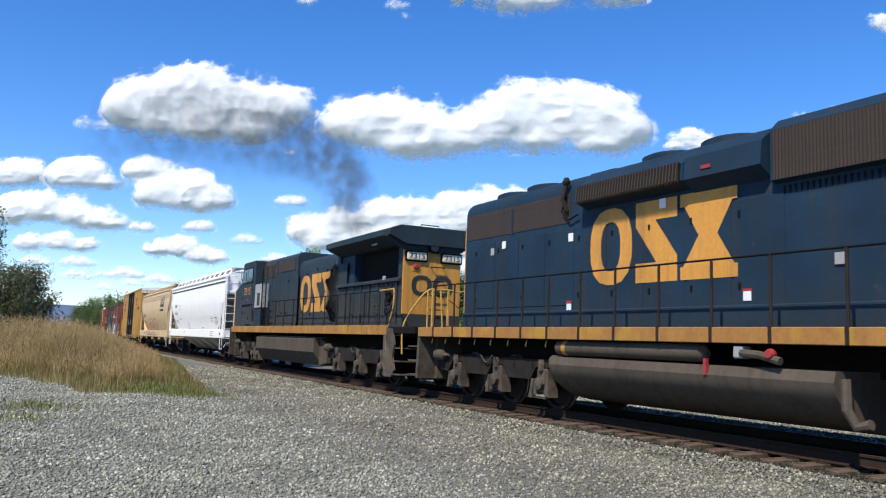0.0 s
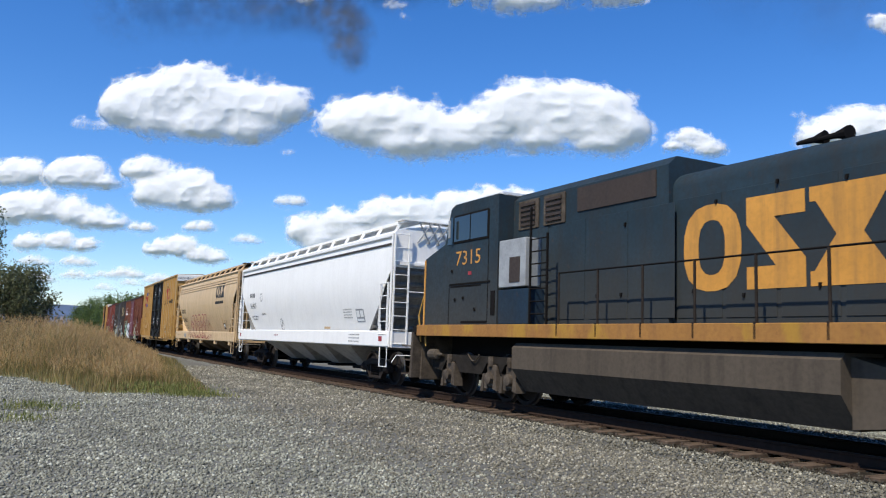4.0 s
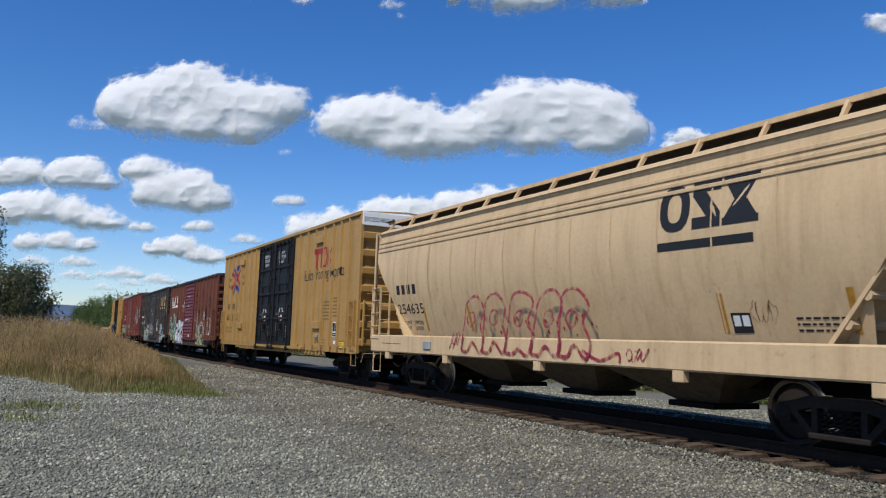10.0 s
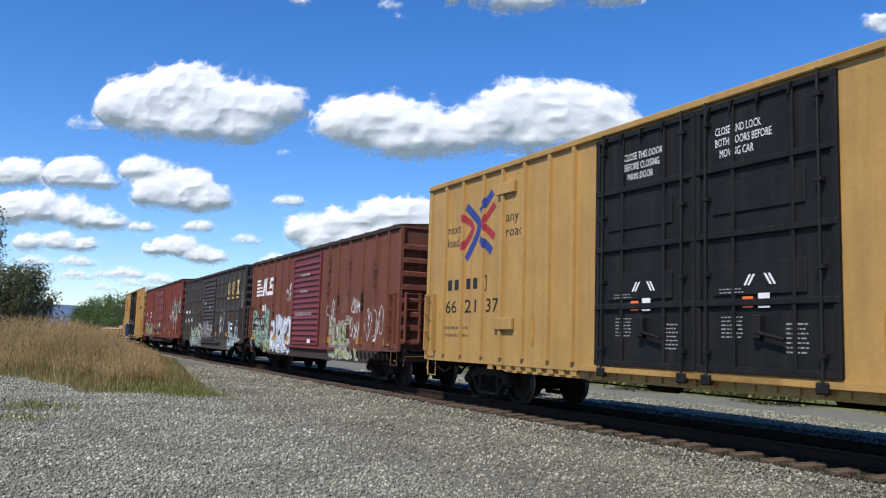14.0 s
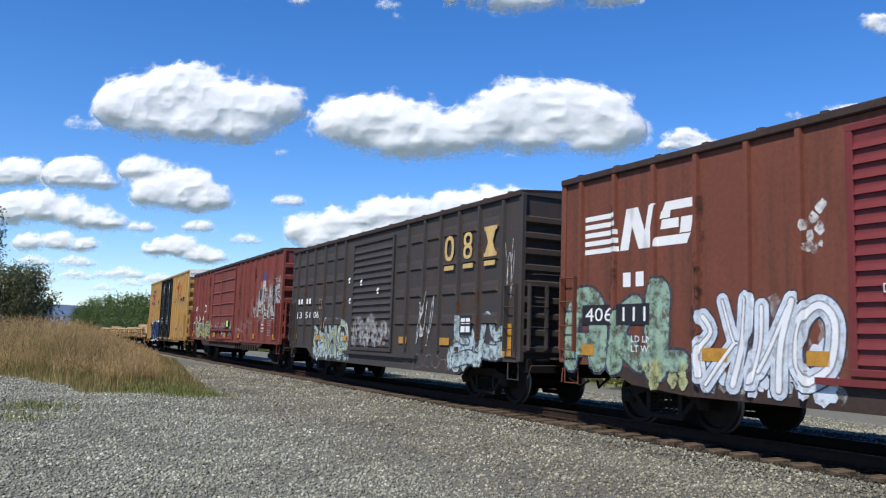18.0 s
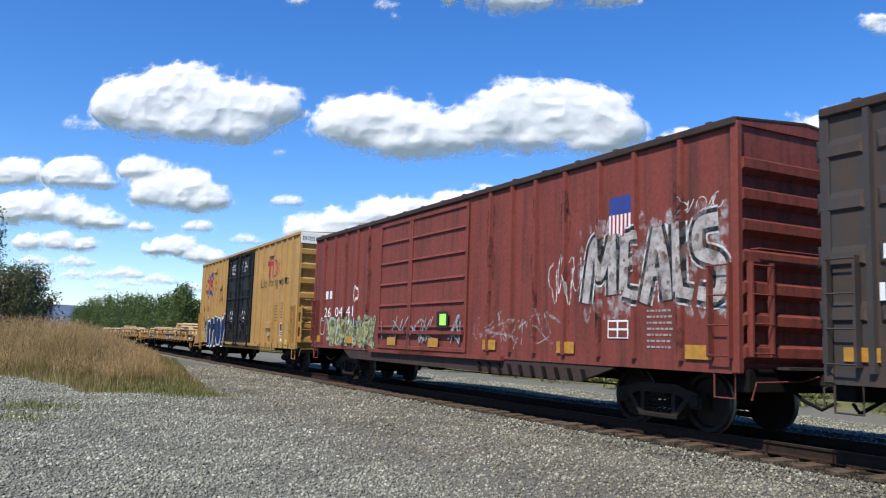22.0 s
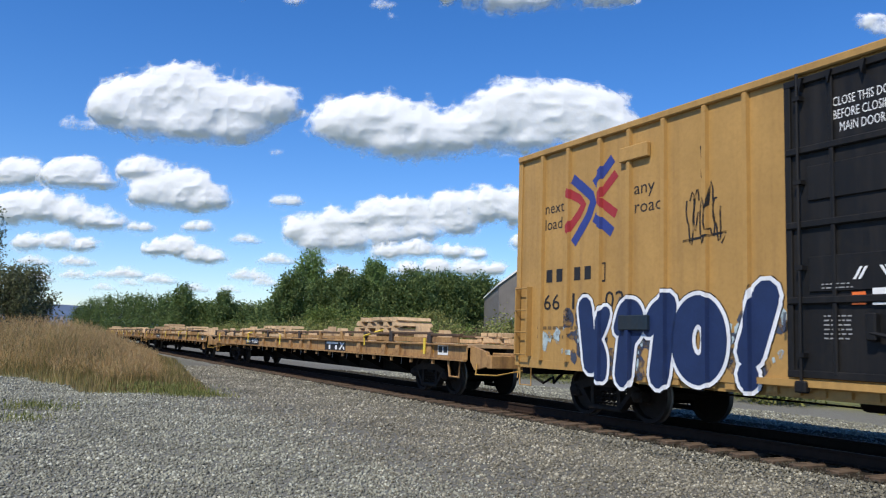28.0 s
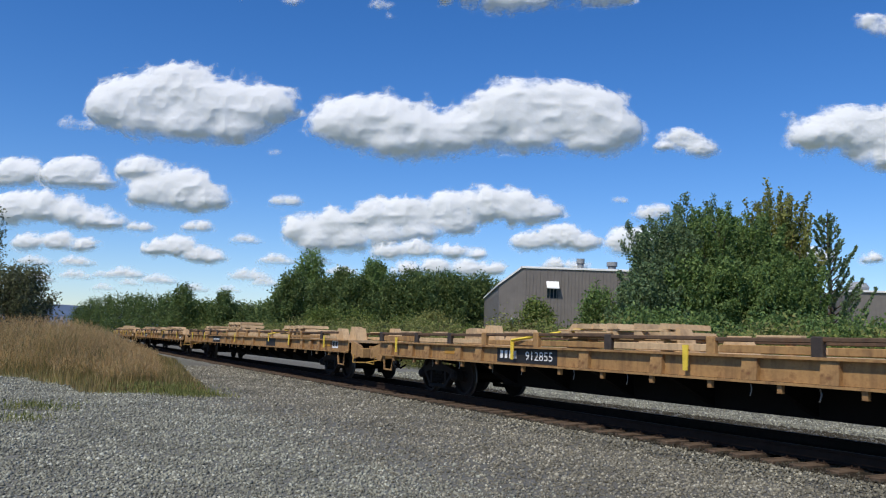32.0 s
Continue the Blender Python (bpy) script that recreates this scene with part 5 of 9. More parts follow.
# ---- box cars
def boxcar(name, label, u0, u1, eave, sill, mat, posts, doors, ribs, roof_mat, rib_depth=0.11, roof_rise=0.16, seams=14, top_band=None, group="box cars"):
    """posts: x of side posts; doors: (x0, x1, z0, z1, kind, material)."""
    L = (u1 - u0) / 2
    car = car_thing(name, label, "box car", (u0 + u1) / 2, group)
    W = 1.56
    d0, d1 = min(d[0] for d in doors), max(d[1] for d in doors)
    # sides: two runs of sheet beside the doors, on both sides of the car
    for sg in (-1, 1):
        for a, b in ((-L + 0.02, d0), (d1, L - 0.02)):
            part("side_sheet", Build().box(a, b, min(sg * W, sg * (W - 0.05)), max(sg * W, sg * (W - 0.05)), sill, eave - 0.1), mat, car)
        part("door_lintel", Build().box(d0, d1, min(sg * W, sg * (W - 0.05)), max(sg * W, sg * (W - 0.05)), doors[0][3], eave - 0.1), mat, car)
        part("eave_rail", Build().box(-L, L, min(sg * (W - 0.02), sg * (W + 0.075)), max(sg * (W - 0.02), sg * (W + 0.075)), eave - 0.13, eave, 0.02), roof_mat if roof_mat is not mat else mat, car)
        part("side_sill", Build().box(-L + 0.05, L - 0.05, min(sg * (W - 0.08), sg * (W + 0.002)), max(sg * (W - 0.08), sg * (W + 0.002)), sill - 0.06, sill + 0.1, 0.001), mat, car)
        post = Build().prism([(-0.055, 0), (-0.04, -0.07), (0.04, -0.07), (0.055, 0)], sill + 0.1, eave - 0.13, "z").mesh("side_post", mat)
        for x in posts:
            part("side_post", post, None, car, at=pose(x, sg * W, 0, 0, 0, 0 if sg < 0 else 180))
        corner = Build().box(-0.07, 0.07, -0.06, 0.06, sill - 0.05, eave - 0.06, 0.015).mesh("corner_post", mat)
        for x in (-L + 0.05, L - 0.05):
            part("corner_post", corner, None, car, at=pose(x, sg * (W - 0.02), 0))
    # ends with pressed ribs
    prof = [(0.0, sill)]
    step = (eave - 0.5 - sill) / ribs
    for i in range(ribs):
        z = sill + 0.1 + i * step
        prof += [(0.0, z), (rib_depth, z + step * 0.2), (rib_depth, z + step * 0.5), (0.0, z + step * 0.62)]
    prof += [(0.0, eave - 0.1), (-0.05, eave - 0.1), (-0.05, sill)]
    for sg in (-1, 1):
        p = [((L - 0.06 + x) * sg, z) for x, z in prof]
        part("end_panel", Build().prism(p if sg > 0 else p[::-1], -W + 0.05, W - 0.05), mat, car, "steel end with pressed horizontal ribs")
        gable = [(-W, eave - 0.1), (W, eave - 0.1), (W, eave), (0, eave + roof_rise), (-W, eave)]
        part("end_gable", Build().prism(gable, sg * (L - 0.09), sg * (L - 0.02), "x"), top_band or mat, car)
        if top_band:
            part("end_band", Build().box(min(sg * (L - 0.07), sg * (L + 0.05)), max(sg * (L - 0.07), sg * (L + 0.05)), -W, W, eave - 0.44, eave - 0.02, 0.01), top_band, car, "white band across the car's end")
        part("buffer_beam", Build().box(min(sg * (L - 0.3), sg * (L + 0.02)), max(sg * (L - 0.3), sg * (L + 0.02)), -1.4, 1.4, 0.72, sill + 0.02, 0.02), UNDER, car)
        end_ladder(car, sg * (L + 0.04), -1.42, -0.98, sill + 0.25, sill + 1.55, 4, mat, sg)
        part("crossover_board", Build().box(min(sg * (L + 0.03), sg * (L + 0.28)), max(sg * (L + 0.03), sg * (L + 0.28)), -0.85, 0.85, sill + 0.02, sill + 0.06), RACKIRON, car)
        part("end_handhold", Build().tube([(sg * L, -1.3, sill + 1.8), (sg * (L + 0.14), -1.3, sill + 1.8), (sg * (L + 0.14), 1.2, sill + 1.8), (sg * L, 1.2, sill + 1.8)], 0.013, 5), mat, car)
        coupler(car, sg * (L - 0.05), sg)
        freight_truck(car, sg * (L - 2.24))
        ladder(car, sg * (L - 0.3) - 0.2, sg * (L - 0.3) + 0.2, -W, sill + 0.2, sill + 1.55, 4, mat, stand=0.13)
        stirrup(car, sg * (L - 0.3), -W + 0.02, sill, mat)
        part("cut_lever", Build().tube([(sg * (L + 0.12), -1.45, 0.62), (sg * (L + 0.16), -1.4, 0.88), (sg * (L + 0.16), -0.4, 0.9), (sg * (L + 0.25), -0.15, 0.98)], 0.014, 5), mat, car)
    # roof
    roof = Build()
    roof.prism([(-W - 0.03, eave), (0, eave + roof_rise), (W + 0.03, eave), (W + 0.03, eave - 0.03), (0, eave + roof_rise - 0.04), (-W - 0.03, eave - 0.03)], -L + 0.01, L - 0.01, "x")
    roof_ob = part("roof", roof, roof_mat, car)
    if seams:
        cap = Build().prism([(-W - 0.06, eave - 0.03), (-W - 0.04, eave + 0.03), (0, eave + roof_rise + 0.03), (W + 0.04, eave + 0.03), (W + 0.06, eave - 0.03)], -0.05, 0.05, "x").mesh("roof_seam", roof_mat)
        for i in range(seams):
            part("roof_seam", cap, None, roof_ob, at=pose(-L + 2 * L * (i + 0.5) / seams, 0, 0))
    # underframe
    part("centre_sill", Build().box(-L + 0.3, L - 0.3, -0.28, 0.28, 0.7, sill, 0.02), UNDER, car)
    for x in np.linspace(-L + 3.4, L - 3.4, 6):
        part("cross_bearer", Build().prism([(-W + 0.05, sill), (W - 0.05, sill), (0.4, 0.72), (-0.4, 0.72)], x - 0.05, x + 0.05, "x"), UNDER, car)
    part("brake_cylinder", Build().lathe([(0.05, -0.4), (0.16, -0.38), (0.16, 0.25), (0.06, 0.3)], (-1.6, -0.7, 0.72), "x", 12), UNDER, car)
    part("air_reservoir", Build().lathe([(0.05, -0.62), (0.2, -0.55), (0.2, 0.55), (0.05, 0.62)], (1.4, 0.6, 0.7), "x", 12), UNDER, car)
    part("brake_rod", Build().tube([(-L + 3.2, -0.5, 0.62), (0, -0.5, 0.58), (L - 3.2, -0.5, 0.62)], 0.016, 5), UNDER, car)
    for d in doors:
        door(car, *d)
    return car


def door(car, x0, x1, z0, z1, kind, mat):
    W = 1.56
    for sg in (-1, 1):
        y0, y1 = (-W - 0.03, -W + 0.05) if sg < 0 else (W - 0.05, W + 0.03)
        dr = part("door", Build().box(x0 + 0.01, x1 - 0.01, y0, y1, z0, z1, 0.01), mat, car, "sliding steel car door")
        if sg > 0:
            continue
        yo = y0
        frame = Build()
        for x in (x0 + 0.05, x1 - 0.05):
            frame.box(x - 0.05, x + 0.05, yo - 0.04, yo, z0, z1, 0.01)
        for z in (z0 + 0.05, z1 - 0.05):
            frame.box(x0, x1, yo - 0.045, yo, z - 0.05, z + 0.05, 0.01)
        part("door_frame", frame, mat, dr)
        if kind == "louvre":
            n = 15
            st = (z1 - z0 - 0.3) / n
            rib = Build().prism([(-0.045, 0), (-0.005, st * 0.42), (0.01, st * 0.8), (0.01, 0)], x0 + 0.1, x1 - 0.1, "x").mesh("door_rib", mat)
            for i in range(n):
                part("door_rib", rib, None, dr, at=pose(0, yo, z0 + 0.15 + i * st))
        elif kind == "panel":
            for i in range(1, 6):
                z = z0 + (z1 - z0) * i / 6
                part("door_rib", Build().prism([(-0.05, z), (-0.02, z + 0.06), (0.01, z + 0.06), (0.01, z - 0.03)], x0 + 0.1, x1 - 0.1, "x"), mat, dr, at=pose(0, yo, 0))
        elif kind == "plug":
            for i in range(1, 4):
                z = z0 + (z1 - z0) * i / 4
                part("door_rib", Build().box(x0 + 0.02, x1 - 0.02, yo - 0.06, yo + 0.01, z - 0.05, z + 0.05, 0.015), mat, dr)
            for f in (0.12, 0.3, 0.5, 0.72):
                x = x0 + (x1 - x0) * f
                part("stile_tip", Build().prism([(x - 0.05, z1 - 0.02), (x + 0.05, z1 - 0.02), (x, z1 - 0.2)], yo - 0.09, yo), mat, dr)
            for f in (0.3, 0.72):
                x = x0 + (x1 - x0) * f
                part("door_stile", Build().box(x - 0.03, x + 0.03, yo - 0.05, yo, z0 + 0.05, z1 - 0.05, 0.01), mat, dr)
            for f in (0.1, 0.9):
                x = x0 + (x1 - x0) * f
                part("rod_foot", Build().box(x - 0.09, x + 0.09, yo - 0.12, yo, z0 - 0.2, z0 - 0.04, 0.02), mat, dr)
                part("lock_rod", Build().tube([(x, yo - 0.075, z0 - 0.08), (x, yo - 0.075, z1 + 0.06)], 0.022, 6), mat, dr)
                for z in np.linspace(z0 + 0.3, z1 - 0.3, 4):
                    part("rod_keeper", Build().box(x - 0.06, x + 0.06, yo - 0.1, yo, z - 0.03, z + 0.03), mat, dr)
            for k in range(2):
                zc = z0 + (z1 - z0) * (0.32 + 0.3 * k)
                part("door_panel", Build().box(x0 + 0.35, x1 - 0.5, yo - 0.03, yo, zc - 0.18, zc + 0.3, 0.012), mat, dr)
    part("door_track", Build().box(x0 - 0.5, x1 + 1.6, -W - 0.09, -W, z0 - 0.12, z0 - 0.03), mat if kind != "plug" else YELLOW, car)


SIDE = -1.565   # paint on the side sheets


def yellow_car(u0, u1, number, tagged_up):
    posts = [-8.35, -7.5, -6.55, -5.75, -4.9, -4.0, -3.2, 3.2, 4.15, 5.05, 5.95, 6.85, 7.6, 8.35]
    car = boxcar("boxcar", "tall yellow box car with black double doors" + (" and blue spray paint" if tagged_up else ""), u0, u1, 5.3, 0.92, YELLOW, posts,
                 [(-2.5, -0.06, 1.0, 5.12, "plug", BLACK_DOOR), (-0.04, 2.45, 1.0, 5.12, "plug", BLACK_DOOR)], 7, YELLOW, 0.13, 0.1, 0, WHITE)
    L = (u1 - u0) / 2
    hug = Skin(posts, [(-2.55, 2.5)])
    # fish-belly sill with tie-down tabs
    part("lower_sill", Build().prism([(-6.6, 0.95), (-5.6, 0.72), (5.6, 0.72), (6.6, 0.95)], -1.5, -1.42), YELLOW, car)
    tab = Build().box(-0.09, 0.09, -0.05, 0.0, -0.05, 0.05).mesh("sill_tab", YELLOW)
    for i in range(34):
        part("sill_tab", tab, None, car, at=pose(-6.2 + i * 0.375, -1.5, 0.81))
    for x, z in ((-5.6, 4.72), (-5.6, 1.75), (5.5, 4.75), (5.5, 1.75)):
        part("hinge_box", Build().box(x - 0.36, x + 0.36, SIDE - 0.09, SIDE, z - 0.13, z + 0.13, 0.015), NAVY if tagged_up and z < 2 and x < 0 else YELLOW, car)
    # crossing painted bands
    ly = hug
    for nm, mat, wd, pts in (("blue_band", MARK_BLUE, 0.19, ((-7.4, 4.55), (-7.07, 4.32), (-6.83, 4.14), (-6.77, 4.01), (-6.9, 3.76), (-7.11, 3.53), (-7.36, 3.28))),
                             ("red_band", MARK_RED, 0.17, ((-7.55, 4.3), (-7.19, 4.13), (-7.06, 4.0), (-7.19, 3.83), (-7.55, 3.54))),
                             ("blue_band", MARK_BLUE, 0.19, ((-6.74, 4.34), (-6.5, 4.52), (-6.22, 4.74))), ("blue_band", MARK_BLUE, 0.19, ((-6.74, 3.72), (-6.5, 3.58), (-6.22, 3.38))),
                             ("red_band", MARK_RED, 0.17, ((-6.12, 4.45), (-6.4, 4.24), (-6.6, 4.05), (-6.4, 3.88), (-6.12, 3.7)))):
        flat_shape(ribbon(pts, wd), car, nm, mat, ly, "painted band of a crossed emblem")
    lettering(car, "next\nload", -8.28, 3.95, 0.24, hug, MARK_BLACK, 0.62)
    lettering(car, "any\nroad", -5.65, 3.98, 0.24, hug, MARK_BLACK, 0.68)
    blocks(car, -8.28, -7.62, 2.54, 2.84, 2, hug, MARK_BLACK)
    blocks(car, -7.38, -6.75, 2.54, 2.84, 2, hug, MARK_BLACK)
    for k, nx in enumerate((-8.28, -7.36, -6.4)):
        lettering(car, number[2 * k:2 * k + 2], nx, 2.02, 0.32, SIDE - 0.003, MARK_BLACK, 0.52, "car_number")
    flat_shape([rect(-6.65, -6.4, 2.5, 2.53), rect(-6.65, -6.4, 2.82, 2.85), rect(-6.65, -6.62, 2.53, 2.82), rect(-6.43, -6.4, 2.53, 2.82)], car, "plate_mark", MARK_BLACK, SIDE)
    bars(car, -8.5, -7.2, 1.4, 1.75, 2, 7, SIDE, MARK_FAINT, 3)
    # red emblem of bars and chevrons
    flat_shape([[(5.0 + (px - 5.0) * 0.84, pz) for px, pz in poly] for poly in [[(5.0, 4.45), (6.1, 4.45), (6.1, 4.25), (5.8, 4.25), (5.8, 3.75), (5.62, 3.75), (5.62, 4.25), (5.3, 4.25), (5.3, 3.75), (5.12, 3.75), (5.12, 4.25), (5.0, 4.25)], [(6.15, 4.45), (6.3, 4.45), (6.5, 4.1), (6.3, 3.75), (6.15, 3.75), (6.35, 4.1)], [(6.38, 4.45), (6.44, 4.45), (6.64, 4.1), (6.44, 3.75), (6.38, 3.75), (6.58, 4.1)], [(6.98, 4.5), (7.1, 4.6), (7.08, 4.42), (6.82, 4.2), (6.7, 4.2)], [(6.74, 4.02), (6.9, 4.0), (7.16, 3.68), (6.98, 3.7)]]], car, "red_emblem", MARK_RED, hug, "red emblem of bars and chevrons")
    lettering(car, "Railcar Pooling Experts", 3.8, 3.36, 0.42, hug, MARK_BLACK, 4.1)
    bars(car, 6.05, 6.75, 1.9, 2.6, 6, 6, SIDE, MARK_FAINT, 4)
    bars(car, 7.0, 7.5, 2.0, 2.7, 6, 5, SIDE, MARK_FAINT, 5)
    flat_shape([rect(7.08, 7.56, 1.35, 1.85)], car, "card_board", MARK_WHITE, SIDE - 0.01)
    flat_shape([rect(7.11, 7.31, 1.54, 1.82), rect(7.34, 7.53, 1.54, 1.82), rect(7.11, 7.53, 1.38, 1.5)], car, "card", MARK_BLACK, SIDE - 0.014)
    bars(car, 7.14, 7.5, 1.41, 1.47, 1, 4, SIDE - 0.017, MARK_WHITE, 8)
    flat_shape([rect(7.2, 7.48, 1.12, 1.24)], car, "paper_label", MARK_WHITE, SIDE - 0.01, "small white paper label")
    flat_shape([rect(7.76, 8.3, 0.98, 1.24)], car, "notice_border", MARK_BLACK, SIDE - 0.01)
    flat_shape([rect(7.79, 8.27, 1.01, 1.21)], car, "yellow_notice", STRAP, SIDE - 0.013)
    lettering(car, " THIS CAR\nEXCESS HEIGHT", 7.82, 1.12, 0.055, SIDE - 0.017, MARK_BLACK, 0.42)
    part("latch_box", Build().box(5.36, 5.62, SIDE - 0.05, SIDE, 1.32, 1.42, 0.012), GREY_METAL, car)
    for hx in (3.4, 4.2, 5.1, 6.0, 6.9, 7.6, 8.3):
        part("post_foot", Build().prism([(hx - 0.08, 1.06), (hx + 0.08, 1.06), (hx + 0.05, 0.9), (hx - 0.05, 0.9)], SIDE - 0.055, SIDE), YELLOW, car)
    bars(car, 5.95, 6.3, 1.0, 1.3, 3, 3, SIDE, MARK_FAINT, 9)
    lettering(car, "XGH61", 5.25, 1.12, 0.16, SIDE, MARK_BLACK, 0.52)
    bars(car, 5.3, 6.4, 0.92, 1.0, 1, 12, SIDE - 0.05, MARK_FAINT, 7)
    lettering(car, "EXCESS HEIGHT CAR", -1.5, 4.98, 0.15, L + 0.056, MARK_BLACK, 1.35, face="end")
    for k in range(3):
        zz = 2.55 + k * 0.62
        b = Build()
        for i in range(4):
            b.add([(L + 0.082, 0.05 + i * 0.24, zz), (L + 0.082, 0.22 + i * 0.24, zz), (L + 0.082, 0.22 + i * 0.24, zz + 0.05), (L + 0.082, 0.05 + i * 0.24, zz + 0.05)], [(0, 1, 2, 3)])
        tagged(part("stencil_text", b, MARK_FAINT, car), kind="stuff")
    # door notices
    yd = -1.56 - 0.03 - 0.006
    lettering(car, "CLOSE THIS DOOR\nBEFORE CLOSING\n   MAIN DOOR", -1.75, 4.6, 0.13, yd, MARK_WHITE, 0.95)
    lettering(car, "CLOSE AND LOCK\nBOTH DOORS BEFORE\n   MOVING CAR", 0.35, 4.62, 0.13, yd, MARK_WHITE, 1.05)
    for dx in (-1.5, 0.9):
        flat_shape([[(dx, 2.28), (dx + 0.04, 2.28), (dx + 0.14, 2.44), (dx + 0.1, 2.44)], [(dx + 0.07, 2.28), (dx + 0.11, 2.28), (dx + 0.21, 2.44), (dx + 0.17, 2.44)]], car, "arrow_mark", MARK_WHITE, yd - 0.034)
        flat_shape([[(dx + 0.36, 2.44), (dx + 0.4, 2.44), (dx + 0.5, 2.28), (dx + 0.46, 2.28)], [(dx + 0.43, 2.44), (dx + 0.47, 2.44), (dx + 0.57, 2.28), (dx + 0.53, 2.28)]], car, "arrow_mark", MARK_WHITE, yd - 0.034)
        flat_shape([rect(dx - 0.02, dx + 0.17, 1.96, 2.12)], car, "orange_label", ORANGE, yd - 0.034)
        flat_shape([rect(dx + 0.26, dx + 0.46, 1.95, 2.16)], car, "white_label", MARK_WHITE, yd - 0.034)
        flat_shape([rect(dx + 0.3, dx + 0.4, 1.98, 2.06)], car, "label_mark", MARK_RED, yd - 0.036)
        bars(car, dx - 0.45, dx - 0.05, 1.5, 1.85, 6, 4, yd, MARK_GREY, 11)
        bars(car, dx - 0.45, dx + 0.0, 2.16, 2.26, 2, 5, yd - 0.034, MARK_GREY, 13)
        bars(car, dx + 0.7, dx + 1.05, 1.3, 1.75, 7, 4, yd, MARK_GREY, 14)
        part("door_latch", Build().box(dx + 0.2, dx + 0.34, yd - 0.12, yd, 1.5, 1.85, 0.02).tube([(dx + 0.27, yd - 0.1, 1.6), (dx + 0.75, yd - 0.1, 1.5)], 0.03, 6), BLACK_DOOR, car)
    for x in (-8.9, -4.6, 3.0, 6.05, 8.12):
        flat_shape([rect(x, x + 0.1, 1.3, 1.95)], car, "reflector", AMBER, SIDE - 0.004)
    if tagged_up:
        splatter(car, -7.6, -2.6, 0.98, 2.0, 46, hug, TAG_SLATE, 46, 0.08, 0.2)
        splatter(car, -7.75, -2.5, 0.95, 1.95, 54, lift(hug, 0.003), TAG_ICE, 43, 0.03, 0.07)
        oval = [(3.0 + 0.36 * math.cos(2.0 * math.pi * k / 12), 0.8 + 0.52 * math.sin(2.0 * math.pi * k / 12)) for k in range(13)]
        shapes = [[([(0.12, 1.42), (0.2, 0.95), (0.3, 0.3)], 0.38), ([(0.42, 0.72), (0.62, 1.05), (0.72, 1.28)], 0.26), ([(0.42, 0.8), (0.62, 0.45), (0.62, 0.1)], 0.28)],
                  [([(1.45, 1.3), (1.3, 0.7), (1.22, 0.1)], 0.42), ([(1.1, 1.0), (1.25, 1.36), (1.52, 1.36), (1.62, 1.05), (1.4, 0.78)], 0.26)],
                  [([(2.3, 1.4), (2.22, 0.8), (2.12, 0.15)], 0.44), ([(2.25, 1.42), (2.02, 1.28), (1.88, 1.0)], 0.28)],
                  [(oval, 0.44)],
                  [([(4.32, 1.5), (4.17, 1.05), (4.02, 0.62)], 0.46), ([(3.98, 0.26), (4.0, 0.2)], 0.36)]]
        letters(car, -7.08, 0.76, 0.97, 0.9, shapes, lift(hug, 0.005), (("paint_edge", TAG_BLACK, 0.19), ("paint_outline", TAG_CLEAN, 0.15), ("paint_fill", TAG_BLUE, 0.02)), "fat navy sprayed shapes with a white outline")
        strokes(car, -4.4, -3.7, 3.05, 3.85, 5, 0.035, hug, TAG_BLACK, 44)
        flat_shape(ribbon([(-4.1, 4.55), (-4.05, 4.0)], 0.05) + ribbon([(-4.5, 3.05), (-3.6, 3.12), (-3.7, 2.95)], 0.04), car, "paint_scrawl", TAG_BLACK, hug)
        splatter(car, -8.3, -7.8, 1.35, 1.55, 8, SIDE - 0.004, TAG_ICE, 45)
    return car


yellow_car(13.9, 32.47, "662137", False)
yellow_car(-61.45, -43.0, "661902", True)

# oxide-red louvre-door car
ns = boxcar("boxcar", "oxide red box car with maroon ribbed door and spray paint", -3.6, 12.2, 4.55, 1.05, OXIDE, [-7.3, -6.35, -5.35, -4.4, -3.4, -2.5, 2.2, 3.1, 4.1, 5.2, 6.2, 7.1],
            [(-1.78, 1.35, 1.05, 4.3, "louvre", MAROON)], 8, ROOF_DARK, 0.11, 0.14, 15)
nsk = Skin([-7.3, -6.35, -5.35, -4.4, -3.4, -2.5, 2.2, 3.1, 4.1, 5.2, 6.2, 7.1], [(-1.8, 1.37)])
for i in range(5):
    z = 3.02 + i * 0.155
    flat_shape([rect(-7.2, -6.25 - 0.02 * i, z, z + 0.09)], ns, "emblem_stripe", MARK_WHITE, nsk)
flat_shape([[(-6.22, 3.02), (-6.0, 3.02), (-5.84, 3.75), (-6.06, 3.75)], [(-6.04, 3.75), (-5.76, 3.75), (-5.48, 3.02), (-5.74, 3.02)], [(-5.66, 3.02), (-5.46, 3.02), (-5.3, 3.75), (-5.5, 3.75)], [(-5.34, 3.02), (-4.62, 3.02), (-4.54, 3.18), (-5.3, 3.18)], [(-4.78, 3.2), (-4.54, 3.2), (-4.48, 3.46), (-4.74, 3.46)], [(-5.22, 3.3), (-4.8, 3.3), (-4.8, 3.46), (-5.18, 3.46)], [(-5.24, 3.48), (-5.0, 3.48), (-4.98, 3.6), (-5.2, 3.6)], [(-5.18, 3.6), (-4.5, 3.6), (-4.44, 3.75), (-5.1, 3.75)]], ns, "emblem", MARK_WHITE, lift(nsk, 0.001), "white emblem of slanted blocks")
blocks(ns, -6.2, -5.55, 2.35, 2.65, 2, SIDE, MARK_WHITE)
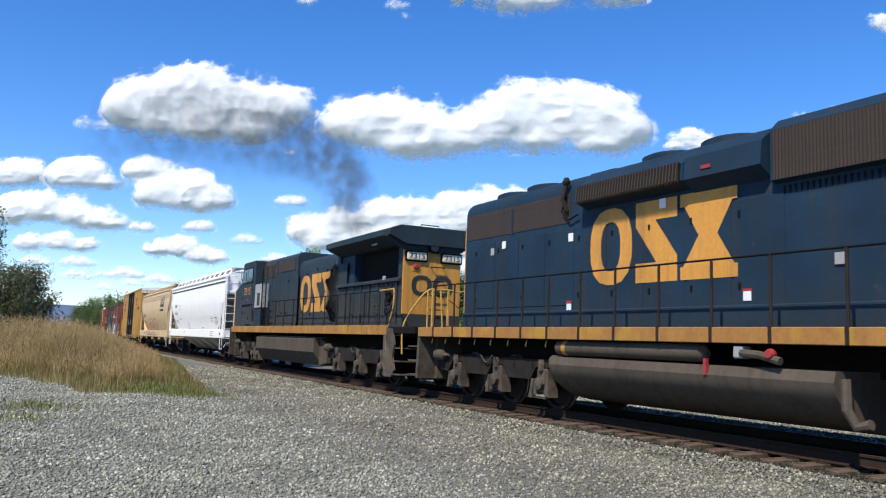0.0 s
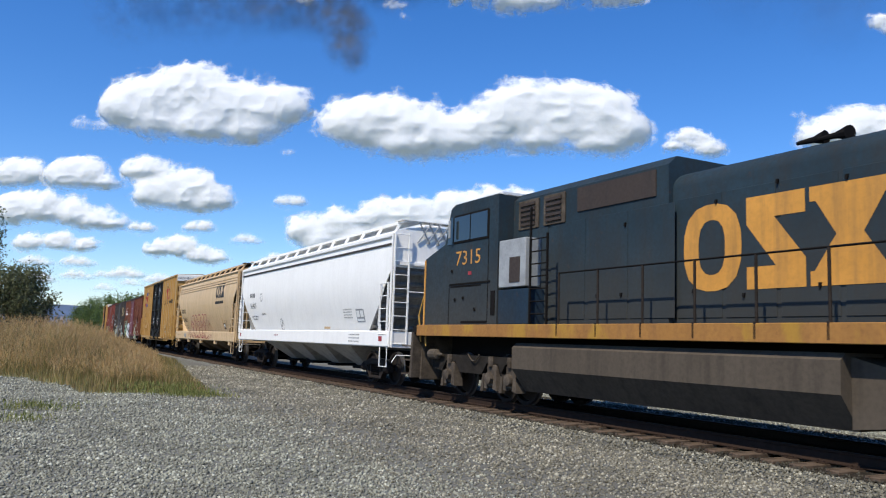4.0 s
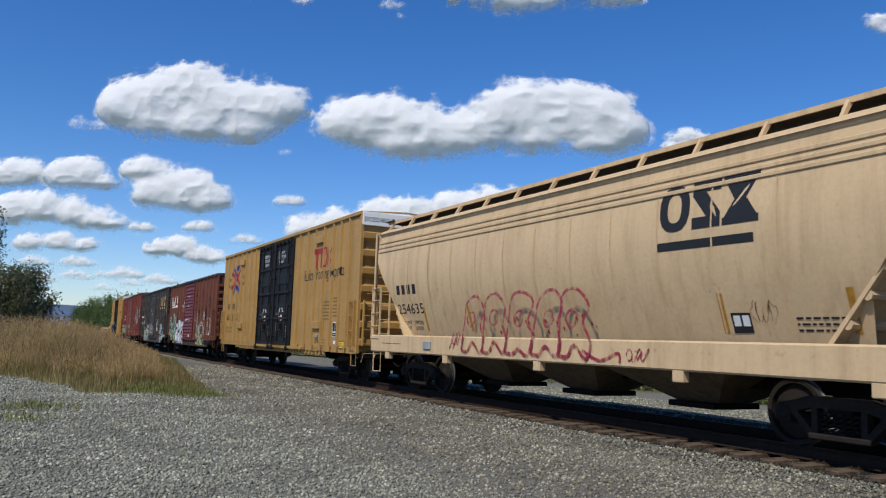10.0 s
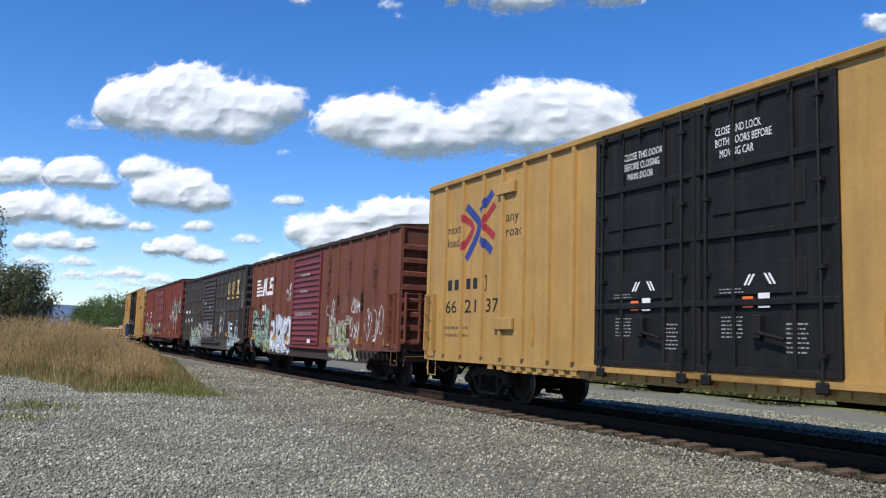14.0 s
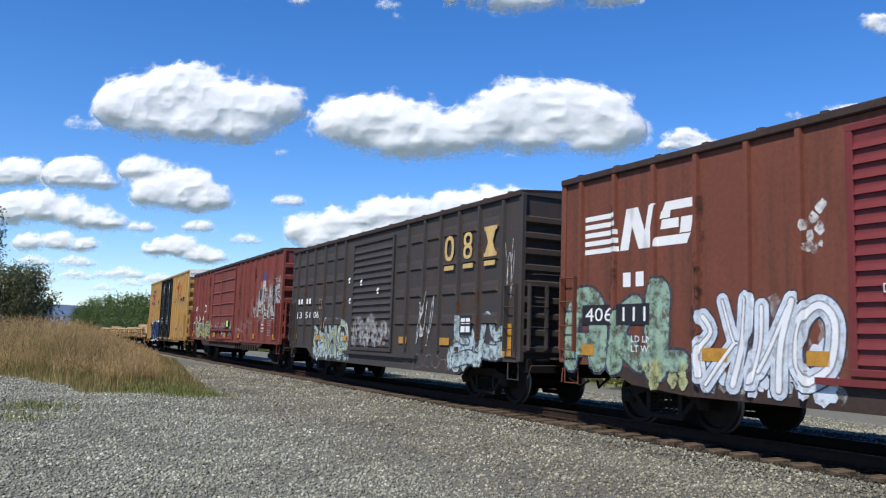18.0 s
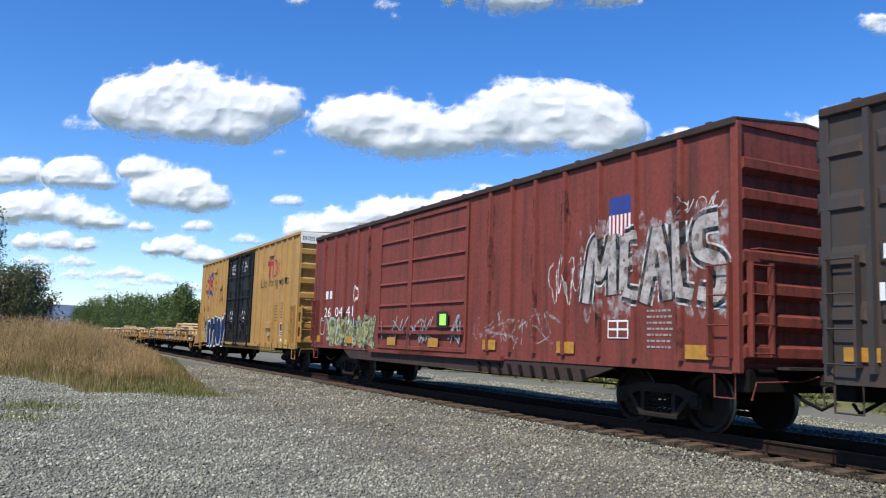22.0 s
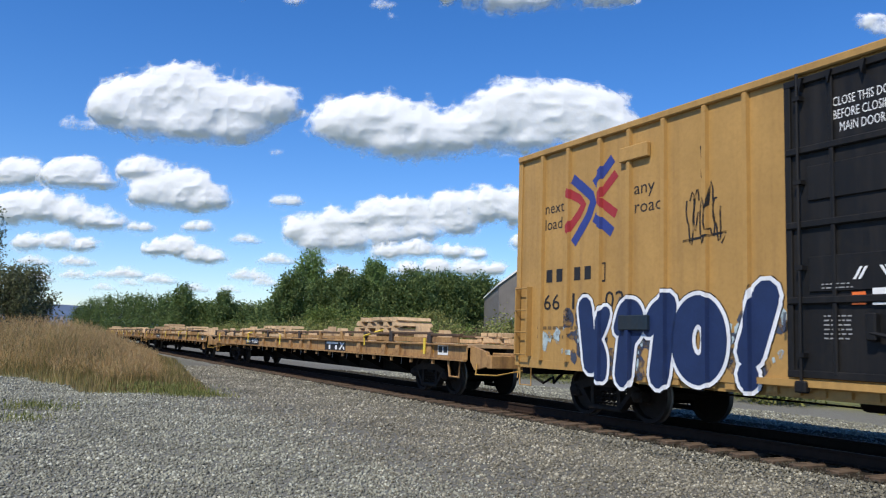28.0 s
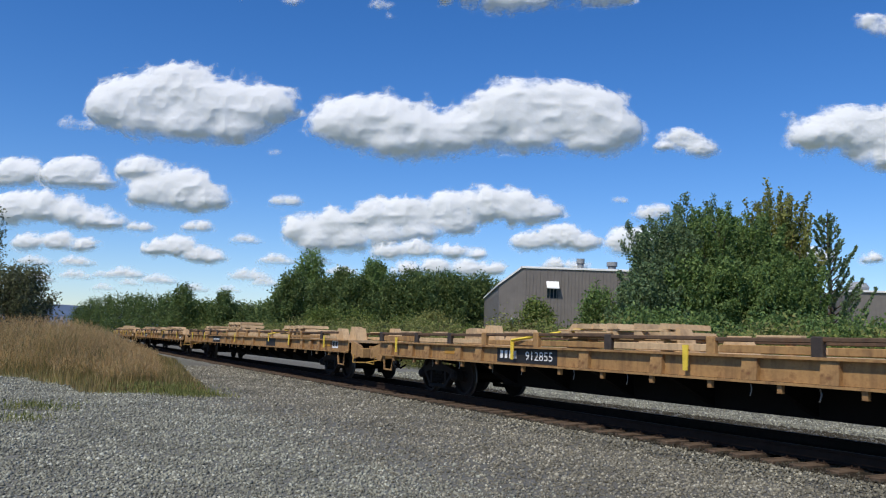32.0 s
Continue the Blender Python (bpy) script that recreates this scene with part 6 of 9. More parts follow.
letters(ns, -7.75, 0.98, 3.1, 1.3, [[([(0.06, 0.1), (0.08, 0.7), (0.2, 0.92), (0.3, 0.7), (0.3, 0.1)], 0.5), ([(0.1, 0.3), (0.3, 0.3)], 0.4)], [([(0.45, 0.05), (0.5, 0.6), (0.62, 0.8)], 0.42), ([(0.5, 0.35), (0.66, 0.1)], 0.4)], [([(0.78, 0.05), (0.8, 0.95)], 0.56), ([(0.84, 0.12), (0.97, 0.12)], 0.34)]], nsk, (("paint_outline", TAG_SLATE, 0.1), ("paint_fill", TAG_GREEN, 0.0)), "dull green sprayed blocks with a dark outline")
splatter(ns, -5.8, -4.6, 0.78, 1.1, 14, lift(nsk, 0.012), TAG_OLIVE, 54, 0.05, 0.15)
flat_shape([rect(-7.25, -5.45, 1.72, 2.08)], ns, "number_panel", MARK_BLACK, SIDE - 0.012)
lettering(ns, "406 111", -7.15, 1.78, 0.26, SIDE - 0.016, MARK_WHITE, 1.6, "car_number")
lettering(ns, "LD LMT\nLT WT", -5.9, 1.42, 0.12, SIDE - 0.014, MARK_WHITE, 0.6)
splatter(ns, -4.3, -1.95, 0.75, 2.0, 50, nsk, TAG_HALO, 52, 0.06, 0.14)
splatter(ns, -4.3, -2.0, 0.72, 1.4, 70, lift(nsk, 0.003), TAG_PALE, 57, 0.06, 0.13)
pale = [[([(0.16, 0.12), (0.04, 0.3), (0.05, 0.72), (0.16, 0.9), (0.26, 0.72), (0.25, 0.32), (0.16, 0.12)], 0.24)],
        [([(0.34, 0.02), (0.37, 0.5), (0.34, 0.95)], 0.24), ([(0.36, 0.88), (0.44, 0.45), (0.5, 0.2)], 0.2), ([(0.54, 0.9), (0.51, 0.5), (0.54, 0.08)], 0.2)],
        [([(0.66, 0.98), (0.64, 0.5), (0.67, 0.04)], 0.24), ([(0.84, 0.98), (0.72, 0.55), (0.68, 0.5)], 0.18), ([(0.7, 0.5), (0.8, 0.25), (0.88, 0.02)], 0.2)],
        [([(0.98, 0.8), (0.9, 0.62), (0.98, 0.4), (0.94, 0.12)], 0.22)]]
letters(ns, -4.4, 0.78, 2.45, 1.32, [[([(1.0 - u + 0.1 * (v - 0.5), v) for u, v in p], q) for p, q in g] for g in pale], lift(nsk, 0.005), (("paint_edge", TAG_SLATE, 0.1), ("paint_outline", TAG_PALE, 0.05), ("paint_fill", TAG_GREY, -0.1), ("paint_shine", TAG_CLEAN, -0.15)), "pale blue sprayed shapes with slate edges and grey fill")
splatter(ns, -2.6, -1.9, 2.7, 3.4, 9, nsk, TAG_WHITE, 53, 0.03, 0.09)
letters(ns, 2.4, 1.14, 1.75, 0.78, [[([(0.05, 0.0), (0.05, 0.7), (0.14, 0.92), (0.22, 0.7), (0.22, 0.0)], 0.17)], [([(0.34, 0.8), (0.35, 0.15), (0.42, 0.05), (0.5, 0.15), (0.5, 0.8)], 0.15)], [([(0.6, 0.0), (0.6, 0.6), (0.68, 0.8), (0.75, 0.6), (0.75, 0.0)], 0.15)], [([(0.98, 0.98), (0.87, 0.85), (0.86, 0.1), (0.99, 0.05)], 0.16)]], lift(nsk, 0.002), (("paint_halo", TAG_WHITE, 0.12), ("paint_outline", TAG_PURPLE, 0.06), ("paint_fill", TAG_OLIVE, 0.0)), "fat olive sprayed shapes with purple edges")
strokes(ns, 2.25, 3.0, 1.85, 2.55, 3, 0.05, nsk, TAG_WHITE, 60)
strokes(ns, 4.35, 5.15, 2.1, 2.55, 4, 0.05, nsk, TAG_WHITE, 57)
strokes(ns, 4.25, 5.0, 1.3, 1.9, 4, 0.055, nsk, TAG_WHITE, 58)
strokes(ns, 3.4, 3.9, 2.2, 2.6, 4, 0.018, nsk, TAG_HALO, 61)
strokes(ns, 5.5, 6.8, 1.3, 2.2, 5, 0.035, nsk, TAG_WHITE, 59)
letters(ns, 2.35, 0.7, 2.6, 0.28, wild(7, 21, 0.09, 0.0), SIDE - 0.003, (("paint_outline", TAG_WHITE, 0.05), ("paint_fill", TAG_OLIVE, 0.0)), "olive sprayed strokes along the sill")
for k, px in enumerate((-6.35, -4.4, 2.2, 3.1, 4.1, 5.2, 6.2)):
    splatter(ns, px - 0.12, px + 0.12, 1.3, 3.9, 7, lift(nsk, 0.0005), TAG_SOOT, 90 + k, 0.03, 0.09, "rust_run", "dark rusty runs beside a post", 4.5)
lettering(ns, "CLOSE & LOCK DOORS", -0.75, 3.55, 0.09, -1.64, MARK_WHITE, 1.0)
lettering(ns, "BEFORE MOVING CAR", -0.75, 2.95, 0.09, -1.64, MARK_WHITE, 0.85)
lettering(ns, "DOOR OPENING  W 10-0  H 10-3", -1.3, 2.1, 0.12, -1.64, MARK_WHITE, 1.9)
for x in (-7.4, -4.3, -2.6, 2.0, 4.8, 6.9):
    flat_shape([rect(x, x + 0.5, 1.16, 1.36)], ns, "reflector", AMBER, SIDE - 0.016)
flat_shape([rect(0.3, 0.65, 1.12, 1.25)], ns, "white_label", MARK_WHITE, -1.65)
part("lower_sill", Build().prism([(-6.7, 1.0), (-5.9, 0.7), (-4.6, 0.6), (5.6, 0.6), (6.6, 1.0)], -1.559, -1.47), ROOF_DARK, ns)
hook = Build().prism([(-0.05, 0), (0.02, 0), (0.12, -0.2), (0.05, -0.22)], -0.03, 0.03).mesh("tie_down_hook", UNDER)
for i in range(9):
    part("tie_down_hook", hook, None, ns, at=pose(4.6 + i * 0.32, -1.56, 0.95))

# weathered black ribbed car
br = boxcar("boxcar", "weathered black box car with ribbed door and rusty streaks", -20.75, -5.0, 4.6, 1.0, BROWN, [-7.2, -6.3, -5.35, -4.3, -3.3, -2.4, 2.3, 3.3, 4.2, 5.15, 6.1, 7.15],
            [(-1.68, 1.42, 0.98, 4.3, "louvre", BROWN)], 9, ROOF_DARK, 0.1, 0.14, 15)
bsk = Skin([-7.2, -6.3, -5.35, -4.3, -3.3, -2.4, 2.3, 3.3, 4.2, 5.15, 6.1, 7.15], [(-1.7, 1.44)])
dimple = Build().add([(-0.36, 0, -0.02), (0.36, 0, -0.02), (0.36, 0, 0.27), (-0.36, 0, 0.27), (-0.29, -0.048, 0.02), (0.29, -0.048, 0.02), (0.29, -0.03, 0.17), (-0.29, -0.03, 0.17)],
                     [(0, 1, 5, 4), (1, 2, 6, 5), (2, 3, 7, 6), (3, 0, 4, 7), (4, 5, 6, 7)]).mesh("panel_dimple", BROWN)
for x in (-7.6, -6.75, -5.8, -4.85, -3.8, -2.85, 1.9, 2.8, 3.75, 4.68, 5.62, 6.6):
    for k in range(4):
        part("panel_dimple", dimple, None, br, at=pose(x, SIDE + 0.01, 1.75 + k * 0.72))
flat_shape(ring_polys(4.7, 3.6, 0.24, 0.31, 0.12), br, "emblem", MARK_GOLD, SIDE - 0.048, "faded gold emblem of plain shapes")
flat_shape(ring_polys(5.62, 3.74, 0.2, 0.17, 0.1) + ring_polys(5.62, 3.45, 0.21, 0.17, 0.1), br, "emblem", MARK_GOLD, SIDE - 0.048)
outline([(6.36, 3.95), (6.92, 3.95), (6.92, 3.86), (6.86, 3.86), (6.74, 3.6), (6.87, 3.35), (6.92, 3.35), (6.92, 3.26), (6.36, 3.26), (6.36, 3.35), (6.42, 3.35), (6.54, 3.6), (6.42, 3.86), (6.36, 3.86)], br, "emblem", MARK_GOLD, SIDE - 0.048)
for ex in (4.46, 5.4, 6.38):
    flat_shape([rect(ex, ex + 0.48, 3.06, 3.17)], br, "emblem_bar", MARK_GOLD, SIDE - 0.048)
blocks(br, -7.08, -6.45, 2.5, 2.72, 2, SIDE - 0.048, MARK_WHITE)
blocks(br, -6.15, -5.55, 2.5, 2.72, 2, SIDE - 0.048, MARK_WHITE)
for k, nx in enumerate((-7.08, -6.15, -5.25)):
    lettering(br, "135106"[2 * k:2 * k + 2], nx, 2.0, 0.24, SIDE - 0.048, MARK_WHITE, 0.55, "car_number")
splatter(br, -5.1, -1.9, 0.72, 1.5, 60, bsk, TAG_ICE, 61, 0.08, 0.2)
letters(br, -5.2, 0.74, 3.3, 1.2, [[([(1.0 - u, v) for u, v in p], q * 0.8) for p, q in g] for g in pale], lift(bsk, 0.004), (("paint_edge", TAG_SLATE, 0.08), ("paint_outline", TAG_ICE, 0.02), ("paint_fill", TAG_OLIVE, -0.1)), "ice blue sprayed shapes with dark edges")
splatter(br, -1.45, 1.2, 1.2, 1.75, 60, -1.648, TAG_PINK, 69, 0.06, 0.16, tall=0.5)
splatter(br, -5.0, -2.4, 0.75, 1.8, 18, SIDE - 0.02, TAG_OLIVE, 62, 0.05, 0.12)
letters(br, -1.45, 1.22, 2.8, 0.62, [[([(0.08, 0.1), (0.1, 0.8), (0.25, 0.85), (0.3, 0.2)], 0.34)], [([(0.42, 0.1), (0.48, 0.95), (0.6, 0.9), (0.64, 0.15)], 0.36)], [([(0.76, 0.2), (0.84, 0.75), (0.95, 0.5)], 0.3)]], -1.646, (("paint_halo", TAG_HALO, 0.1), ("paint_fill", TAG_HALO, 0.0)), "faded whitish sprayed shapes across the door ribs")
for wx, wz, wy in ((-2.15, 3.15, -1.566), (-2.05, 2.5, -1.566), (-0.95, 3.02, -1.65), (0.35, 2.72, -1.65)):
    flat_shape([[(wx, wz), (wx + 0.16, wz + 0.02), (wx + 0.2, wz + 0.1), (wx + 0.05, wz + 0.09)], [(wx + 0.05, wz - 0.08), (wx + 0.17, wz - 0.07), (wx + 0.15, wz - 0.01), (wx + 0.03, wz - 0.03)]], br, "paint_chip", MARK_WHITE, wy, "flaked white paint marks")
strokes(br, 3.0, 3.9, 1.3, 2.5, 3, 0.024, lift(bsk, 0.036), TAG_WHITE, 65)
splatter(br, 4.7, 5.6, 0.72, 1.3, 34, bsk, TAG_ICE, 66, 0.06, 0.14)
splatter(br, 5.3, 7.2, 1.1, 1.5, 34, bsk, TAG_ICE, 56, 0.06, 0.14)
letters(br, 4.95, 0.75, 2.4, 1.2, [[([(0.05, 0.1), (0.3, 0.2), (0.5, 0.15)], 0.3)], [([(0.55, 0.35), (0.62, 0.95), (0.72, 0.9), (0.8, 0.6), (0.98, 0.75)], 0.2), ([(0.56, 0.35), (0.8, 0.3), (0.98, 0.4)], 0.32)], [([(0.1, 0.95), (0.12, 0.55), (0.3, 0.5)], 0.14)]], lift(bsk, 0.005), (("paint_outline", TAG_SLATE, 0.07), ("paint_fill", TAG_ICE, 0.0)), "ice blue sprayed shapes with dark edges")
for k, px in enumerate((-6.3, -4.3, -2.4, 2.3, 3.3, 5.15, 6.1)):
    splatter(br, px - 0.15, px + 0.15, 1.2, 4.0, 7, lift(bsk, 0.0005), TAG_RUST, 100 + k, 0.02, 0.07, "rust_run", "orange rusty runs beside a post", 5.0)
strokes(br, 2.2, 5.0, 0.6, 0.95, 8, 0.018, SIDE - 0.03, TAG_HALO, 67)
strokes(br, 7.15, 7.6, 2.2, 3.5, 3, 0.02, SIDE - 0.003, TAG_WHITE, 68)
for x in (-7.6, -4.9, -2.5, 1.9, 4.3):
    flat_shape([rect(x, x + 0.5, 1.24, 1.42)], br, "reflector", AMBER, SIDE - 0.03)
flat_shape([rect(7.15, 7.55, 1.05, 1.75)], br, "reflector", AMBER, SIDE - 0.016)
flat_shape([rect(5.3, 5.85, 1.5, 1.95)], br, "card_board", MARK_BLACK, SIDE - 0.03)
flat_shape([rect(5.36, 5.56, 1.56, 1.7), rect(5.6, 5.79, 1.56, 1.7), rect(5.36, 5.56, 1.75, 1.89), rect(5.6, 5.79, 1.75, 1.89)], br, "card", MARK_WHITE, SIDE - 0.034)
flat_shape([rect(-4.75, -4.5, 2.32, 2.35), rect(-4.75, -4.5, 2.62, 2.65), rect(-4.75, -4.72, 2.35, 2.62), rect(-4.53, -4.5, 2.35, 2.62)], br, "plate_mark", AMBER, SIDE - 0.03)
part("lower_sill", Build().prism([(-6.0, 0.95), (-5.2, 0.58), (5.2, 0.55), (6.1, 0.95)], -1.559, -1.47), BROWN, br)

# faded red double-door car
mp = boxcar("boxcar", "faded red box car with double doors and silver spray paint", -41.05, -22.15, 4.85, 1.05, RED, [-8.5, -7.5, -6.5, -5.5, -4.6, 2.4, 3.3, 4.2, 5.2, 6.25, 7.2, 8.3],
            [(-3.7, -1.66, 1.08, 4.65, "panel", RED), (-1.64, 1.45, 1.08, 4.65, "panel", RED)], 7, ROOF_DARK, 0.13, 0.14, 17)
msk = Skin([-8.5, -7.5, -6.5, -5.5, -4.6, 2.4, 3.3, 4.2, 5.2, 6.25, 7.2, 8.3], [(-3.72, 1.47)])
flat_shape([[(6.5, 3.97), (6.62, 4.02), (6.8, 3.99), (6.98, 4.02), (7.1, 3.97), (7.1, 3.68), (6.5, 3.68)]], mp, "shield", MARK_BLUE, msk, "blue shield with white stripes")
flat_shape([rect(6.5, 7.1, 3.3, 3.68)], mp, "shield_field", MARK_WHITE, lift(msk, 0.001))
flat_shape([rect(6.55 + i * 0.105, 6.6 + i * 0.105, 3.3, 3.68) for i in range(6)], mp, "shield_striping", MARK_RED, lift(msk, 0.003))
splatter(mp, 5.65, 9.25, 1.85, 3.55, 190, msk, TAG_HALO, 72, 0.04, 0.12, tall=1.8)
silver = [[([(0.03, 0.05), (0.08, 0.75), (0.13, 0.9)], 0.2), ([(0.12, 0.9), (0.15, 0.4), (0.24, 0.92)], 0.18), ([(0.24, 0.95), (0.25, 0.15)], 0.22)],
          [([(0.33, 0.2), (0.34, 0.9)], 0.22), ([(0.34, 0.88), (0.43, 0.9)], 0.16), ([(0.34, 0.55), (0.42, 0.56)], 0.14), ([(0.33, 0.18), (0.44, 0.12)], 0.16)],
          [([(0.48, 0.02), (0.53, 0.5), (0.57, 0.95)], 0.2), ([(0.57, 0.95), (0.62, 0.5), (0.64, 0.05)], 0.22), ([(0.52, 0.4), (0.62, 0.4)], 0.14)],
          [([(0.7, 0.98), (0.71, 0.15)], 0.24), ([(0.71, 0.15), (0.8, 0.1)], 0.18)],
          [([(0.95, 0.95), (0.84, 0.9), (0.84, 0.6), (0.96, 0.45), (0.95, 0.1), (0.83, 0.12)], 0.22)]]
letters(mp, 5.75, 2.05, 3.5, 1.35, silver, lift(msk, 0.008), (("paint_halo", TAG_WHITE, 0.22), ("paint_outline", TAG_BLACK, 0.15), ("paint_fill", TAG_SILVER, 0.0)), "silver sprayed shapes outlined in black and white", False)
splatter(mp, 5.9, 9.1, 2.1, 3.3, 34, lift(msk, 0.024), TAG_RUST, 71, 0.03, 0.1)
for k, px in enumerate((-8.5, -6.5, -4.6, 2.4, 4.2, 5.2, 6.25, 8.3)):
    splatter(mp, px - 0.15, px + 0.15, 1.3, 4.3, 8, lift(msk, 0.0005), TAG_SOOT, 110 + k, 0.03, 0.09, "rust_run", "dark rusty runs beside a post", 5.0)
strokes(mp, 4.7, 5.7, 2.2, 3.1, 4, 0.03, msk, TAG_WHITE, 73)
strokes(mp, 8.2, 9.2, 3.5, 3.75, 5, 0.02, msk, TAG_WHITE, 74)
blocks(mp, -8.4, -7.6, 2.6, 2.92, 2, msk, MARK_WHITE)
lettering(mp, "26", -8.4, 2.02, 0.34, msk, MARK_WHITE, 0.62, "car_number")
lettering(mp, "04", -7.38, 2.02, 0.34, msk, MARK_WHITE, 0.7, "car_number")
lettering(mp, "41", -6.38, 2.02, 0.34, msk, MARK_WHITE, 0.6, "car_number")
splatter(mp, -7.9, -4.1, 1.15, 1.9, 120, msk, TAG_OLIVE, 75, 0.06, 0.16)
splatter(mp, -7.7, -4.3, 1.2, 1.9, 60, lift(msk, 0.003), TAG_PALE, 74, 0.04, 0.11)
letters(mp, -8.0, 1.1, 4.0, 0.9, wild(8, 37, 0.12, 0.5), lift(msk, 0.006), (("paint_outline", TAG_SLATE, 0.08), ("paint_fill", TAG_OLIVE, 0.0)), "faded olive sprayed shapes with dark edges")
strokes(mp, -8.7, -7.9, 1.45, 1.95, 4, 0.025, msk, TAG_WHITE, 77)
flat_shape(ring_polys(-5.6, 2.72, 0.2, 0.3, 0.035, 20, sq=2), mp, "ring_mark", MARK_WHITE, msk)
letters(mp, -3.4, 1.25, 4.6, 0.75, wild(5, 41, 0.045, 0.2), -1.646, (("paint_outline", TAG_GREY, 0.0),), "faded grey sprayed scrawl")
letters(mp, 1.7, 1.2, 3.4, 0.85, wild(4, 44, 0.04, 0.2), msk, (("paint_outline", TAG_HALO, 0.0),), "faded grey sprayed scrawl")
flat_shape([rect(0.05, 0.65, 1.66, 2.06)], mp, "card_board", MARK_BLACK, -1.66)
flat_shape([rect(0.22, 0.56, 1.72, 2.0)], mp, "lime_card", LIME, -1.665, "bright lime green card")
flat_shape([rect(6.5, 7.05, 1.48, 1.8)], mp, "card_board", MARK_WHITE, SIDE - 0.012)
flat_shape([rect(6.53, 6.75, 1.5, 1.62), rect(6.79, 7.02, 1.5, 1.62), rect(6.53, 6.75, 1.66, 1.77), rect(6.79, 7.02, 1.66, 1.77)], mp, "card", RED, SIDE - 0.016)
bars(mp, 7.5, 8.1, 1.3, 2.0, 7, 5, SIDE - 0.003, MARK_GREY, 12)
for x in (-9.05, -6.2, -2.9, -0.4, 2.2, 5.0, 8.4):
    flat_shape([rect(x, x + 0.55, 1.18, 1.4)], mp, "reflector", AMBER, SIDE - 0.034 if abs(x) > 3.5 or x > 1.5 else -1.655)
part("lower_sill", Build().prism([(-6.6, 1.0), (-5.9, 0.72), (5.6, 0.66), (6.6, 0.95), (6.6, 1.0)], -1.54, -1.45), ROOF_DARK, mp)
for i in range(10):
    part("tie_down_hook", hook, None, mp, at=pose(2.0 + i * 0.42, -1.56, 0.9))
part("locking_bar", Build().box(-3.6, -1.7, -1.7, -1.64, 1.5, 1.58), RED, mp)
part("locking_bar", Build().box(-1.6, 1.4, -1.7, -1.64, 1.5, 1.58), RED, mp)


# ---- covered hoppers
def hopper(name, label, u0, u1, mat, eave, walk_z, sill0, sill1, cut_top, cut_in, cut_z, bulge, seams, bays, band, tuck=0.16, slope=None, group="covered hoppers"):
    L = (u1 - u0) / 2
    car = car_thing(name, label, "covered hopper", (u0 + u1) / 2, group)
    W = 1.52
    Ls = L - 0.12
    def low(x):
        a = abs(x)
        if a <= cut_in:
            return sill1 - 0.02
        q = (a - cut_in) / (Ls - cut_in)
        return cut_z + (cut_top - cut_z) * q ** 0.85
    xs = sorted(set(list(np.linspace(-cut_in, cut_in, 37)) + list(np.linspace(cut_in, Ls, 12)) + list(np.linspace(-Ls, -cut_in, 12))))
    def side_y(z):
        q = (z - sill1) / (eave - sill1)
        top = 0.15 if band else 0.05
        return -(W - tuck + (tuck + bulge) * math.sin(math.pi / 2 * min(1.0, max(0.0, q / 0.58))) - top * (max(0.0, q - 0.58) / 0.42) ** 1.6)
    for sg in (-1, 1):
        b = Build()
        rows = []
        for x in xs:
            z0 = low(x)
            rows.append([(x, side_y(z0 + (eave - 0.1 - z0) * k / 14) * (-sg if sg > 0 else 1), z0 + (eave - 0.1 - z0) * k / 14) for k in range(15)])
        b.sheet(rows)
        part("side_sheet", b, mat, car, smooth=30)
        co = -0.1 if band else 0.0
        part("top_chord", Build().box(-L + 0.05, L - 0.05, min(sg * (W - 0.1 + co), sg * (W + 0.06 + co)), max(sg * (W - 0.1 + co), sg * (W + 0.06 + co)), eave - 0.14, eave, 0.03), mat, car)
        part("side_sill", Build().box(-L, L, min(sg * (W - 0.05), sg * (W + 0.09)), max(sg * (W - 0.05), sg * (W + 0.09)), sill0, sill1, 0.03), mat, car)
        if band:
            for z in (eave - 0.32, eave - 0.45, eave - 0.58):
                y = side_y(z)
                part("side_rail", Build().box(-Ls, Ls, min(-sg * y, -sg * y + sg * 0.03), max(-sg * y, -sg * y + sg * 0.03), z - 0.035, z + 0.035, 0.01), mat, car)
        else:
            part("side_rail", Build().box(-Ls, Ls, min(sg * (W + 0.0), sg * (W + 0.05)), max(sg * (W + 0.0), sg * (W + 0.05)), eave - 0.36, eave - 0.3, 0.01), RACKIRON, car, "dark strip along the side below the roof edge")
        for x in seams:
            seam = Build()
            zs = [low(x) + (eave - 0.62 - low(x)) * k / 8 for k in range(9)]
            seam.sheet([[(x - 0.015, side_y(z) * -sg if sg > 0 else side_y(z) - 0.012, z), (x + 0.015, side_y(z) * -sg if sg > 0 else side_y(z) - 0.012, z)] for z in zs])
            part("weld_seam", seam, mat, car)
        for s in (-1, 1):
            part("corner_post", Build().box(min(s * L, s * (L - 0.06)), max(s * L, s * (L - 0.06)), min(sg * (W + 0.02), sg * (W + 0.07)), max(sg * (W + 0.02), sg * (W + 0.07)), sill0, eave - 0.02, 0.01), mat, car)
    # rounded roof
    arc = []
    for k in range(15):
        a = math.pi * k / 14
        arc.append((-math.cos(a) * W, eave - 0.06 + math.sin(a) * (walk_z - eave - 0.02)))
    rows = [[(x, y, z) for y, z in arc] for x in (-Ls, Ls)]
    part("roof", Build().sheet(rows), mat, car, smooth=30)
    part("hatch_trough", Build().box(-Ls + 0.5, Ls - 0.5, -0.32, 0.32, walk_z - 0.1, walk_z + 0.06, 0.03), mat, car, "long loading hatch along the roof")
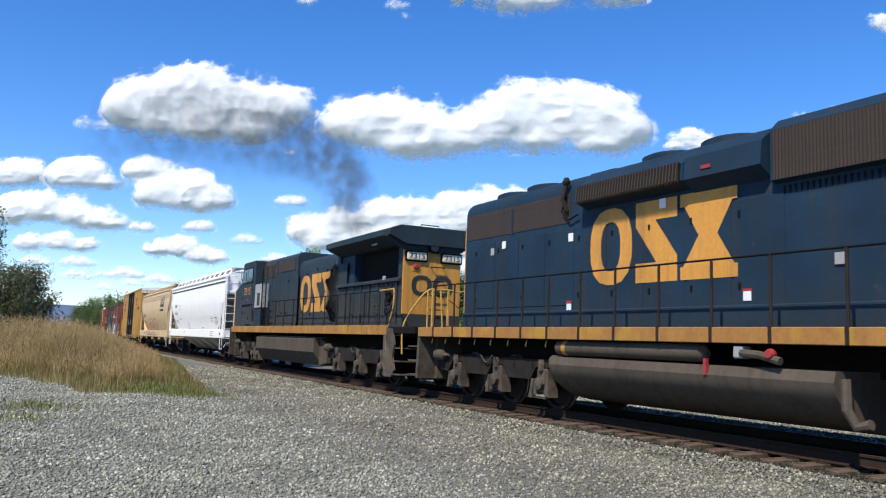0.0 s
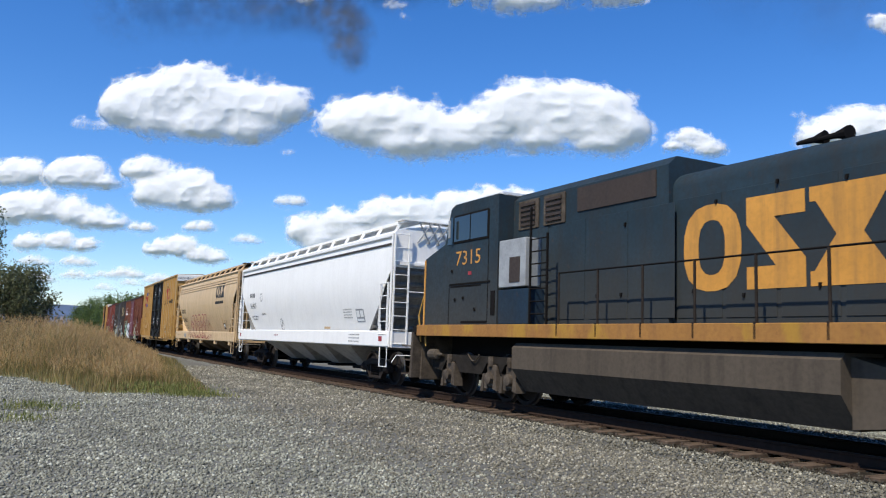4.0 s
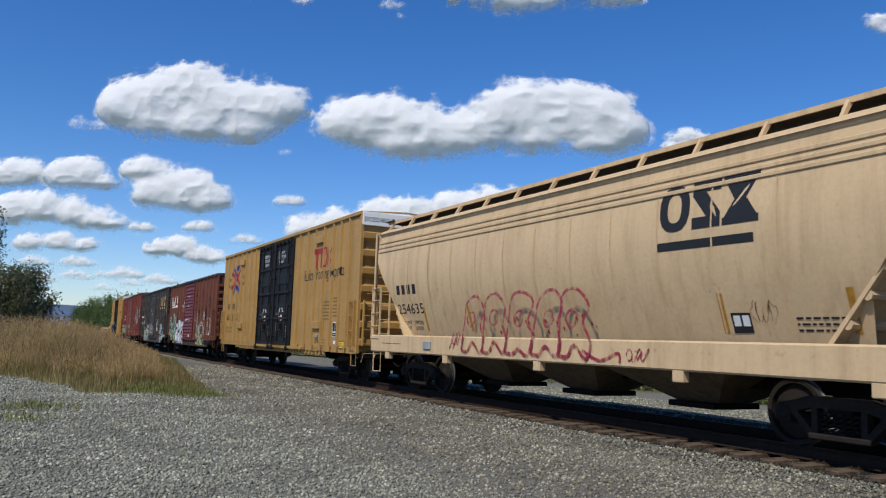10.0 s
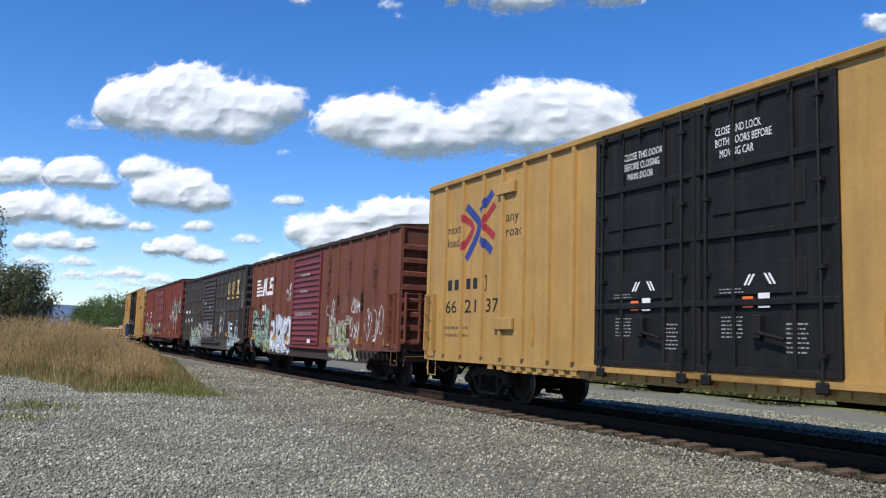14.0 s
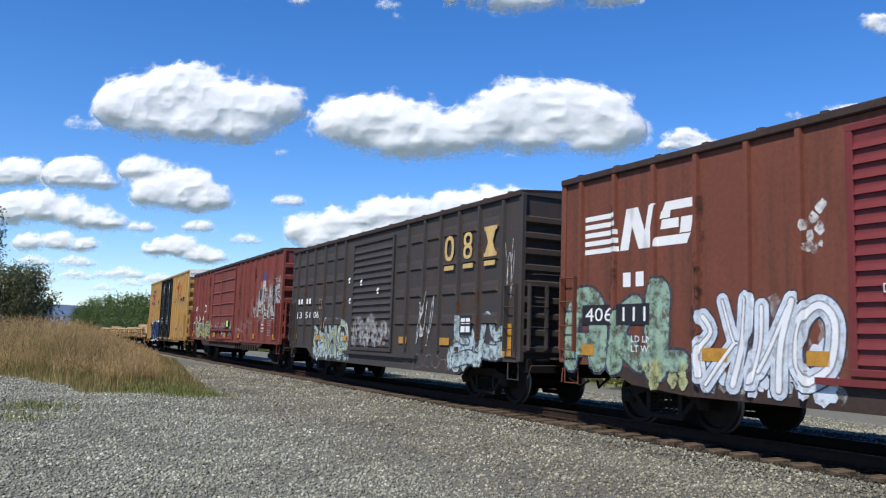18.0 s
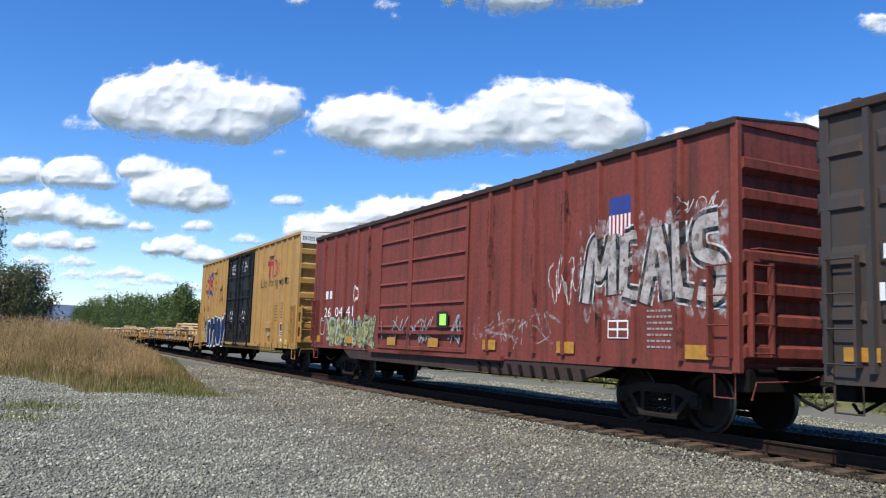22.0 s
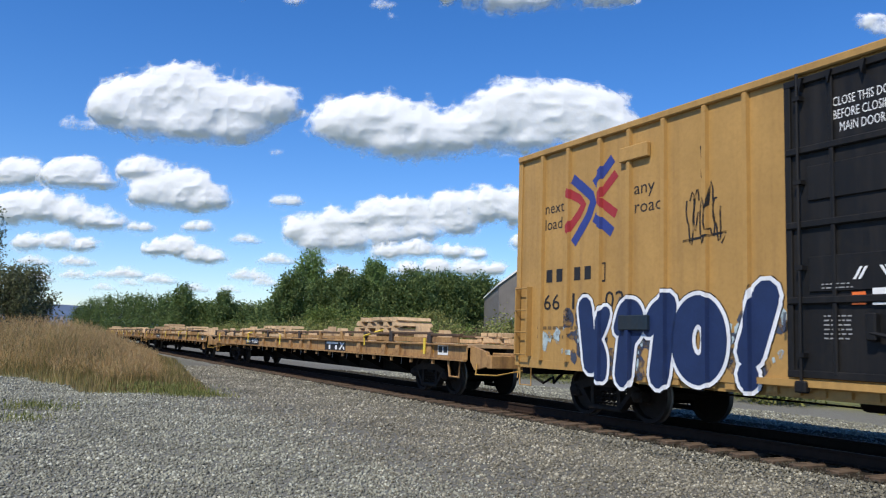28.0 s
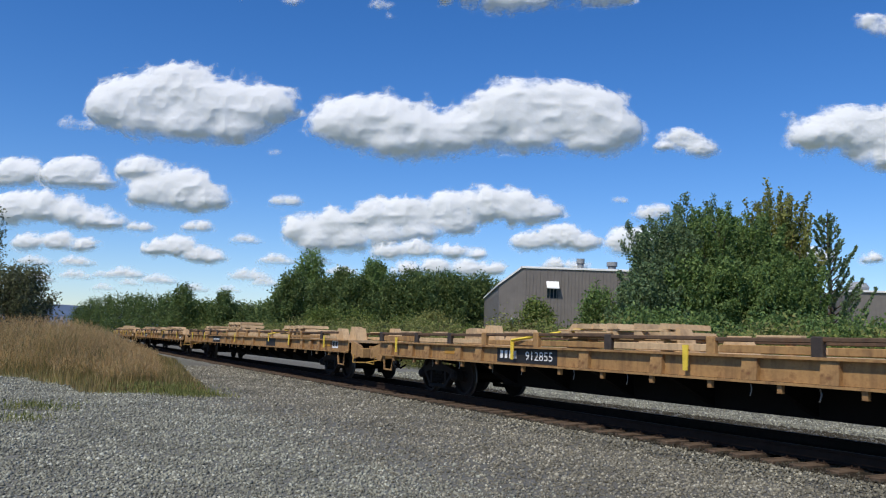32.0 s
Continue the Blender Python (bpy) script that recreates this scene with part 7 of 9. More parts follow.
    # running boards on brackets
    for sg in (-1, 1):
        y0, y1 = (-1.18, -0.62) if sg < 0 else (0.62, 1.18)
        wb = part("running_board", Build().box(-L + 0.05, L - 0.05, y0, y1, walk_z + 0.0, walk_z + 0.03), GRATE if band else mat, car, "grated roof walkway")
        lip = Build().box(-L + 0.05, L - 0.05, sg * 1.19 - 0.015, sg * 1.19 + 0.015, walk_z - 0.03, walk_z + 0.05)
        part("board_edge", lip, mat, wb)
        for x in np.linspace(-L + 0.4, L - 0.4, 13):
            part("bracket", Build().prism([(sg * 1.2, walk_z + 0.03), (sg * 1.42, eave - 0.03), (sg * 1.36, eave - 0.03), (sg * 1.12, walk_z + 0.0)], x - 0.03, x + 0.03, "x"), mat, wb)
    for s in (-1, 1):
        part("end_platform", Build().box(min(s * (L - 0.02), s * (L - 0.5)), max(s * (L - 0.02), s * (L - 0.5)), -1.3, 1.3, walk_z + 0.035, walk_z + 0.06), GRATE if band else mat, car)
        # end bulkhead arch, slope sheet, ribs and posts
        half = [(y, z) for y, z in arc]
        part("end_arch", Build().prism(half + [(W, cut_top + 0.15), (-W, cut_top + 0.15)], s * (L - 0.16), s * (L - 0.12), "x"), mat, car)
        sl = [(s * (L - 0.14), cut_top + 0.2), (s * (L - 0.14), cut_top + 0.14), (s * (cut_in - 0.8), sill1 - 0.5), (s * (cut_in - 0.86), sill1 - 0.46)]
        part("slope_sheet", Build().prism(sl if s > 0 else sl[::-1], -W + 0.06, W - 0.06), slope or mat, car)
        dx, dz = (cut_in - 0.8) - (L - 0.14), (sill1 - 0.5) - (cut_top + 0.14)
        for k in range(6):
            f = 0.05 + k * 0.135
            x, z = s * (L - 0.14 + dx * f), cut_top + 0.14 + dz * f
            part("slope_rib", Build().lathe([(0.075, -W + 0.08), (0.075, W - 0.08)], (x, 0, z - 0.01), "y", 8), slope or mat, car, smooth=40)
        part("end_sill", Build().box(min(s * (L + 0.02), s * (L - 0.35)), max(s * (L + 0.02), s * (L - 0.35)), -W, W, sill0 - 0.02, sill1 - 0.02, 0.02), mat, car)
        for z in (sill1 + 1.12, sill1 + 1.92):
            part("end_handhold", Build().tube([(s * (L + 0.03), -1.05, z), (s * (L + 0.03), 1.05, z)], 0.014, 5), mat, car)
        part("end_rail", Build().box(min(s * (L - 0.12), s * (L - 0.06)), max(s * (L - 0.12), s * (L - 0.06)), -W, W, cut_top + 0.2, cut_top + 0.32, 0.015), mat, car)
        for y in (-0.55, -0.25, 0.05):
            for lean in (-0.2, 0.2):
                part("platform_brace", Build().tube([(s * (L + 0.0), y - lean, walk_z + 0.02), (s * (L - 0.09), y + lean, eave - 0.25)], 0.022, 5), GREY_METAL, car)
        end_ladder(car, s * (L - 0.02), -1.5, -1.05, sill0 + 0.1, eave - 0.05, 9, mat, s, 0.06)
        ladder(car, s * (L - 0.35) - 0.35, s * (L - 0.35) + 0.2, -W - 0.05, sill1 - 0.1, sill1 + 1.35, 5, mat, stand=0.05)
        stirrup(car, s * (L - 0.4), -W - 0.05, sill0, mat, 0.5, 0.55)
        coupler(car, s * (L - 0.1), s)
        freight_truck(car, s * (L - 2.1))
        part("cut_lever", Build().tube([(s * (L + 0.05), -1.5, 0.7), (s * (L + 0.12), -1.4, 0.9), (s * (L + 0.12), -0.3, 0.9)], 0.015, 5), mat, car)
    brake = Build().lathe([(0.05, -0.03), (0.27, -0.02), (0.29, 0.0), (0.27, 0.02), (0.05, 0.03)], (L - 0.02, 0.45, 2.3), "x", 16)
    part("hand_brake_wheel", brake, UNDER, car)
    # discharge bays
    for i in range(bays):
        w = 2 * (cut_in - 2.3) / bays
        x0 = -(cut_in - 2.3) + i * w
        top, bot = sill0 + 0.06, 0.42
        y = W - 0.12
        vs = [(x0, -y, top), (x0 + w, -y, top), (x0 + w, y, top), (x0, y, top), (x0 + w * 0.36, -0.35, bot), (x0 + w * 0.64, -0.35, bot), (x0 + w * 0.64, 0.35, bot), (x0 + w * 0.36, 0.35, bot)]
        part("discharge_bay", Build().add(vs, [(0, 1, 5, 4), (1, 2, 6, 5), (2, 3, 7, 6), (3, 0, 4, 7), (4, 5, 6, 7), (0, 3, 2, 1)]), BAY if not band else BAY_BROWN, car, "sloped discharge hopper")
        part("outlet_gate", Build().box(x0 + w * 0.33, x0 + w * 0.67, -0.55, 0.55, bot - 0.08, bot + 0.02, 0.01), UNDER, car)
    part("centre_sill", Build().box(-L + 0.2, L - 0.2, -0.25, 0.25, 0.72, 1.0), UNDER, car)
    return car, lambda z: side_y(z) - 0.005


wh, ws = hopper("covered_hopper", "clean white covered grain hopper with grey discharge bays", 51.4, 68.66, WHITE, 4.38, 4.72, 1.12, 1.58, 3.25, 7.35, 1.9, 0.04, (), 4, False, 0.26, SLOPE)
blocks(wh, -7.1, -6.2, 2.98, 3.2, 4, ws, MARK_BLACK)
lettering(wh, "56423", -7.05, 2.52, 0.24, ws, MARK_BLACK, 0.95, "car_number")
lettering(wh, "LD LMT  217600 LB\nLT WT  68400 LB", -7.0, 2.12, 0.085, ws, MARK_BLACK, 1.0)
lettering(wh, "NEW 03-99", -5.3, 2.2, 0.09, ws, MARK_BLACK, 0.6)
flat_shape([rect(-5.35, -5.05, 2.8, 2.83), rect(-5.35, -5.05, 3.1, 3.13), rect(-5.35, -5.32, 2.83, 3.1), rect(-5.08, -5.05, 2.83, 3.1)], wh, "plate_mark", MARK_BLACK, ws)
flat_shape(ring_polys(-2.55, 1.8, 0.2, 0.24, 0.035, 20, sq=2) + ribbon([(-2.65, 1.7), (-2.45, 1.92)], 0.035), wh, "round_mark", MARK_BLACK, ws)
bars(wh, 4.55, 5.3, 1.95, 2.3, 4, 8, lift(ws, 0.003), MARK_GREY, 20)
flat_shape([rect(5.65, 6.3, 1.85, 2.25)], wh, "card_board", GREY_METAL, lift(ws, 0.003))
flat_shape([rect(5.7, 5.93, 2.0, 2.2), rect(6.0, 6.24, 2.0, 2.2), rect(5.7, 6.24, 1.88, 1.95)], wh, "card", MARK_WHITE, lift(ws, 0.007))
flat_shape([rect(3.3, 3.9, 1.62, 1.7)], wh, "brown_label", TAN, -1.615)
bars(wh, -2.7, -2.1, 1.32, 1.42, 2, 3, -1.615, MARK_RED, 21)
bars(wh, 5.6, 6.5, 1.2, 1.5, 3, 9, -1.615, MARK_GREY, 22)
flat_shape([rect(7.95, 8.2, 1.28, 1.42)], wh, "red_label", MARK_RED, -1.615)
flat_shape([rect(-8.3, -8.08, 1.28, 1.42)], wh, "red_label", MARK_RED, -1.615)

ta, ts = hopper("covered_hopper", "rust-stained tan covered hopper with crimson spray paint", 33.65, 50.52, TAN, 4.46, 4.76, 0.98, 1.46, 3.6, 7.0, 2.0, 0.06, (-6.2, -5.0, -3.8, -2.6, -1.4, -0.2, 1.0, 2.2, 3.4, 4.6, 5.8), 3, True, 0.34)
emblem(ta, 3.48, 5.5, 3.22, 3.98, ts, MARK_BLACK)
flat_shape([rect(3.42, 5.4, 2.92, 3.06)], ta, "emblem_bar", MARK_BLACK, ts)
blocks(ta, -7.0, -5.7, 2.55, 2.85, 4, ts, MARK_BLACK)
lettering(ta, "254635", -7.0, 2.05, 0.28, ts, MARK_BLACK, 1.55, "car_number")
lettering(ta, "LD LMT   199700\nLT WT     63300", -6.95, 1.76, 0.11, ts, MARK_BLACK, 1.3)
bars(ta, -7.6, -6.4, 1.2, 1.26, 1, 14, -1.615, MARK_FAINT, 24)
part("outlet_plate", Build().box(-5.0, -4.6, -1.65, -1.61, 1.12, 1.32, 0.01), GREY_METAL, ta, "small steel placard holder")
for kx in (-7.3, -3.9, 0.0, 3.9, 7.3):
    part("jacking_pad", Build().box(kx - 0.12, kx + 0.12, -1.6, -1.45, 0.8, 1.0, 0.015), TAN, ta)
outlined(ta, -3.0, 1.75, 1.12, 2.4, 5, 0.07, lambda z: min(ts(z), -1.624) - 0.012, TAG_CRIMSON, 83)
strokes(ta, -3.6, -3.1, 1.2, 1.55, 3, 0.03, -1.625, TAG_CRIMSON, 81)
flat_shape(ribbon(flow([(1.5, 1.25), (2.0, 1.08), (2.5, 1.22), (2.55, 1.05)]), 0.06), ta, "paint_scrawl", TAG_CRIMSON, -1.625)
strokes(ta, 2.7, 3.25, 1.1, 1.3, 4, 0.025, -1.625, TAG_CRIMSON, 84)
strokes(ta, 5.15, 5.6, 1.75, 2.05, 4, 0.02, lift(ts, 0.004), TAG_RUST, 85)
bars(ta, 5.9, 6.7, 1.6, 1.85, 3, 6, lift(ts, 0.003), MARK_BLACK, 25)
splatter(ta, -2.4, 1.6, 1.5, 1.9, 16, lift(ts, 0.004), MARK_RED, 82, 0.02, 0.05)
flat_shape([rect(4.75, 5.12, 1.6, 1.9)], ta, "card_board", MARK_BLACK, lift(ts, 0.006))
flat_shape([rect(4.79, 4.92, 1.7, 1.86), rect(4.96, 5.09, 1.7, 1.86)], ta, "card", MARK_WHITE, lift(ts, 0.01))
for x in (-5.5, -3.2, 4.55, 6.75):
    flat_shape([rect(x, x + 0.11, 1.6, 2.2)], ta, "reflector", AMBER, lift(ts, 0.003))


# ---- locomotives
def loco_truck(parent, xs):
    xc = sum(xs) / len(xs)
    x0, x1 = min(xs) - 0.95, max(xs) + 0.95
    truck = part("truck", Build().box(x0 + 0.3, x1 - 0.3, -0.55, 0.55, 0.45, 0.9, 0.05), UNDER, parent, "six-wheel locomotive truck")
    fr = [(x0, 0.95), (x0 + 0.2, 1.02), (x1 - 0.2, 1.02), (x1, 0.95), (x1, 0.66)]
    for x in sorted(xs, reverse=True):
        fr += [(x + 0.45, 0.6), (x + 0.24, 0.86), (x - 0.24, 0.86), (x - 0.45, 0.6)]
    fr += [(x0, 0.66)]
    for y in (-1.12, 1.12):
        part("side_frame", Build().prism(fr[::-1], y - 0.08, y + 0.08), LOCOFRAME, truck)
        sy = -1 if y < 0 else 1
        for x in xs:
            j = Build().box(x - 0.19, x + 0.19, y - 0.1, y + 0.1, 0.33, 0.84, 0.03)
            j.lathe([(0.13, 0.0), (0.13, 0.1), (0.06, 0.13)] if sy > 0 else [(0.06, -0.13), (0.13, -0.1), (0.13, 0.0)], (x, y + 0.1 * sy, 0.53), "y", 12)
            j.prism([(x - 0.26, 0.3), (x - 0.1, 0.3), (x - 0.16, 0.62), (x - 0.24, 0.62)], y - 0.12, y + 0.12)
            j.prism([(x + 0.1, 0.3), (x + 0.28, 0.26), (x + 0.24, 0.62), (x + 0.16, 0.62)], y - 0.12, y + 0.12)
            part("journal_box", j, LOCODIRT, truck, smooth=30)
        for x in (x0 + 0.25, x1 - 0.25):
            part("brake_cylinder", Build().lathe([(0.06, -0.24), (0.13, -0.2), (0.13, 0.16), (0.05, 0.2), (0.03, 0.42)], (x, y + 0.16 * sy, 1.0), "x", 12), TANK, truck)
        for x in xs:
            part("brake_hanger", Build().prism([(x - 0.42, 0.62), (x - 0.34, 0.62), (x - 0.4, 0.22), (x - 0.52, 0.22)], y + 0.02 * sy - 0.05, y + 0.02 * sy + 0.05), LOCODIRT, truck)
            part("spring_cap", Build().lathe([(0.07, -0.12), (0.085, 0.0), (0.07, 0.1)], (x, y + 0.1 * sy, 0.92), "z", 8), LOCODIRT, truck)
        ch = [(xc - 0.6 + i * 0.05, y + 0.14 * sy, 1.05 - 0.16 * math.sin(math.pi * i / 10)) for i in range(11)]
        part("safety_chain", Build().tube(ch, 0.018, 5), LOCODIRT, truck)
    for x in xs:
        m = pose(x, 0, 0.53)
        w = part("wheelset", WHEELS[0.53], None, truck, at=m)
        wheelsets.append((w, m, 0.53))


def handrail(parent, xs, y, z0, z1, mat, rail_mat):
    for x in xs:
        part("stanchion", Build().tube([(x, y, z0 - 0.2), (x, y, z1)], 0.024, 6).box(x - 0.028, x + 0.028, y - 0.05, y + 0.03, z0 - 0.24, z0 + 0.02, 0.006), mat, parent)
    part("handrail", Build().tube([(min(xs), y, z1), (max(xs), y, z1)], 0.018, 6), rail_mat, parent)


def hood_section(x0, x1, hw, z0, zs, zt):
    """A long hood with rounded shoulders."""
    prof = [(-hw, z0), (-hw, zs)]
    for k in range(1, 6):
        a = math.pi / 2 * k / 5
        prof.append((-hw + (hw * 0.42) * (1 - math.cos(a)), zs + (zt - zs) * math.sin(a)))
    prof += [(-y, z) for y, z in prof[::-1]]
    return Build().prism(prof, x0, x1, "x")


def stairs(parent, x, sgn, mat):
    """Corner steps with side plates; sgn is the end's direction."""
    for sg in (-1, 1):
        b = Build()
        plate = [(x, 1.55), (x + sgn * 0.62, 1.55), (x + sgn * 0.75, 0.42), (x + sgn * 0.12, 0.36)]
        b.prism(plate if sgn > 0 else plate[::-1], sg * 0.88 - 0.015, sg * 0.88 + 0.015)
        plate2 = [(x - sgn * 0.02, 1.55), (x + sgn * 0.1, 1.55), (x + sgn * 0.18, 0.36), (x + sgn * 0.05, 0.36)]
        b.prism(plate2 if sgn > 0 else plate2[::-1], min(sg * 0.9, sg * 1.5), max(sg * 0.9, sg * 1.5))
        st = part("stairs", b, mat, parent, "dusty steel corner steps")
        for k in range(3):
            z = 0.42 + 0.37 * k
            part("step", Build().box(min(x + sgn * 0.1, x + sgn * 0.7), max(x + sgn * 0.1, x + sgn * 0.7), min(sg * 0.9, sg * 1.48), max(sg * 0.9, sg * 1.48), z, z + 0.035), mat, st)


def lead_loco():
    car = car_thing("locomotive", "dark blue diesel locomotive with gold emblem and sill stripe", "locomotive", 101.9, "locomotives")
    x0, x1 = -10.75, 10.2
    part("frame", Build().box(x0, x1, -1.5, 1.5, 1.48, 1.66, 0.02), UNDER, car)
    for sg in (-1, 1):
        part("sill_stripe", Build().box(x0, x1, min(sg * 1.49, sg * 1.53), max(sg * 1.49, sg * 1.53), 1.44, 1.68, 0.01), SILL_GOLD, car, "worn gold stripe along the frame")
    hood = part("long_hood", hood_section(-9.4, 5.6, 0.92, 1.66, 4.5, 4.86), NAVY, car, smooth=35)
    part("short_hood", hood_section(7.9, 9.6, 0.92, 1.66, 2.9, 3.1), NAVY, car, smooth=35)
    cab = part("cab", Build().prism([(-1.5, 1.66), (1.5, 1.66), (1.5, 4.2), (1.2, 4.6), (-1.2, 4.6), (-1.5, 4.2)], 5.6, 7.9, "x"), NAVY, car)
    for sg in (-1, 1):
        part("cab_window", Build().box(6.0, 7.4, min(sg * 1.5, sg * 1.52), max(sg * 1.5, sg * 1.52), 3.1, 3.9), GLASS, cab)
    H = -0.92
    for sg in (-1, 1):
        yy = sg * 0.92
        part("radiator_grille", Build().box(-9.3, -5.1, min(yy, yy + sg * 0.012), max(yy, yy + sg * 0.012), 3.86, 4.48), GRATE, car, "rusty brown radiator mesh")
    for i in range(1, 2):
        part("grille_post", Build().box(-7.3, -7.24, H - 0.03, H, 3.8, 4.42), NAVY, car)
    slat = Build().box(-2.1, 2.1, -0.004, 0, -0.004, 0.004).mesh("grille_slat", GRATE)
    for i in range(12):
        part("grille_slat", slat, None, car, at=pose(-7.2, H - 0.012, 3.9 + i * 0.048))
    # flared air intake with fins
    fl = [(-0.9, 4.04), (-1.22, 4.16), (-1.2, 4.46), (-0.9, 4.7)]
    part("intake_box", Build().prism(fl, -4.55, -1.65, "x"), NAVY, car)
    for i in range(36):
        x = -4.48 + i * 0.078
        part("intake_fin", Build().prism([(-1.2, 4.12), (-1.28, 4.16), (-1.25, 4.48), (-1.18, 4.5)], x - 0.014, x + 0.014, "x"), GRATE, car) if i == 0 else part("intake_fin", bpy.data.objects["intake_fin"].data, None, car, at=pose(i * 0.078, 0, 0))
    part("intake_back", Build().box(-4.5, -1.7, -1.225, -1.2, 4.16, 4.46), UNDER, car)
    part("brake_blister", Build().prism([(-0.9, 3.94), (-1.2, 4.16), (-1.16, 4.54), (-0.88, 4.76)], -1.65, -0.06, "x"), NAVY, car)
    part("red_notice", Build().box(-1.25, -1.05, -1.208, -1.19, 4.28, 4.34), MARK_RED, car)
    # big flared side radiators
    part("radiator_wing", Build().prism([(-0.9, 3.86), (-1.05, 3.9), (-1.05, 4.68), (-0.86, 4.86), (0.86, 4.86), (1.05, 4.68), (1.05, 3.9), (0.9, 3.86)], 0.0, 5.2, "x"), NAVY, car)
    part("radiator_mesh", Build().box(0.06, 3.6, -1.062, -1.05, 3.9, 4.66), GRATE, car, "rusty brown radiator mesh")
    fin = Build().box(-0.008, 0.008, -0.02, 0.0, 3.9, 4.66).mesh("radiator_fin", GRATE)
    for i in range(60):
        part("radiator_fin", fin, None, car, at=pose(0.1 + i * 0.059, -1.06, 0))
    # Dark teeth modelled on the hood as the radiator's jagged cast shadow.
    tooth = Build().prism([(-0.02, 0.0), (0.025, 0.0), (0.005, -0.13)], -0.012, 0.0).mesh("shadow_tooth", UNDER)
    for i in range(34):
        part("shadow_tooth", tooth, None, car, at=pose(0.15 + i * 0.1, -0.925, 3.82))
    # roof fittings
    for x in (-8.2, -6.9, -3.0, -1.5):
        part("roof_fan", Build().lathe([(0.62, 0.0), (0.66, 0.04), (0.66, 0.16), (0.58, 0.2), (0.2, 0.2), (0.15, 0.24)], (x, 0.0, 4.78), "z", 20), NAVY, car, "round roof fan housing", smooth=40)
    part("roof_hatch", Build().box(-5.0, -4.2, -0.5, 0.5, 4.78, 4.92, 0.02), NAVY, car)
    part("beacon_post", Build().tube([(-5.15, -0.98, 4.1), (-5.2, -1.05, 4.35), (-5.15, -1.0, 4.68)], 0.045, 7).lathe([(0.07, 0), (0.09, 0.05), (0.05, 0.14)], (-5.15, -1.0, 4.66), "z", 10), TRUCKDIRT, car)
    part("conduit", Build().tube([(-5.2, -0.97, 4.4), (-5.3, -1.0, 4.1), (-5.05, -1.0, 3.9), (-4.75, -1.0, 3.98)], 0.02, 5), UNDER, car)
    part("grab_iron", Build().tube([(-8.9, -0.3, 4.82), (-8.9, -0.3, 4.95), (-8.5, -0.3, 4.95), (-8.5, -0.3, 4.82)], 0.015, 5), NAVY, car)
    # doors along the hood
    for i in range(9):
        x = -9.0 + i * 1.02
        part("hood_door", Build().box(x + 0.03, x + 0.98, H - 0.014, H, 2.15 if i < 4 else 2.0, 3.72, 0.006), NAVY, car)
        for z in (2.3, 3.45):
            part("door_latch", Build().box(x + 0.12, x + 0.16, H - 0.035, H - 0.01, z, z + 0.1), UNDER, car)
    part("hood_step", Build().box(-9.4, 5.6, -0.98, 0.98, 1.66, 2.05, 0.02), NAVY, car)
    part("door_panel", Build().box(2.1, 3.1, H - 0.02, H, 2.05, 3.5, 0.01), NAVY, car)
    part("vent_slot", Build().box(2.15, 3.0, -1.0, -0.97, 2.0, 2.2), UNDER, car)
    emblem(car, -4.39, -0.73, 2.5, 3.98, H - 0.02, GOLD)
    for x, z, m in ((-8.1, 3.5, GREY_METAL), (-7.6, 3.62, MARK_WHITE), (-5.05, 3.55, MARK_WHITE), (-5.08, 2.12, MARK_WHITE), (-0.55, 2.2, MARK_WHITE), (1.05, 2.66, MARK_GREY), (-2.4, 3.9, MARK_WHITE), (2.35, 3.45, MARK_WHITE)):
        part("label_plate", Build().box(x - 0.075, x + 0.075, H - 0.028, H - 0.016, z - 0.09, z + 0.08), m, car)
    for x in (-5.08, -0.55):
        part("warning_band", Build().box(x - 0.09, x + 0.09, H - 0.031, H - 0.018, 2.26 if x > -2 else 2.18, 2.3 if x > -2 else 2.24), MARK_RED, car)
    handrail(car, [-9.9, -8.9, -7.95, -6.95, -5.95, -4.22 - 0.8, -4.0, -3.0, -1.9, -0.75, 0.35, 1.55, 2.8], -1.5, 1.68, 2.72, TRUCKDIRT, UNDER)
    handrail(car, [-9.9, -6.0, -2.0, 2.0], 1.5, 1.68, 2.72, TRUCKDIRT, UNDER)
    part("hood_edge_stripe", Build().box(-9.43, -9.4, -0.93, -0.86, 1.9, 4.2), GOLD, car)
    for y in (-1.35, -0.55, 0.5, 1.3):
        part("end_rail", Build().tube([(-10.6, y, 1.6), (-10.6, y, 2.65), (-10.55, y + 0.35, 2.7), (-10.5, y + 0.4, 1.7)], 0.024, 6), SAFETY, car, "yellow end handrail")
    # tanks and plumbing
    tank = []
    for k in range(29):
        a = math.pi * (0.02 + 0.96 * k / 28)
        tank.append((-math.cos(a) * 1.48, 1.0 - math.sin(a) * 0.78))
    part("fuel_tank", Build().prism([(-1.42, 1.1)] + tank + [(1.42, 1.1)], -5.0, 1.3, "x"), TANK, car, "long dusty grey fuel tank", smooth=30)
    part("air_reservoir", Build().lathe([(0.05, -1.98), (0.15, -1.9), (0.15, 1.85), (0.05, 1.95)], (-2.95, -1.3, 1.28), "x", 14), TANK, car, smooth=30)
    part("reservoir_band", Build().lathe([(0.153, -0.06), (0.153, 0.06)], (-4.6, -1.3, 1.28), "x", 14), AMBER, car)
    part("filler_box", Build().box(-0.35, -0.17, -1.5, -1.3, 1.22, 1.4, 0.02), GREY_METAL, car)
    part("filler_pipe", Build().tube([(-0.2, -1.48, 1.3), (0.15, -1.5, 1.28), (0.5, -1.5, 1.2)], 0.06, 8), TANK, car)
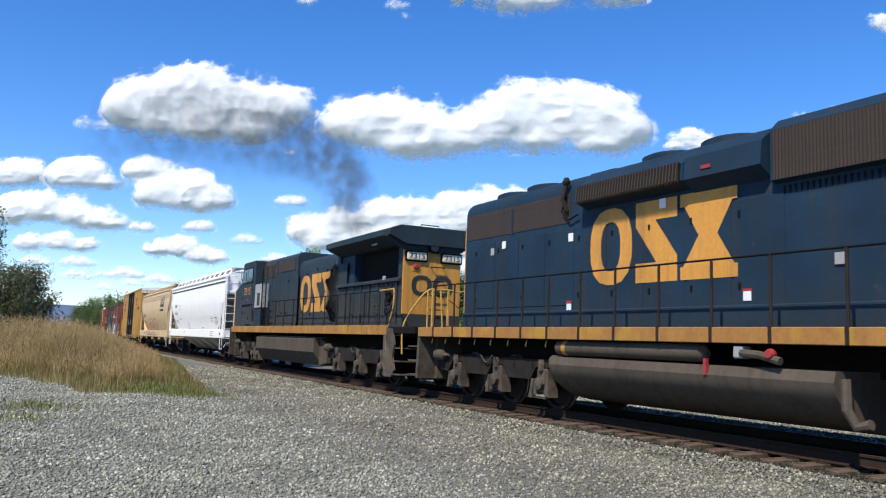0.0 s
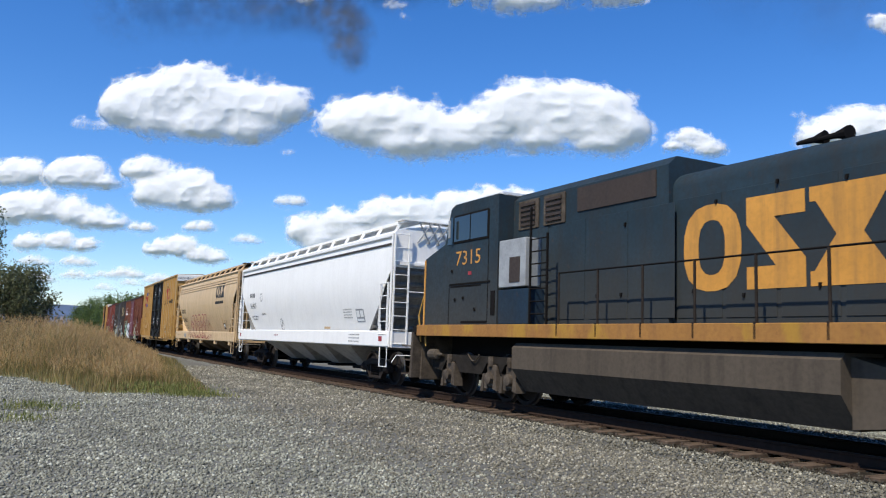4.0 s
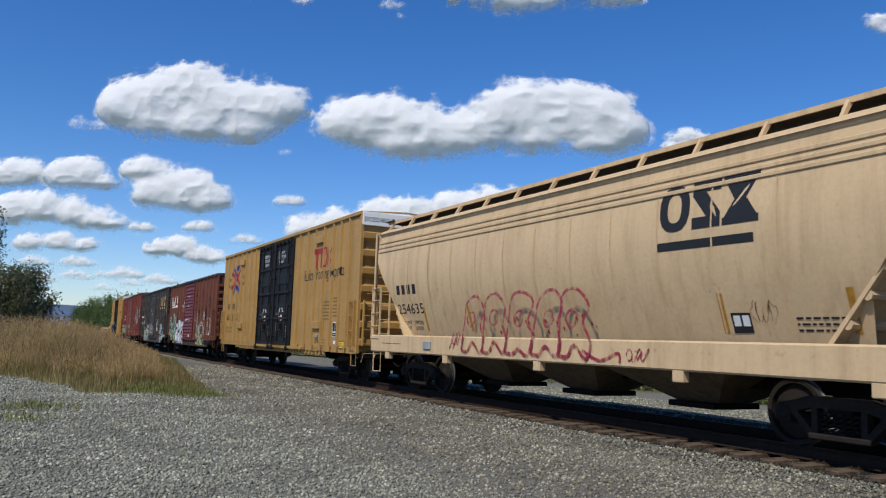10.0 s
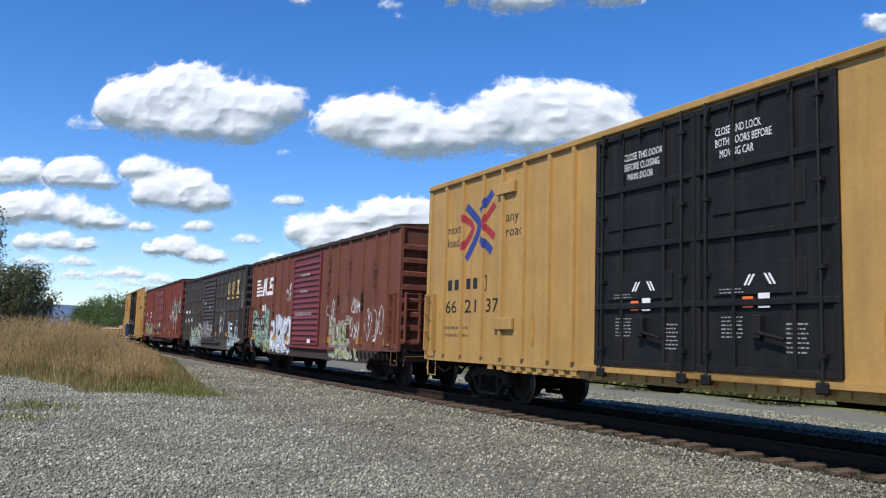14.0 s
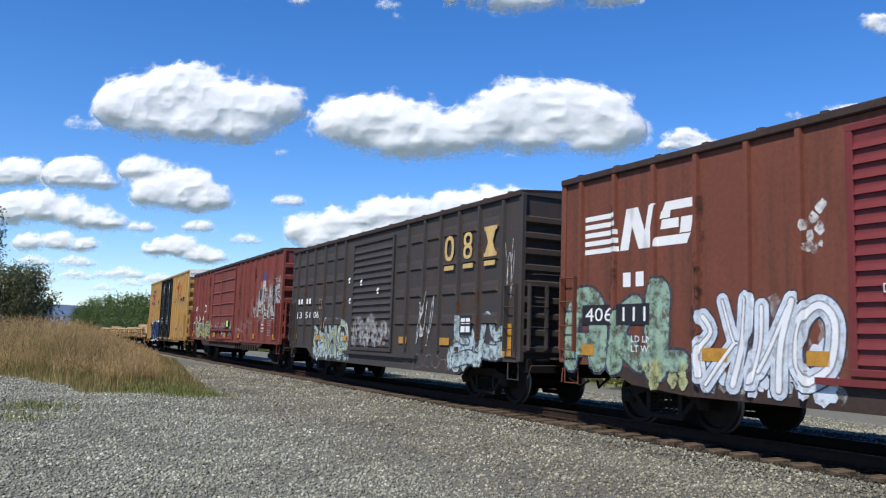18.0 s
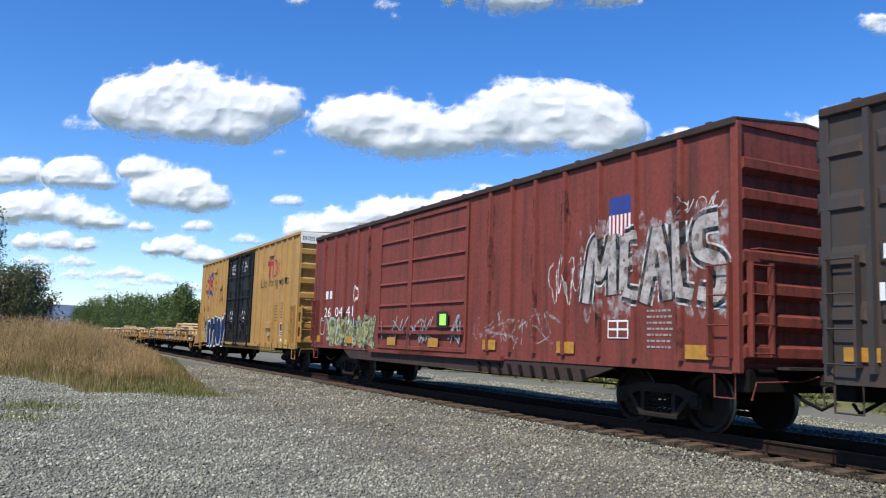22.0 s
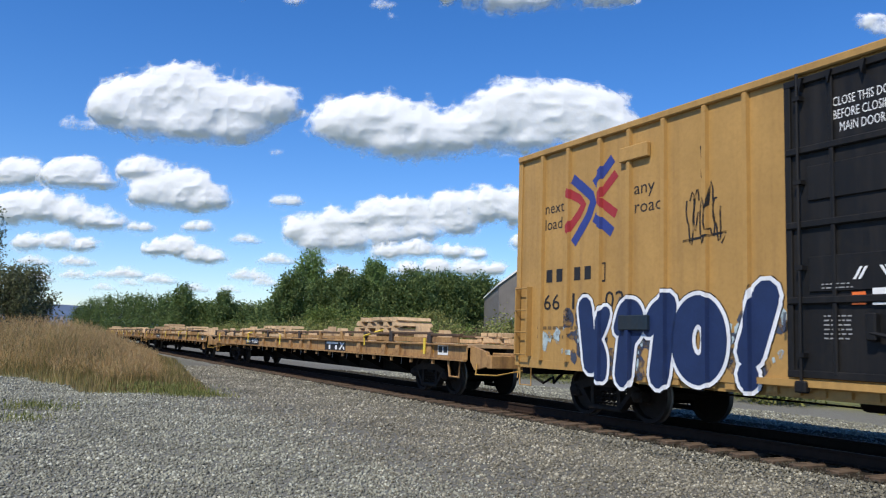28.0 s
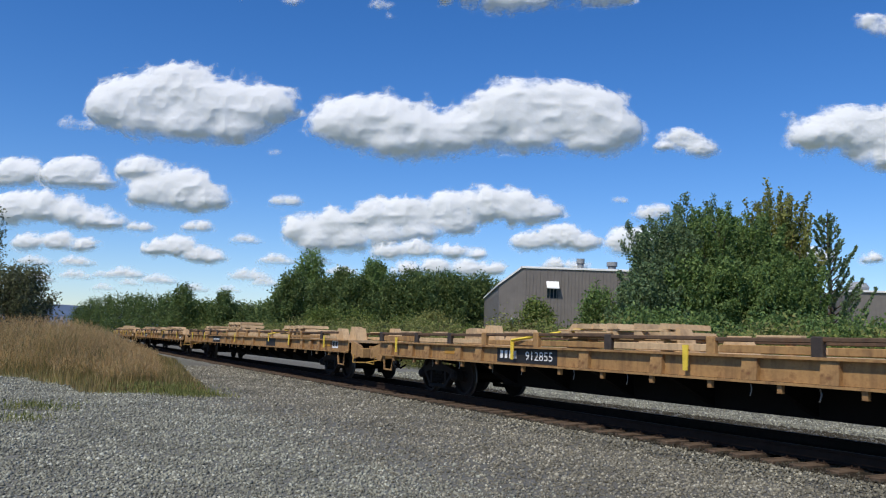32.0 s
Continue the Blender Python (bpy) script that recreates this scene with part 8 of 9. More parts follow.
    part("filler_cap", Build().lathe([(0.06, -0.06), (0.08, 0), (0.06, 0.06)], (0.35, -1.52, 1.3), "y", 10), MARK_RED, car)
    part("red_valve", Build().box(-0.93, -0.87, -1.5, -1.44, 0.95, 1.2), MARK_RED, car)
    part("drain_valve", Build().tube([(1.35, -1.3, 1.0), (1.4, -1.35, 0.6), (1.5, -1.3, 0.4), (1.7, -1.3, 0.45)], 0.07, 8), TANK, car)
    part("underframe", Build().box(-10.2, 9.8, -0.5, 0.5, 1.0, 1.5), UNDER, car)
    for i in range(8):
        part("pipe_hook", Build().tube([(-10.0 + i * 0.7, -1.45, 1.46), (-10.0 + i * 0.7, -1.5, 1.3), (-9.95 + i * 0.7, -1.52, 1.28)], 0.015, 5), TANK, car)
    loco_truck(car, [-9.2, -7.35, -5.6])
    loco_truck(car, [3.2, 5.1, 6.9])
    stairs(car, x0 + 0.05, -1, LOCODIRT)
    stairs(car, x1 - 0.05, 1, LOCODIRT)
    coupler(car, x0 + 0.1, -1, 0.95)
    part("pilot", Build().box(x0 - 0.02, x0 + 0.1, -1.0, 1.0, 0.35, 1.5, 0.02), LOCODIRT, car)
    for i in range(4):
        part("jumper_cable", Build().tube([(x0 - 0.05, -0.7 + i * 0.1, 1.35), (x0 - 0.35, -0.72 + i * 0.1, 0.75), (x0 - 0.65, -0.7 + i * 0.1, 1.3)], 0.025, 6), UNDER, car)


def trail_loco():
    car = car_thing("locomotive", "grimy dark blue diesel locomotive running cab last", "locomotive", 80.3, "locomotives")
    x0, x1 = -10.35, 10.55
    part("frame", Build().box(x0, x1, -1.48, 1.48, 1.5, 1.7, 0.02), UNDER, car)
    for sg in (-1, 1):
        part("sill_stripe", Build().box(x0 + 0.3, 8.75, min(sg * 1.47, sg * 1.51), max(sg * 1.47, sg * 1.51), 1.46, 1.74, 0.01), SILL_GOLD, car, "worn gold stripe along the frame")
    H = -0.95
    part("engine_hood", hood_section(-1.3, 3.3, 0.95, 1.7, 4.1, 4.42), NAVY_OLD, car, smooth=35)
    part("lower_hood", Build().box(3.3, 8.45, -0.95, 0.95, 1.7, 3.12, 0.01), NAVY_OLD, car)
    part("radiator_core", Build().box(3.3, 8.45, -0.5, 0.5, 3.12, 4.4), UNDER, car)
    part("recess_end", Build().prism([(-0.95, 3.12), (0.95, 3.12), (0.95, 4.2), (-0.95, 4.2)], 8.2, 8.5, "x"), NAVY_OLD, car)
    part("equipment_hood", Build().prism([(-1.05, 1.7), (1.05, 1.7), (1.05, 4.55), (0.85, 4.72), (-0.85, 4.72), (-1.05, 4.55)], -6.2, -1.3, "x"), NAVY_OLD, car)
    # radiator wings
    wing = [(-0.95, 4.14), (-1.5, 4.38), (-1.5, 4.54), (-1.15, 4.68), (1.15, 4.68), (1.5, 4.54), (1.5, 4.38), (0.95, 4.14)]
    part("radiator_wing", Build().prism(wing, 3.25, 8.75, "x"), NAVY_OLD, car, "overhanging radiator wing on the roof")
    part("wing_end", Build().prism([(-1.5, 4.34), (-1.5, 4.54), (-1.15, 4.68), (1.15, 4.68), (1.5, 4.54), (1.5, 4.34), (0.9, 3.98), (-0.9, 3.98)], 8.4, 8.6, "x"), NAVY_OLD, car)
    part("recess_sheet", Build().box(3.3, 4.5, -0.88, -0.5, 3.12, 4.4), NAVY, car)
    # Screen coloured near-black to carry the wing's shadow down to the ledge.
    part("radiator_screen", Build().box(4.6, 8.2, -0.62, -0.5, 3.12, 4.35), UNDER, car, "radiator screen blackened as shade under the wing")
    part("recess_ledge", Build().prism([(-0.95, 3.06), (-1.06, 3.06), (-1.06, 3.12), (-0.95, 3.18)], 3.2, 8.45, "x"), NAVY_OLD, car)
    part("wing_lamp", Build().box(6.9, 7.25, -1.3, -1.22, 4.2, 4.25, 0.01), GREY_METAL, car)
    batten = Build().box(-0.02, 0.02, -0.045, 0.0, 1.8, 3.06, 0.006).mesh("door_batten", NAVY_OLD)
    for i in range(8):
        part("door_batten", batten, None, car, at=pose(3.3 + i * 0.7, H - 0.012, 0))
    latch = Build().prism([(-0.02, 0.03), (0.025, 0.03), (0.01, -0.05), (-0.025, -0.03)], -0.03, 0.0).mesh("door_latch", UNDER)
    for i, (lx, lz) in enumerate(((-0.8, 2.3), (-0.3, 3.75), (0.25, 2.2), (0.9, 3.9), (1.6, 2.3), (2.05, 3.78), (2.9, 3.6), (3.1, 2.35), (4.3, 2.4), (5.5, 2.3), (6.6, 2.35), (-3.2, 2.3), (-2.5, 2.3), (-2.4, 3.6))):
        part("door_latch", latch, None, car, at=pose(lx, (H if lx > -1.2 else -1.05) - 0.014, lz))
    part("cable_reel", Build().lathe([(0.14, -0.06), (0.17, -0.04), (0.17, 0.0), (0.1, 0.02)], (7.75, H - 0.07, 2.62), "y", 14), UNDER, car)
    for zz in (2.3, 2.55, 2.9):
        part("hose_loop", Build().tube([(7.5, H - 0.08, zz), (7.62, H - 0.14, zz - 0.22), (7.95, H - 0.14, zz - 0.18), (8.05, H - 0.08, zz + 0.1)], 0.02, 5), UNDER, car)
    part("sand_filler", Build().box(7.2, 7.34, H - 0.08, H, 3.12, 3.26, 0.02), GREY_METAL, car)
    # hood end, gold with boards
    end = part("hood_end", Build().prism([(-0.95, 2.1), (0.95, 2.1), (0.95, 3.98), (-0.95, 3.98)], 8.5, 8.56, "x"), GOLD, car, "gold painted hood end")
    part("hood_end_base", Build().box(8.5, 8.57, -0.96, 0.96, 1.7, 2.1), NAVY_OLD, car)
    ring = Build()
    for cx in (-0.35, 0.35):
        for q in ring_polys(cx, 2.95, 0.33, 0.3, 0.14):
            ring.add([(8.575, px, pz) for px, pz in q], [tuple(range(4))])
    part("end_emblem", ring, NAVY_OLD, car)
    part("hood_end_corner", Build().prism([(8.5, 0.7), (8.56, 0.7), (8.5, 0.955)], 2.1, 3.98, "z"), GOLD, car)
    for y in (-0.55, 0.62):
        part("number_board_frame", Build().box(8.55, 8.62, y - 0.37, y + 0.37, 3.64, 3.97, 0.03), UNDER, car)
        part("number_board", Build().box(8.56, 8.64, y - 0.33, y + 0.33, 3.68, 3.93, 0.03), CREAM, car, "cream number board")
        lettering(car, "7315", y - 0.25, 3.73, 0.17, 8.65, MARK_BLACK, 0.5, "number", face="end")
    part("class_light", Build().lathe([(0.09, 0.0), (0.09, 0.04), (0.05, 0.06)], (8.56, -0.55, 3.5), "x", 12), MARK_RED, car, "red marker lens")
    part("class_light_bezel", Build().box(8.56, 8.575, -0.68, -0.42, 3.37, 3.62, 0.003), GOLD, car)
    hl = Build()
    for z in (4.1, 4.38):
        hl.lathe([(0.12, -0.02), (0.13, 0.05), (0.1, 0.06), (0.08, 0.03)], (8.63, 0.0, z), "x", 14)
    part("headlight", hl, BRIGHT, car, "round twin headlight", smooth=30)
    part("headlight_housing", Build().box(8.56, 8.65, -0.18, 0.18, 3.95, 4.55, 0.02), UNDER, car)
    for k in range(5):
        z = 2.25 + k * 0.42
        part("grab_iron", Build().tube([(8.56, -0.05, z), (8.66, -0.05, z), (8.66, 0.35, z), (8.56, 0.35, z)], 0.016, 5), UNDER, car)
    part("roof_grab", Build().tube([(8.3, -0.3, 4.68), (8.3, -0.3, 4.8), (8.3, 0.3, 4.8), (8.3, 0.3, 4.68)], 0.018, 5), NAVY_OLD, car)
    part("exhaust_stack", Build().box(2.55, 3.2, -0.55, 0.35, 4.36, 4.66, 0.03).box(2.5, 3.22, -0.6, 0.4, 4.66, 4.72, 0.01), UNDER, car)
    part("horn", Build().lathe([(0.03, -0.3), (0.05, 0.0), (0.11, 0.2)], (1.6, -0.55, 4.52), "x", 10).lathe([(0.03, -0.3), (0.05, 0.0), (0.11, 0.2)], (1.5, -0.35, 4.58), "x", 10).lathe([(0.03, -0.3), (0.05, 0.0), (0.11, 0.2)], (1.15, -0.45, 4.56), "x", 10), UNDER, car)
    # hood doors, vents
    for i in range(9):
        x = -1.2 + i * 1.05
        part("hood_door", Build().box(x + 0.03, x + 1.0, H - 0.014, H, 1.85, 3.05 if i > 4 else 3.9, 0.006), NAVY_OLD, car)
        if i > 4:
            part("vent_grille", Build().box(x + 0.25, x + 0.8, H - 0.03, H - 0.012, 2.1, 2.85), NAVY_OLD, car)
            for j in range(6):
                part("vent_slat", Build().box(x + 0.28, x + 0.77, H - 0.045, H - 0.03, 2.16 + j * 0.11, 2.2 + j * 0.11), NAVY_OLD, car)
    for x in (-6.0, -4.75, -3.5, -2.3):
        part("hood_door", Build().box(x + 0.03, x + 1.15, -1.064, -1.05, 1.85, 3.85, 0.006), NAVY_OLD, car)
    part("intake_grille", Build().box(-3.85, -1.6, -1.075, -1.05, 4.02, 4.5), GRATE, car, "dirty brown intake mesh")
    for k in range(2):
        xx = -5.95 + k * 0.95
        part("shutter_frame", Build().box(xx, xx + 0.75, -1.09, -1.05, 3.85, 4.5, 0.01), LOCODIRT, car)
        for j in range(5):
            part("shutter_slat", Build().box(xx + 0.1, xx + 0.65, -1.12, -1.08, 3.93 + j * 0.11, 3.99 + j * 0.11), GRATE, car)
    emblem(car, -1.0, 2.7, 2.28, 3.72, H - 0.02, GOLD)
    # cab with sloping windshield and broad nose
    prof = [(-9.75, 1.7), (-9.75, 3.45), (-8.7, 3.75), (-8.42, 4.62), (-8.2, 4.7), (-6.2, 4.7), (-6.2, 1.7)]
    cab = part("cab", Build().prism(prof, -1.46, 1.46), NAVY_OLD, car, "dark blue crew cab with a broad nose")
    part("cab_roof", Build().prism([(-8.36, 4.66), (-8.2, 4.76), (-6.2, 4.76), (-6.2, 4.68)], -1.36, 1.36), MARK_WHITE, cab)
    for a, b2 in ((-8.2, -7.45), (-7.4, -6.65)):
        part("window_frame", Build().box(a - 0.04, b2 + 0.04, -1.478, -1.46, 3.72, 4.42, 0.005), UNDER, cab)
        part("side_window", Build().box(a, b2, -1.486, -1.476, 3.77, 4.37), GLASS, cab)
    part("windshield", Build().prism([(-8.66, 3.88), (-8.46, 4.52), (-8.49, 4.53), (-8.69, 3.89)], -1.2, 1.2), GLASS, cab)
    part("nose_stripe", Build().box(-9.77, -9.7, -1.475, -1.4, 1.72, 3.42), GOLD, cab, "gold corner stripe on the nose")
    part("front_window", Build().prism([(-8.56, 3.72), (-8.3, 3.72), (-8.3, 4.38), (-8.4, 4.42)], -1.474, -1.46), GLASS, cab)
    part("nose_grab", Build().tube([(-9.6, -1.2, 3.48), (-9.6, -1.2, 3.68), (-8.95, -1.2, 3.86), (-8.95, -1.2, 3.7)], 0.016, 5), UNDER, cab)
    for bx, bz in ((-8.1, 2.35), (-7.7, 2.38), (-7.15, 2.1), (-8.28, 3.05)):
        part("bolt_cap", Build().lathe([(0.045, -0.02), (0.035, -0.035), (0.0, -0.035)], (bx, -1.46, bz), "y", 8), UNDER, cab)
    for bx, bz, bw, bh in ((-8.42, 2.2, 0.012, 0.5), (-7.85, 2.66, 0.5, 0.02), (-7.2, 2.66, 0.3, 0.02), (-7.2, 1.8, 0.6, 0.03), (-6.6, 3.1, 0.012, 1.3)):
        part("panel_seam", Build().box(bx - bw, bx + bw, -1.466, -1.46, bz - bh, bz + bh), UNDER, cab)
    part("mirror", Build().box(-8.28, -8.2, -1.62, -1.58, 3.85, 4.3, 0.01), GREY_METAL, cab)
    lettering(car, "7315", -8.1, 3.18, 0.36, -1.466, GOLD, 1.15, "number")
    part("cab_notice", Build().box(-7.5, -7.35, -1.47, -1.462, 2.92, 3.0), MARK_RED, cab)
    part("cab_vent", Build().box(-6.45, -6.28, -1.475, -1.46, 1.95, 2.5), UNDER, cab)
    part("cab_rail", Build().box(-8.4, -6.5, -1.48, -1.46, 2.7, 2.74), UNDER, cab)
    part("electrical_cabinet", Build().box(-6.15, -5.1, -1.46, -1.0, 2.55, 3.6, 0.015), GREY_METAL, car, "pale grey electrical cabinet")
    part("cabinet_grille", Build().box(-5.7, -5.3, -1.475, -1.46, 2.65, 3.2), GRATE, car)
    part("battery_box", Build().box(-6.15, -4.95, -1.46, -1.0, 1.74, 2.5, 0.015), NAVY, car, "blue battery box")
    lad = part("hood_ladder", Build().box(-4.9, -4.86, -1.5, -1.46, 1.7, 4.2).box(-4.3, -4.26, -1.5, -1.46, 1.7, 3.6), UNDER, car)
    for k in range(7):
        part("rung", Build().tube([(-4.88, -1.48, 1.95 + k * 0.26), (-4.28, -1.48, 1.95 + k * 0.26)], 0.015, 5), UNDER, lad)
    part("nose_handrail", Build().tube([(-10.2, -1.3, 1.3), (-10.25, -1.35, 2.0), (-9.95, -1.3, 2.75)], 0.024, 6), SAFETY, car, "yellow handrail")
    part("nose_handrail", Build().tube([(-9.8, -1.35, 1.2), (-9.82, -1.4, 2.0), (-9.74, -1.38, 2.55)], 0.024, 6), SAFETY, car, "yellow handrail")
    handrail(car, [-3.9, -2.7, -1.5, -0.3, 0.9, 2.1, 3.3, 4.5, 5.7, 6.9, 8.1], -1.46, 1.74, 2.75, TRUCKDIRT, UNDER)
    # the end's yellow rails, curving down beside the steps
    for sg in (-1, 1):
        part("end_rail", Build().tube(flow([(8.1, sg * 1.46, 2.75), (8.95, sg * 1.46, 2.76), (9.1, sg * 1.46, 2.7), (9.05, sg * 1.46, 2.2), (8.75, sg * 1.47, 1.62), (8.75, sg * 1.48, 1.05)], 5), 0.026, 6), SAFETY, car, "yellow curving handrail")
        part("end_rail", Build().tube(flow([(9.72, sg * 1.44, 0.95), (9.72, sg * 1.42, 1.75), (9.9, sg * 1.1, 2.4), (10.05, sg * 0.85, 2.72), (10.15, sg * 0.6, 2.74), (10.2, sg * 0.2, 2.74), (10.2, sg * 0.05, 2.7)], 5), 0.026, 6), SAFETY, car, "yellow curving handrail")
        for yy, top in ((0.78, 2.72), (0.3, 2.73)):
            part("end_stanchion", Build().box(10.16, 10.22, sg * yy - 0.03, sg * yy + 0.03, 1.6, top, 0.008), SAFETY, car)
    part("drop_step", Build().box(10.2, 10.45, -0.35, 0.35, 1.72, 1.76), LOCODIRT, car)
    # broad step wells at the hood end
    for sg in (-1, 1):
        y0, y1 = sorted((sg * 1.5, sg * 1.44))
        well = [(8.55, 1.66), (9.15, 1.66), (9.3, 1.2), (9.2, 0.85), (9.35, 0.5), (9.15, 0.3), (8.75, 0.32), (8.55, 0.6)]
        w = part("step_well", Build().prism(well[::-1], y0, y1), LOCODIRT, car, "dusty steel step well")
        part("well_back", Build().box(9.1, 9.14, min(sg * 0.7, sg * 1.46), max(sg * 0.7, sg * 1.46), 0.34, 1.62), UNDER, w)
        for k in range(4):
            z = 0.36 + 0.36 * k
            a, b = sorted((sg * 0.82, sg * (1.5 - 0.03 * k)))
            st = part("well_step", Build().box(9.12, 9.72 - 0.03 * k, a, b, z, z + 0.04, 0.008), LOCODIRT, w)
            for q in range(5):
                part("step_tread", Build().box(9.2 + q * 0.09, 9.23 + q * 0.09, a + 0.02, b - 0.02, z + 0.04, z + 0.055), UNDER, st)
        part("well_cheek", Build().prism([(9.15, 1.66), (9.95, 1.62), (10.1, 0.9), (10.0, 0.25), (9.7, 0.25), (9.6, 0.6), (9.7, 1.2), (9.4, 1.5)], min(sg * 0.8, sg * 0.86), max(sg * 0.8, sg * 0.86)), LOCODIRT, w)
    # tank and gear
    tank = [(-1.3, 1.35), (-1.42, 1.25), (-1.42, 0.8), (-1.05, 0.32), (1.05, 0.32), (1.42, 0.8), (1.42, 1.25), (1.3, 1.35)]
    part("fuel_tank", Build().prism(tank, -5.6, 2.2, "x"), TANK, car, "angular dusty fuel tank")
    part("tank_end", Build().prism([(2.2, 1.3), (3.0, 1.1), (3.0, 0.45), (2.2, 0.35)], -1.2, 1.2), TANK, car)
    part("underframe", Build().box(-9.9, 9.8, -0.5, 0.5, 1.0, 1.5), UNDER, car)
    loco_truck(car, [-8.7, -6.75, -4.95 - 1.0])
    loco_truck(car, [4.1, 6.0, 7.9])
    stairs(car, x0 + 0.1, -1, LOCODIRT)
    for s, xe in ((-1, x0), (1, x1)):
        part("pilot", Build().box(min(xe, xe - s * 0.1), max(xe, xe - s * 0.1), -1.25, 1.25, 0.3, 1.5, 0.03), LOCODIRT, car, "grimy steel pilot plate")
        coupler(car, xe - s * 0.05, s, 0.95)
    for y in (-0.75, -0.6, -0.45, 0.45, 0.6, 0.75):
        part("air_hose", Build().tube([(x1 - 0.02, y, 1.15), (x1 + 0.16, y, 0.95), (x1 + 0.18, y + 0.05, 0.6), (x1 + 0.12, y + 0.1, 0.42)], 0.022, 6), LOCODIRT, car)
    part("anticlimber", Build().box(x1 - 0.05, x1 + 0.22, -1.0, 1.0, 1.38, 1.55, 0.02), LOCODIRT, car)
    part("cut_lever", Build().tube([(x1 + 0.05, -1.4, 0.8), (x1 + 0.14, -1.3, 1.02), (x1 + 0.14, -0.2, 1.05)], 0.016, 5), SAFETY, car)
    part("end_chain", Build().tube([(x1 + 0.05, -0.5, 2.45), (x1 + 0.05, -0.2, 2.25), (x1 + 0.05, 0.1, 2.45)], 0.012, 5), UNDER, car)
    part("walkway_end", Build().box(8.5, x1, -1.4, 1.4, 1.62, 1.7), TRUCKDIRT, car)


lead_loco()
trail_loco()


# ---- flat cars
def flatcar(u, seed, marked):
    rng = random.Random(seed)
    car = car_thing("flatcar", "long rusty tan flat car with lumber racks and loose pallets" if seed == 1 else "long rusty tan flat car carrying lumber scraps", "flat car", u, "flat cars")
    Ls, Le = 13.4, 14.55
    for sg in (-1, 1):
        y = sg * 1.5
        ii, oo = sorted((y - sg * 0.03, y))
        part("side_web", Build().box(-Ls, Ls, ii, oo, 0.92, 1.26), FLAT_TAN, car)
        part("lower_flange", Build().box(-Ls, Ls, min(y, y + sg * 0.09), max(y, y + sg * 0.09), 0.88, 0.915), FLAT_TAN, car)
        part("upper_flange", Build().box(-Ls, Ls, min(y, y + sg * 0.1), max(y, y + sg * 0.1), 1.24, 1.28), FLAT_TAN, car)
        st = Build().prism([(0.0, 0.92), (0.09 * sg, 0.92), (0.06 * sg, 1.24), (0.0, 1.24)] if sg > 0 else [(0.0, 0.92), (0.0, 1.24), (-0.06, 1.24), (-0.09, 0.92)], -0.14, 0.14, "x").mesh("stake_pocket", FLAT_TAN)
        x = -Ls + 0.8
        while x < Ls - 0.5:
            if not any(a < x < b for a, b in ((-7.3, -4.7), (3.4, 5.75), (11.75, 12.7))):
                part("stake_pocket", st, None, car, at=pose(x, y, 0))
            x += rng.choice((0.95, 1.3, 1.6, 1.9))
        # rack rail: dark posts with tan lumber between
        x = -Ls + 0.2
        while x < Ls - 1.5:
            w = rng.uniform(1.3, 2.6)
            w = min(w, Ls - 0.3 - x)
            zt = 1.47 + rng.uniform(-0.015, 0.03)
            part("rack_bar", Build().box(x + 0.02, x + w + 0.06, min(y - sg * 0.03, y + sg * 0.07), max(y - sg * 0.03, y + sg * 0.07), zt, zt + 0.065, 0.012), RACKRUST, car)
            part("rack_board", Build().box(x + 0.14, x + w - 0.04, min(y, y + sg * 0.05), max(y, y + sg * 0.05), 1.3, 1.3 + rng.uniform(0.09, 0.14), 0.01), LUMBER if rng.random() < 0.45 else FLAT_TAN, car)
            part("rack_post", Build().box(x - 0.09, x + 0.09, min(y - sg * 0.01, y + sg * 0.09), max(y - sg * 0.01, y + sg * 0.09), 1.26, zt + 0.075, 0.015), RACKIRON if rng.random() < 0.6 else FLAT_TAN, car)
            if rng.random() < 0.5:
                q = x + rng.uniform(0.3, max(0.35, w - 0.4))
                part("loose_board", Build().box(q, q + rng.uniform(0.4, 1.1), min(y - sg * 0.1, y + sg * 0.02), max(y - sg * 0.1, y + sg * 0.02), zt + 0.066, zt + 0.1, 0.006), LUMBER, car, "weathered board lying on the rack")
            x += w
    part("deck", Build().box(-Ls, Ls, -1.48, 1.48, 1.2, 1.28), LUMBER, car, "worn deck boards")
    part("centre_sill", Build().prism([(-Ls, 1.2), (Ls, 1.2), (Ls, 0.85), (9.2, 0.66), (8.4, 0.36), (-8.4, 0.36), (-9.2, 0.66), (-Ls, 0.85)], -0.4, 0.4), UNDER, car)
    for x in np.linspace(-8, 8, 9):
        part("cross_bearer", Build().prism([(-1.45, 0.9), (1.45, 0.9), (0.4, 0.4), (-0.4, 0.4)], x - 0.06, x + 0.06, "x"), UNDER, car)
    tail = Build().tube([(0, 0, 0), (0.02, 0, -0.08), (-0.01, 0, -0.17)], 0.008, 4).mesh("strap_tail", MARK_GREY)
    for i in range(17):
        if rng.random() < 0.8:
            part("strap_tail", tail, None, car, at=pose(-Ls + 1.5 + i * 1.45 + rng.uniform(-0.3, 0.3), -1.46, 0.86))
    drop = Build().box(-0.04, 0.04, -0.03, 0.03, -0.12, 0.0).mesh("strap_lug", FLAT_TAN)
    for i in range(20):
        part("strap_lug", drop, None, car, at=pose(-Ls + 1.0 + i * 1.27, -1.52, 0.88))
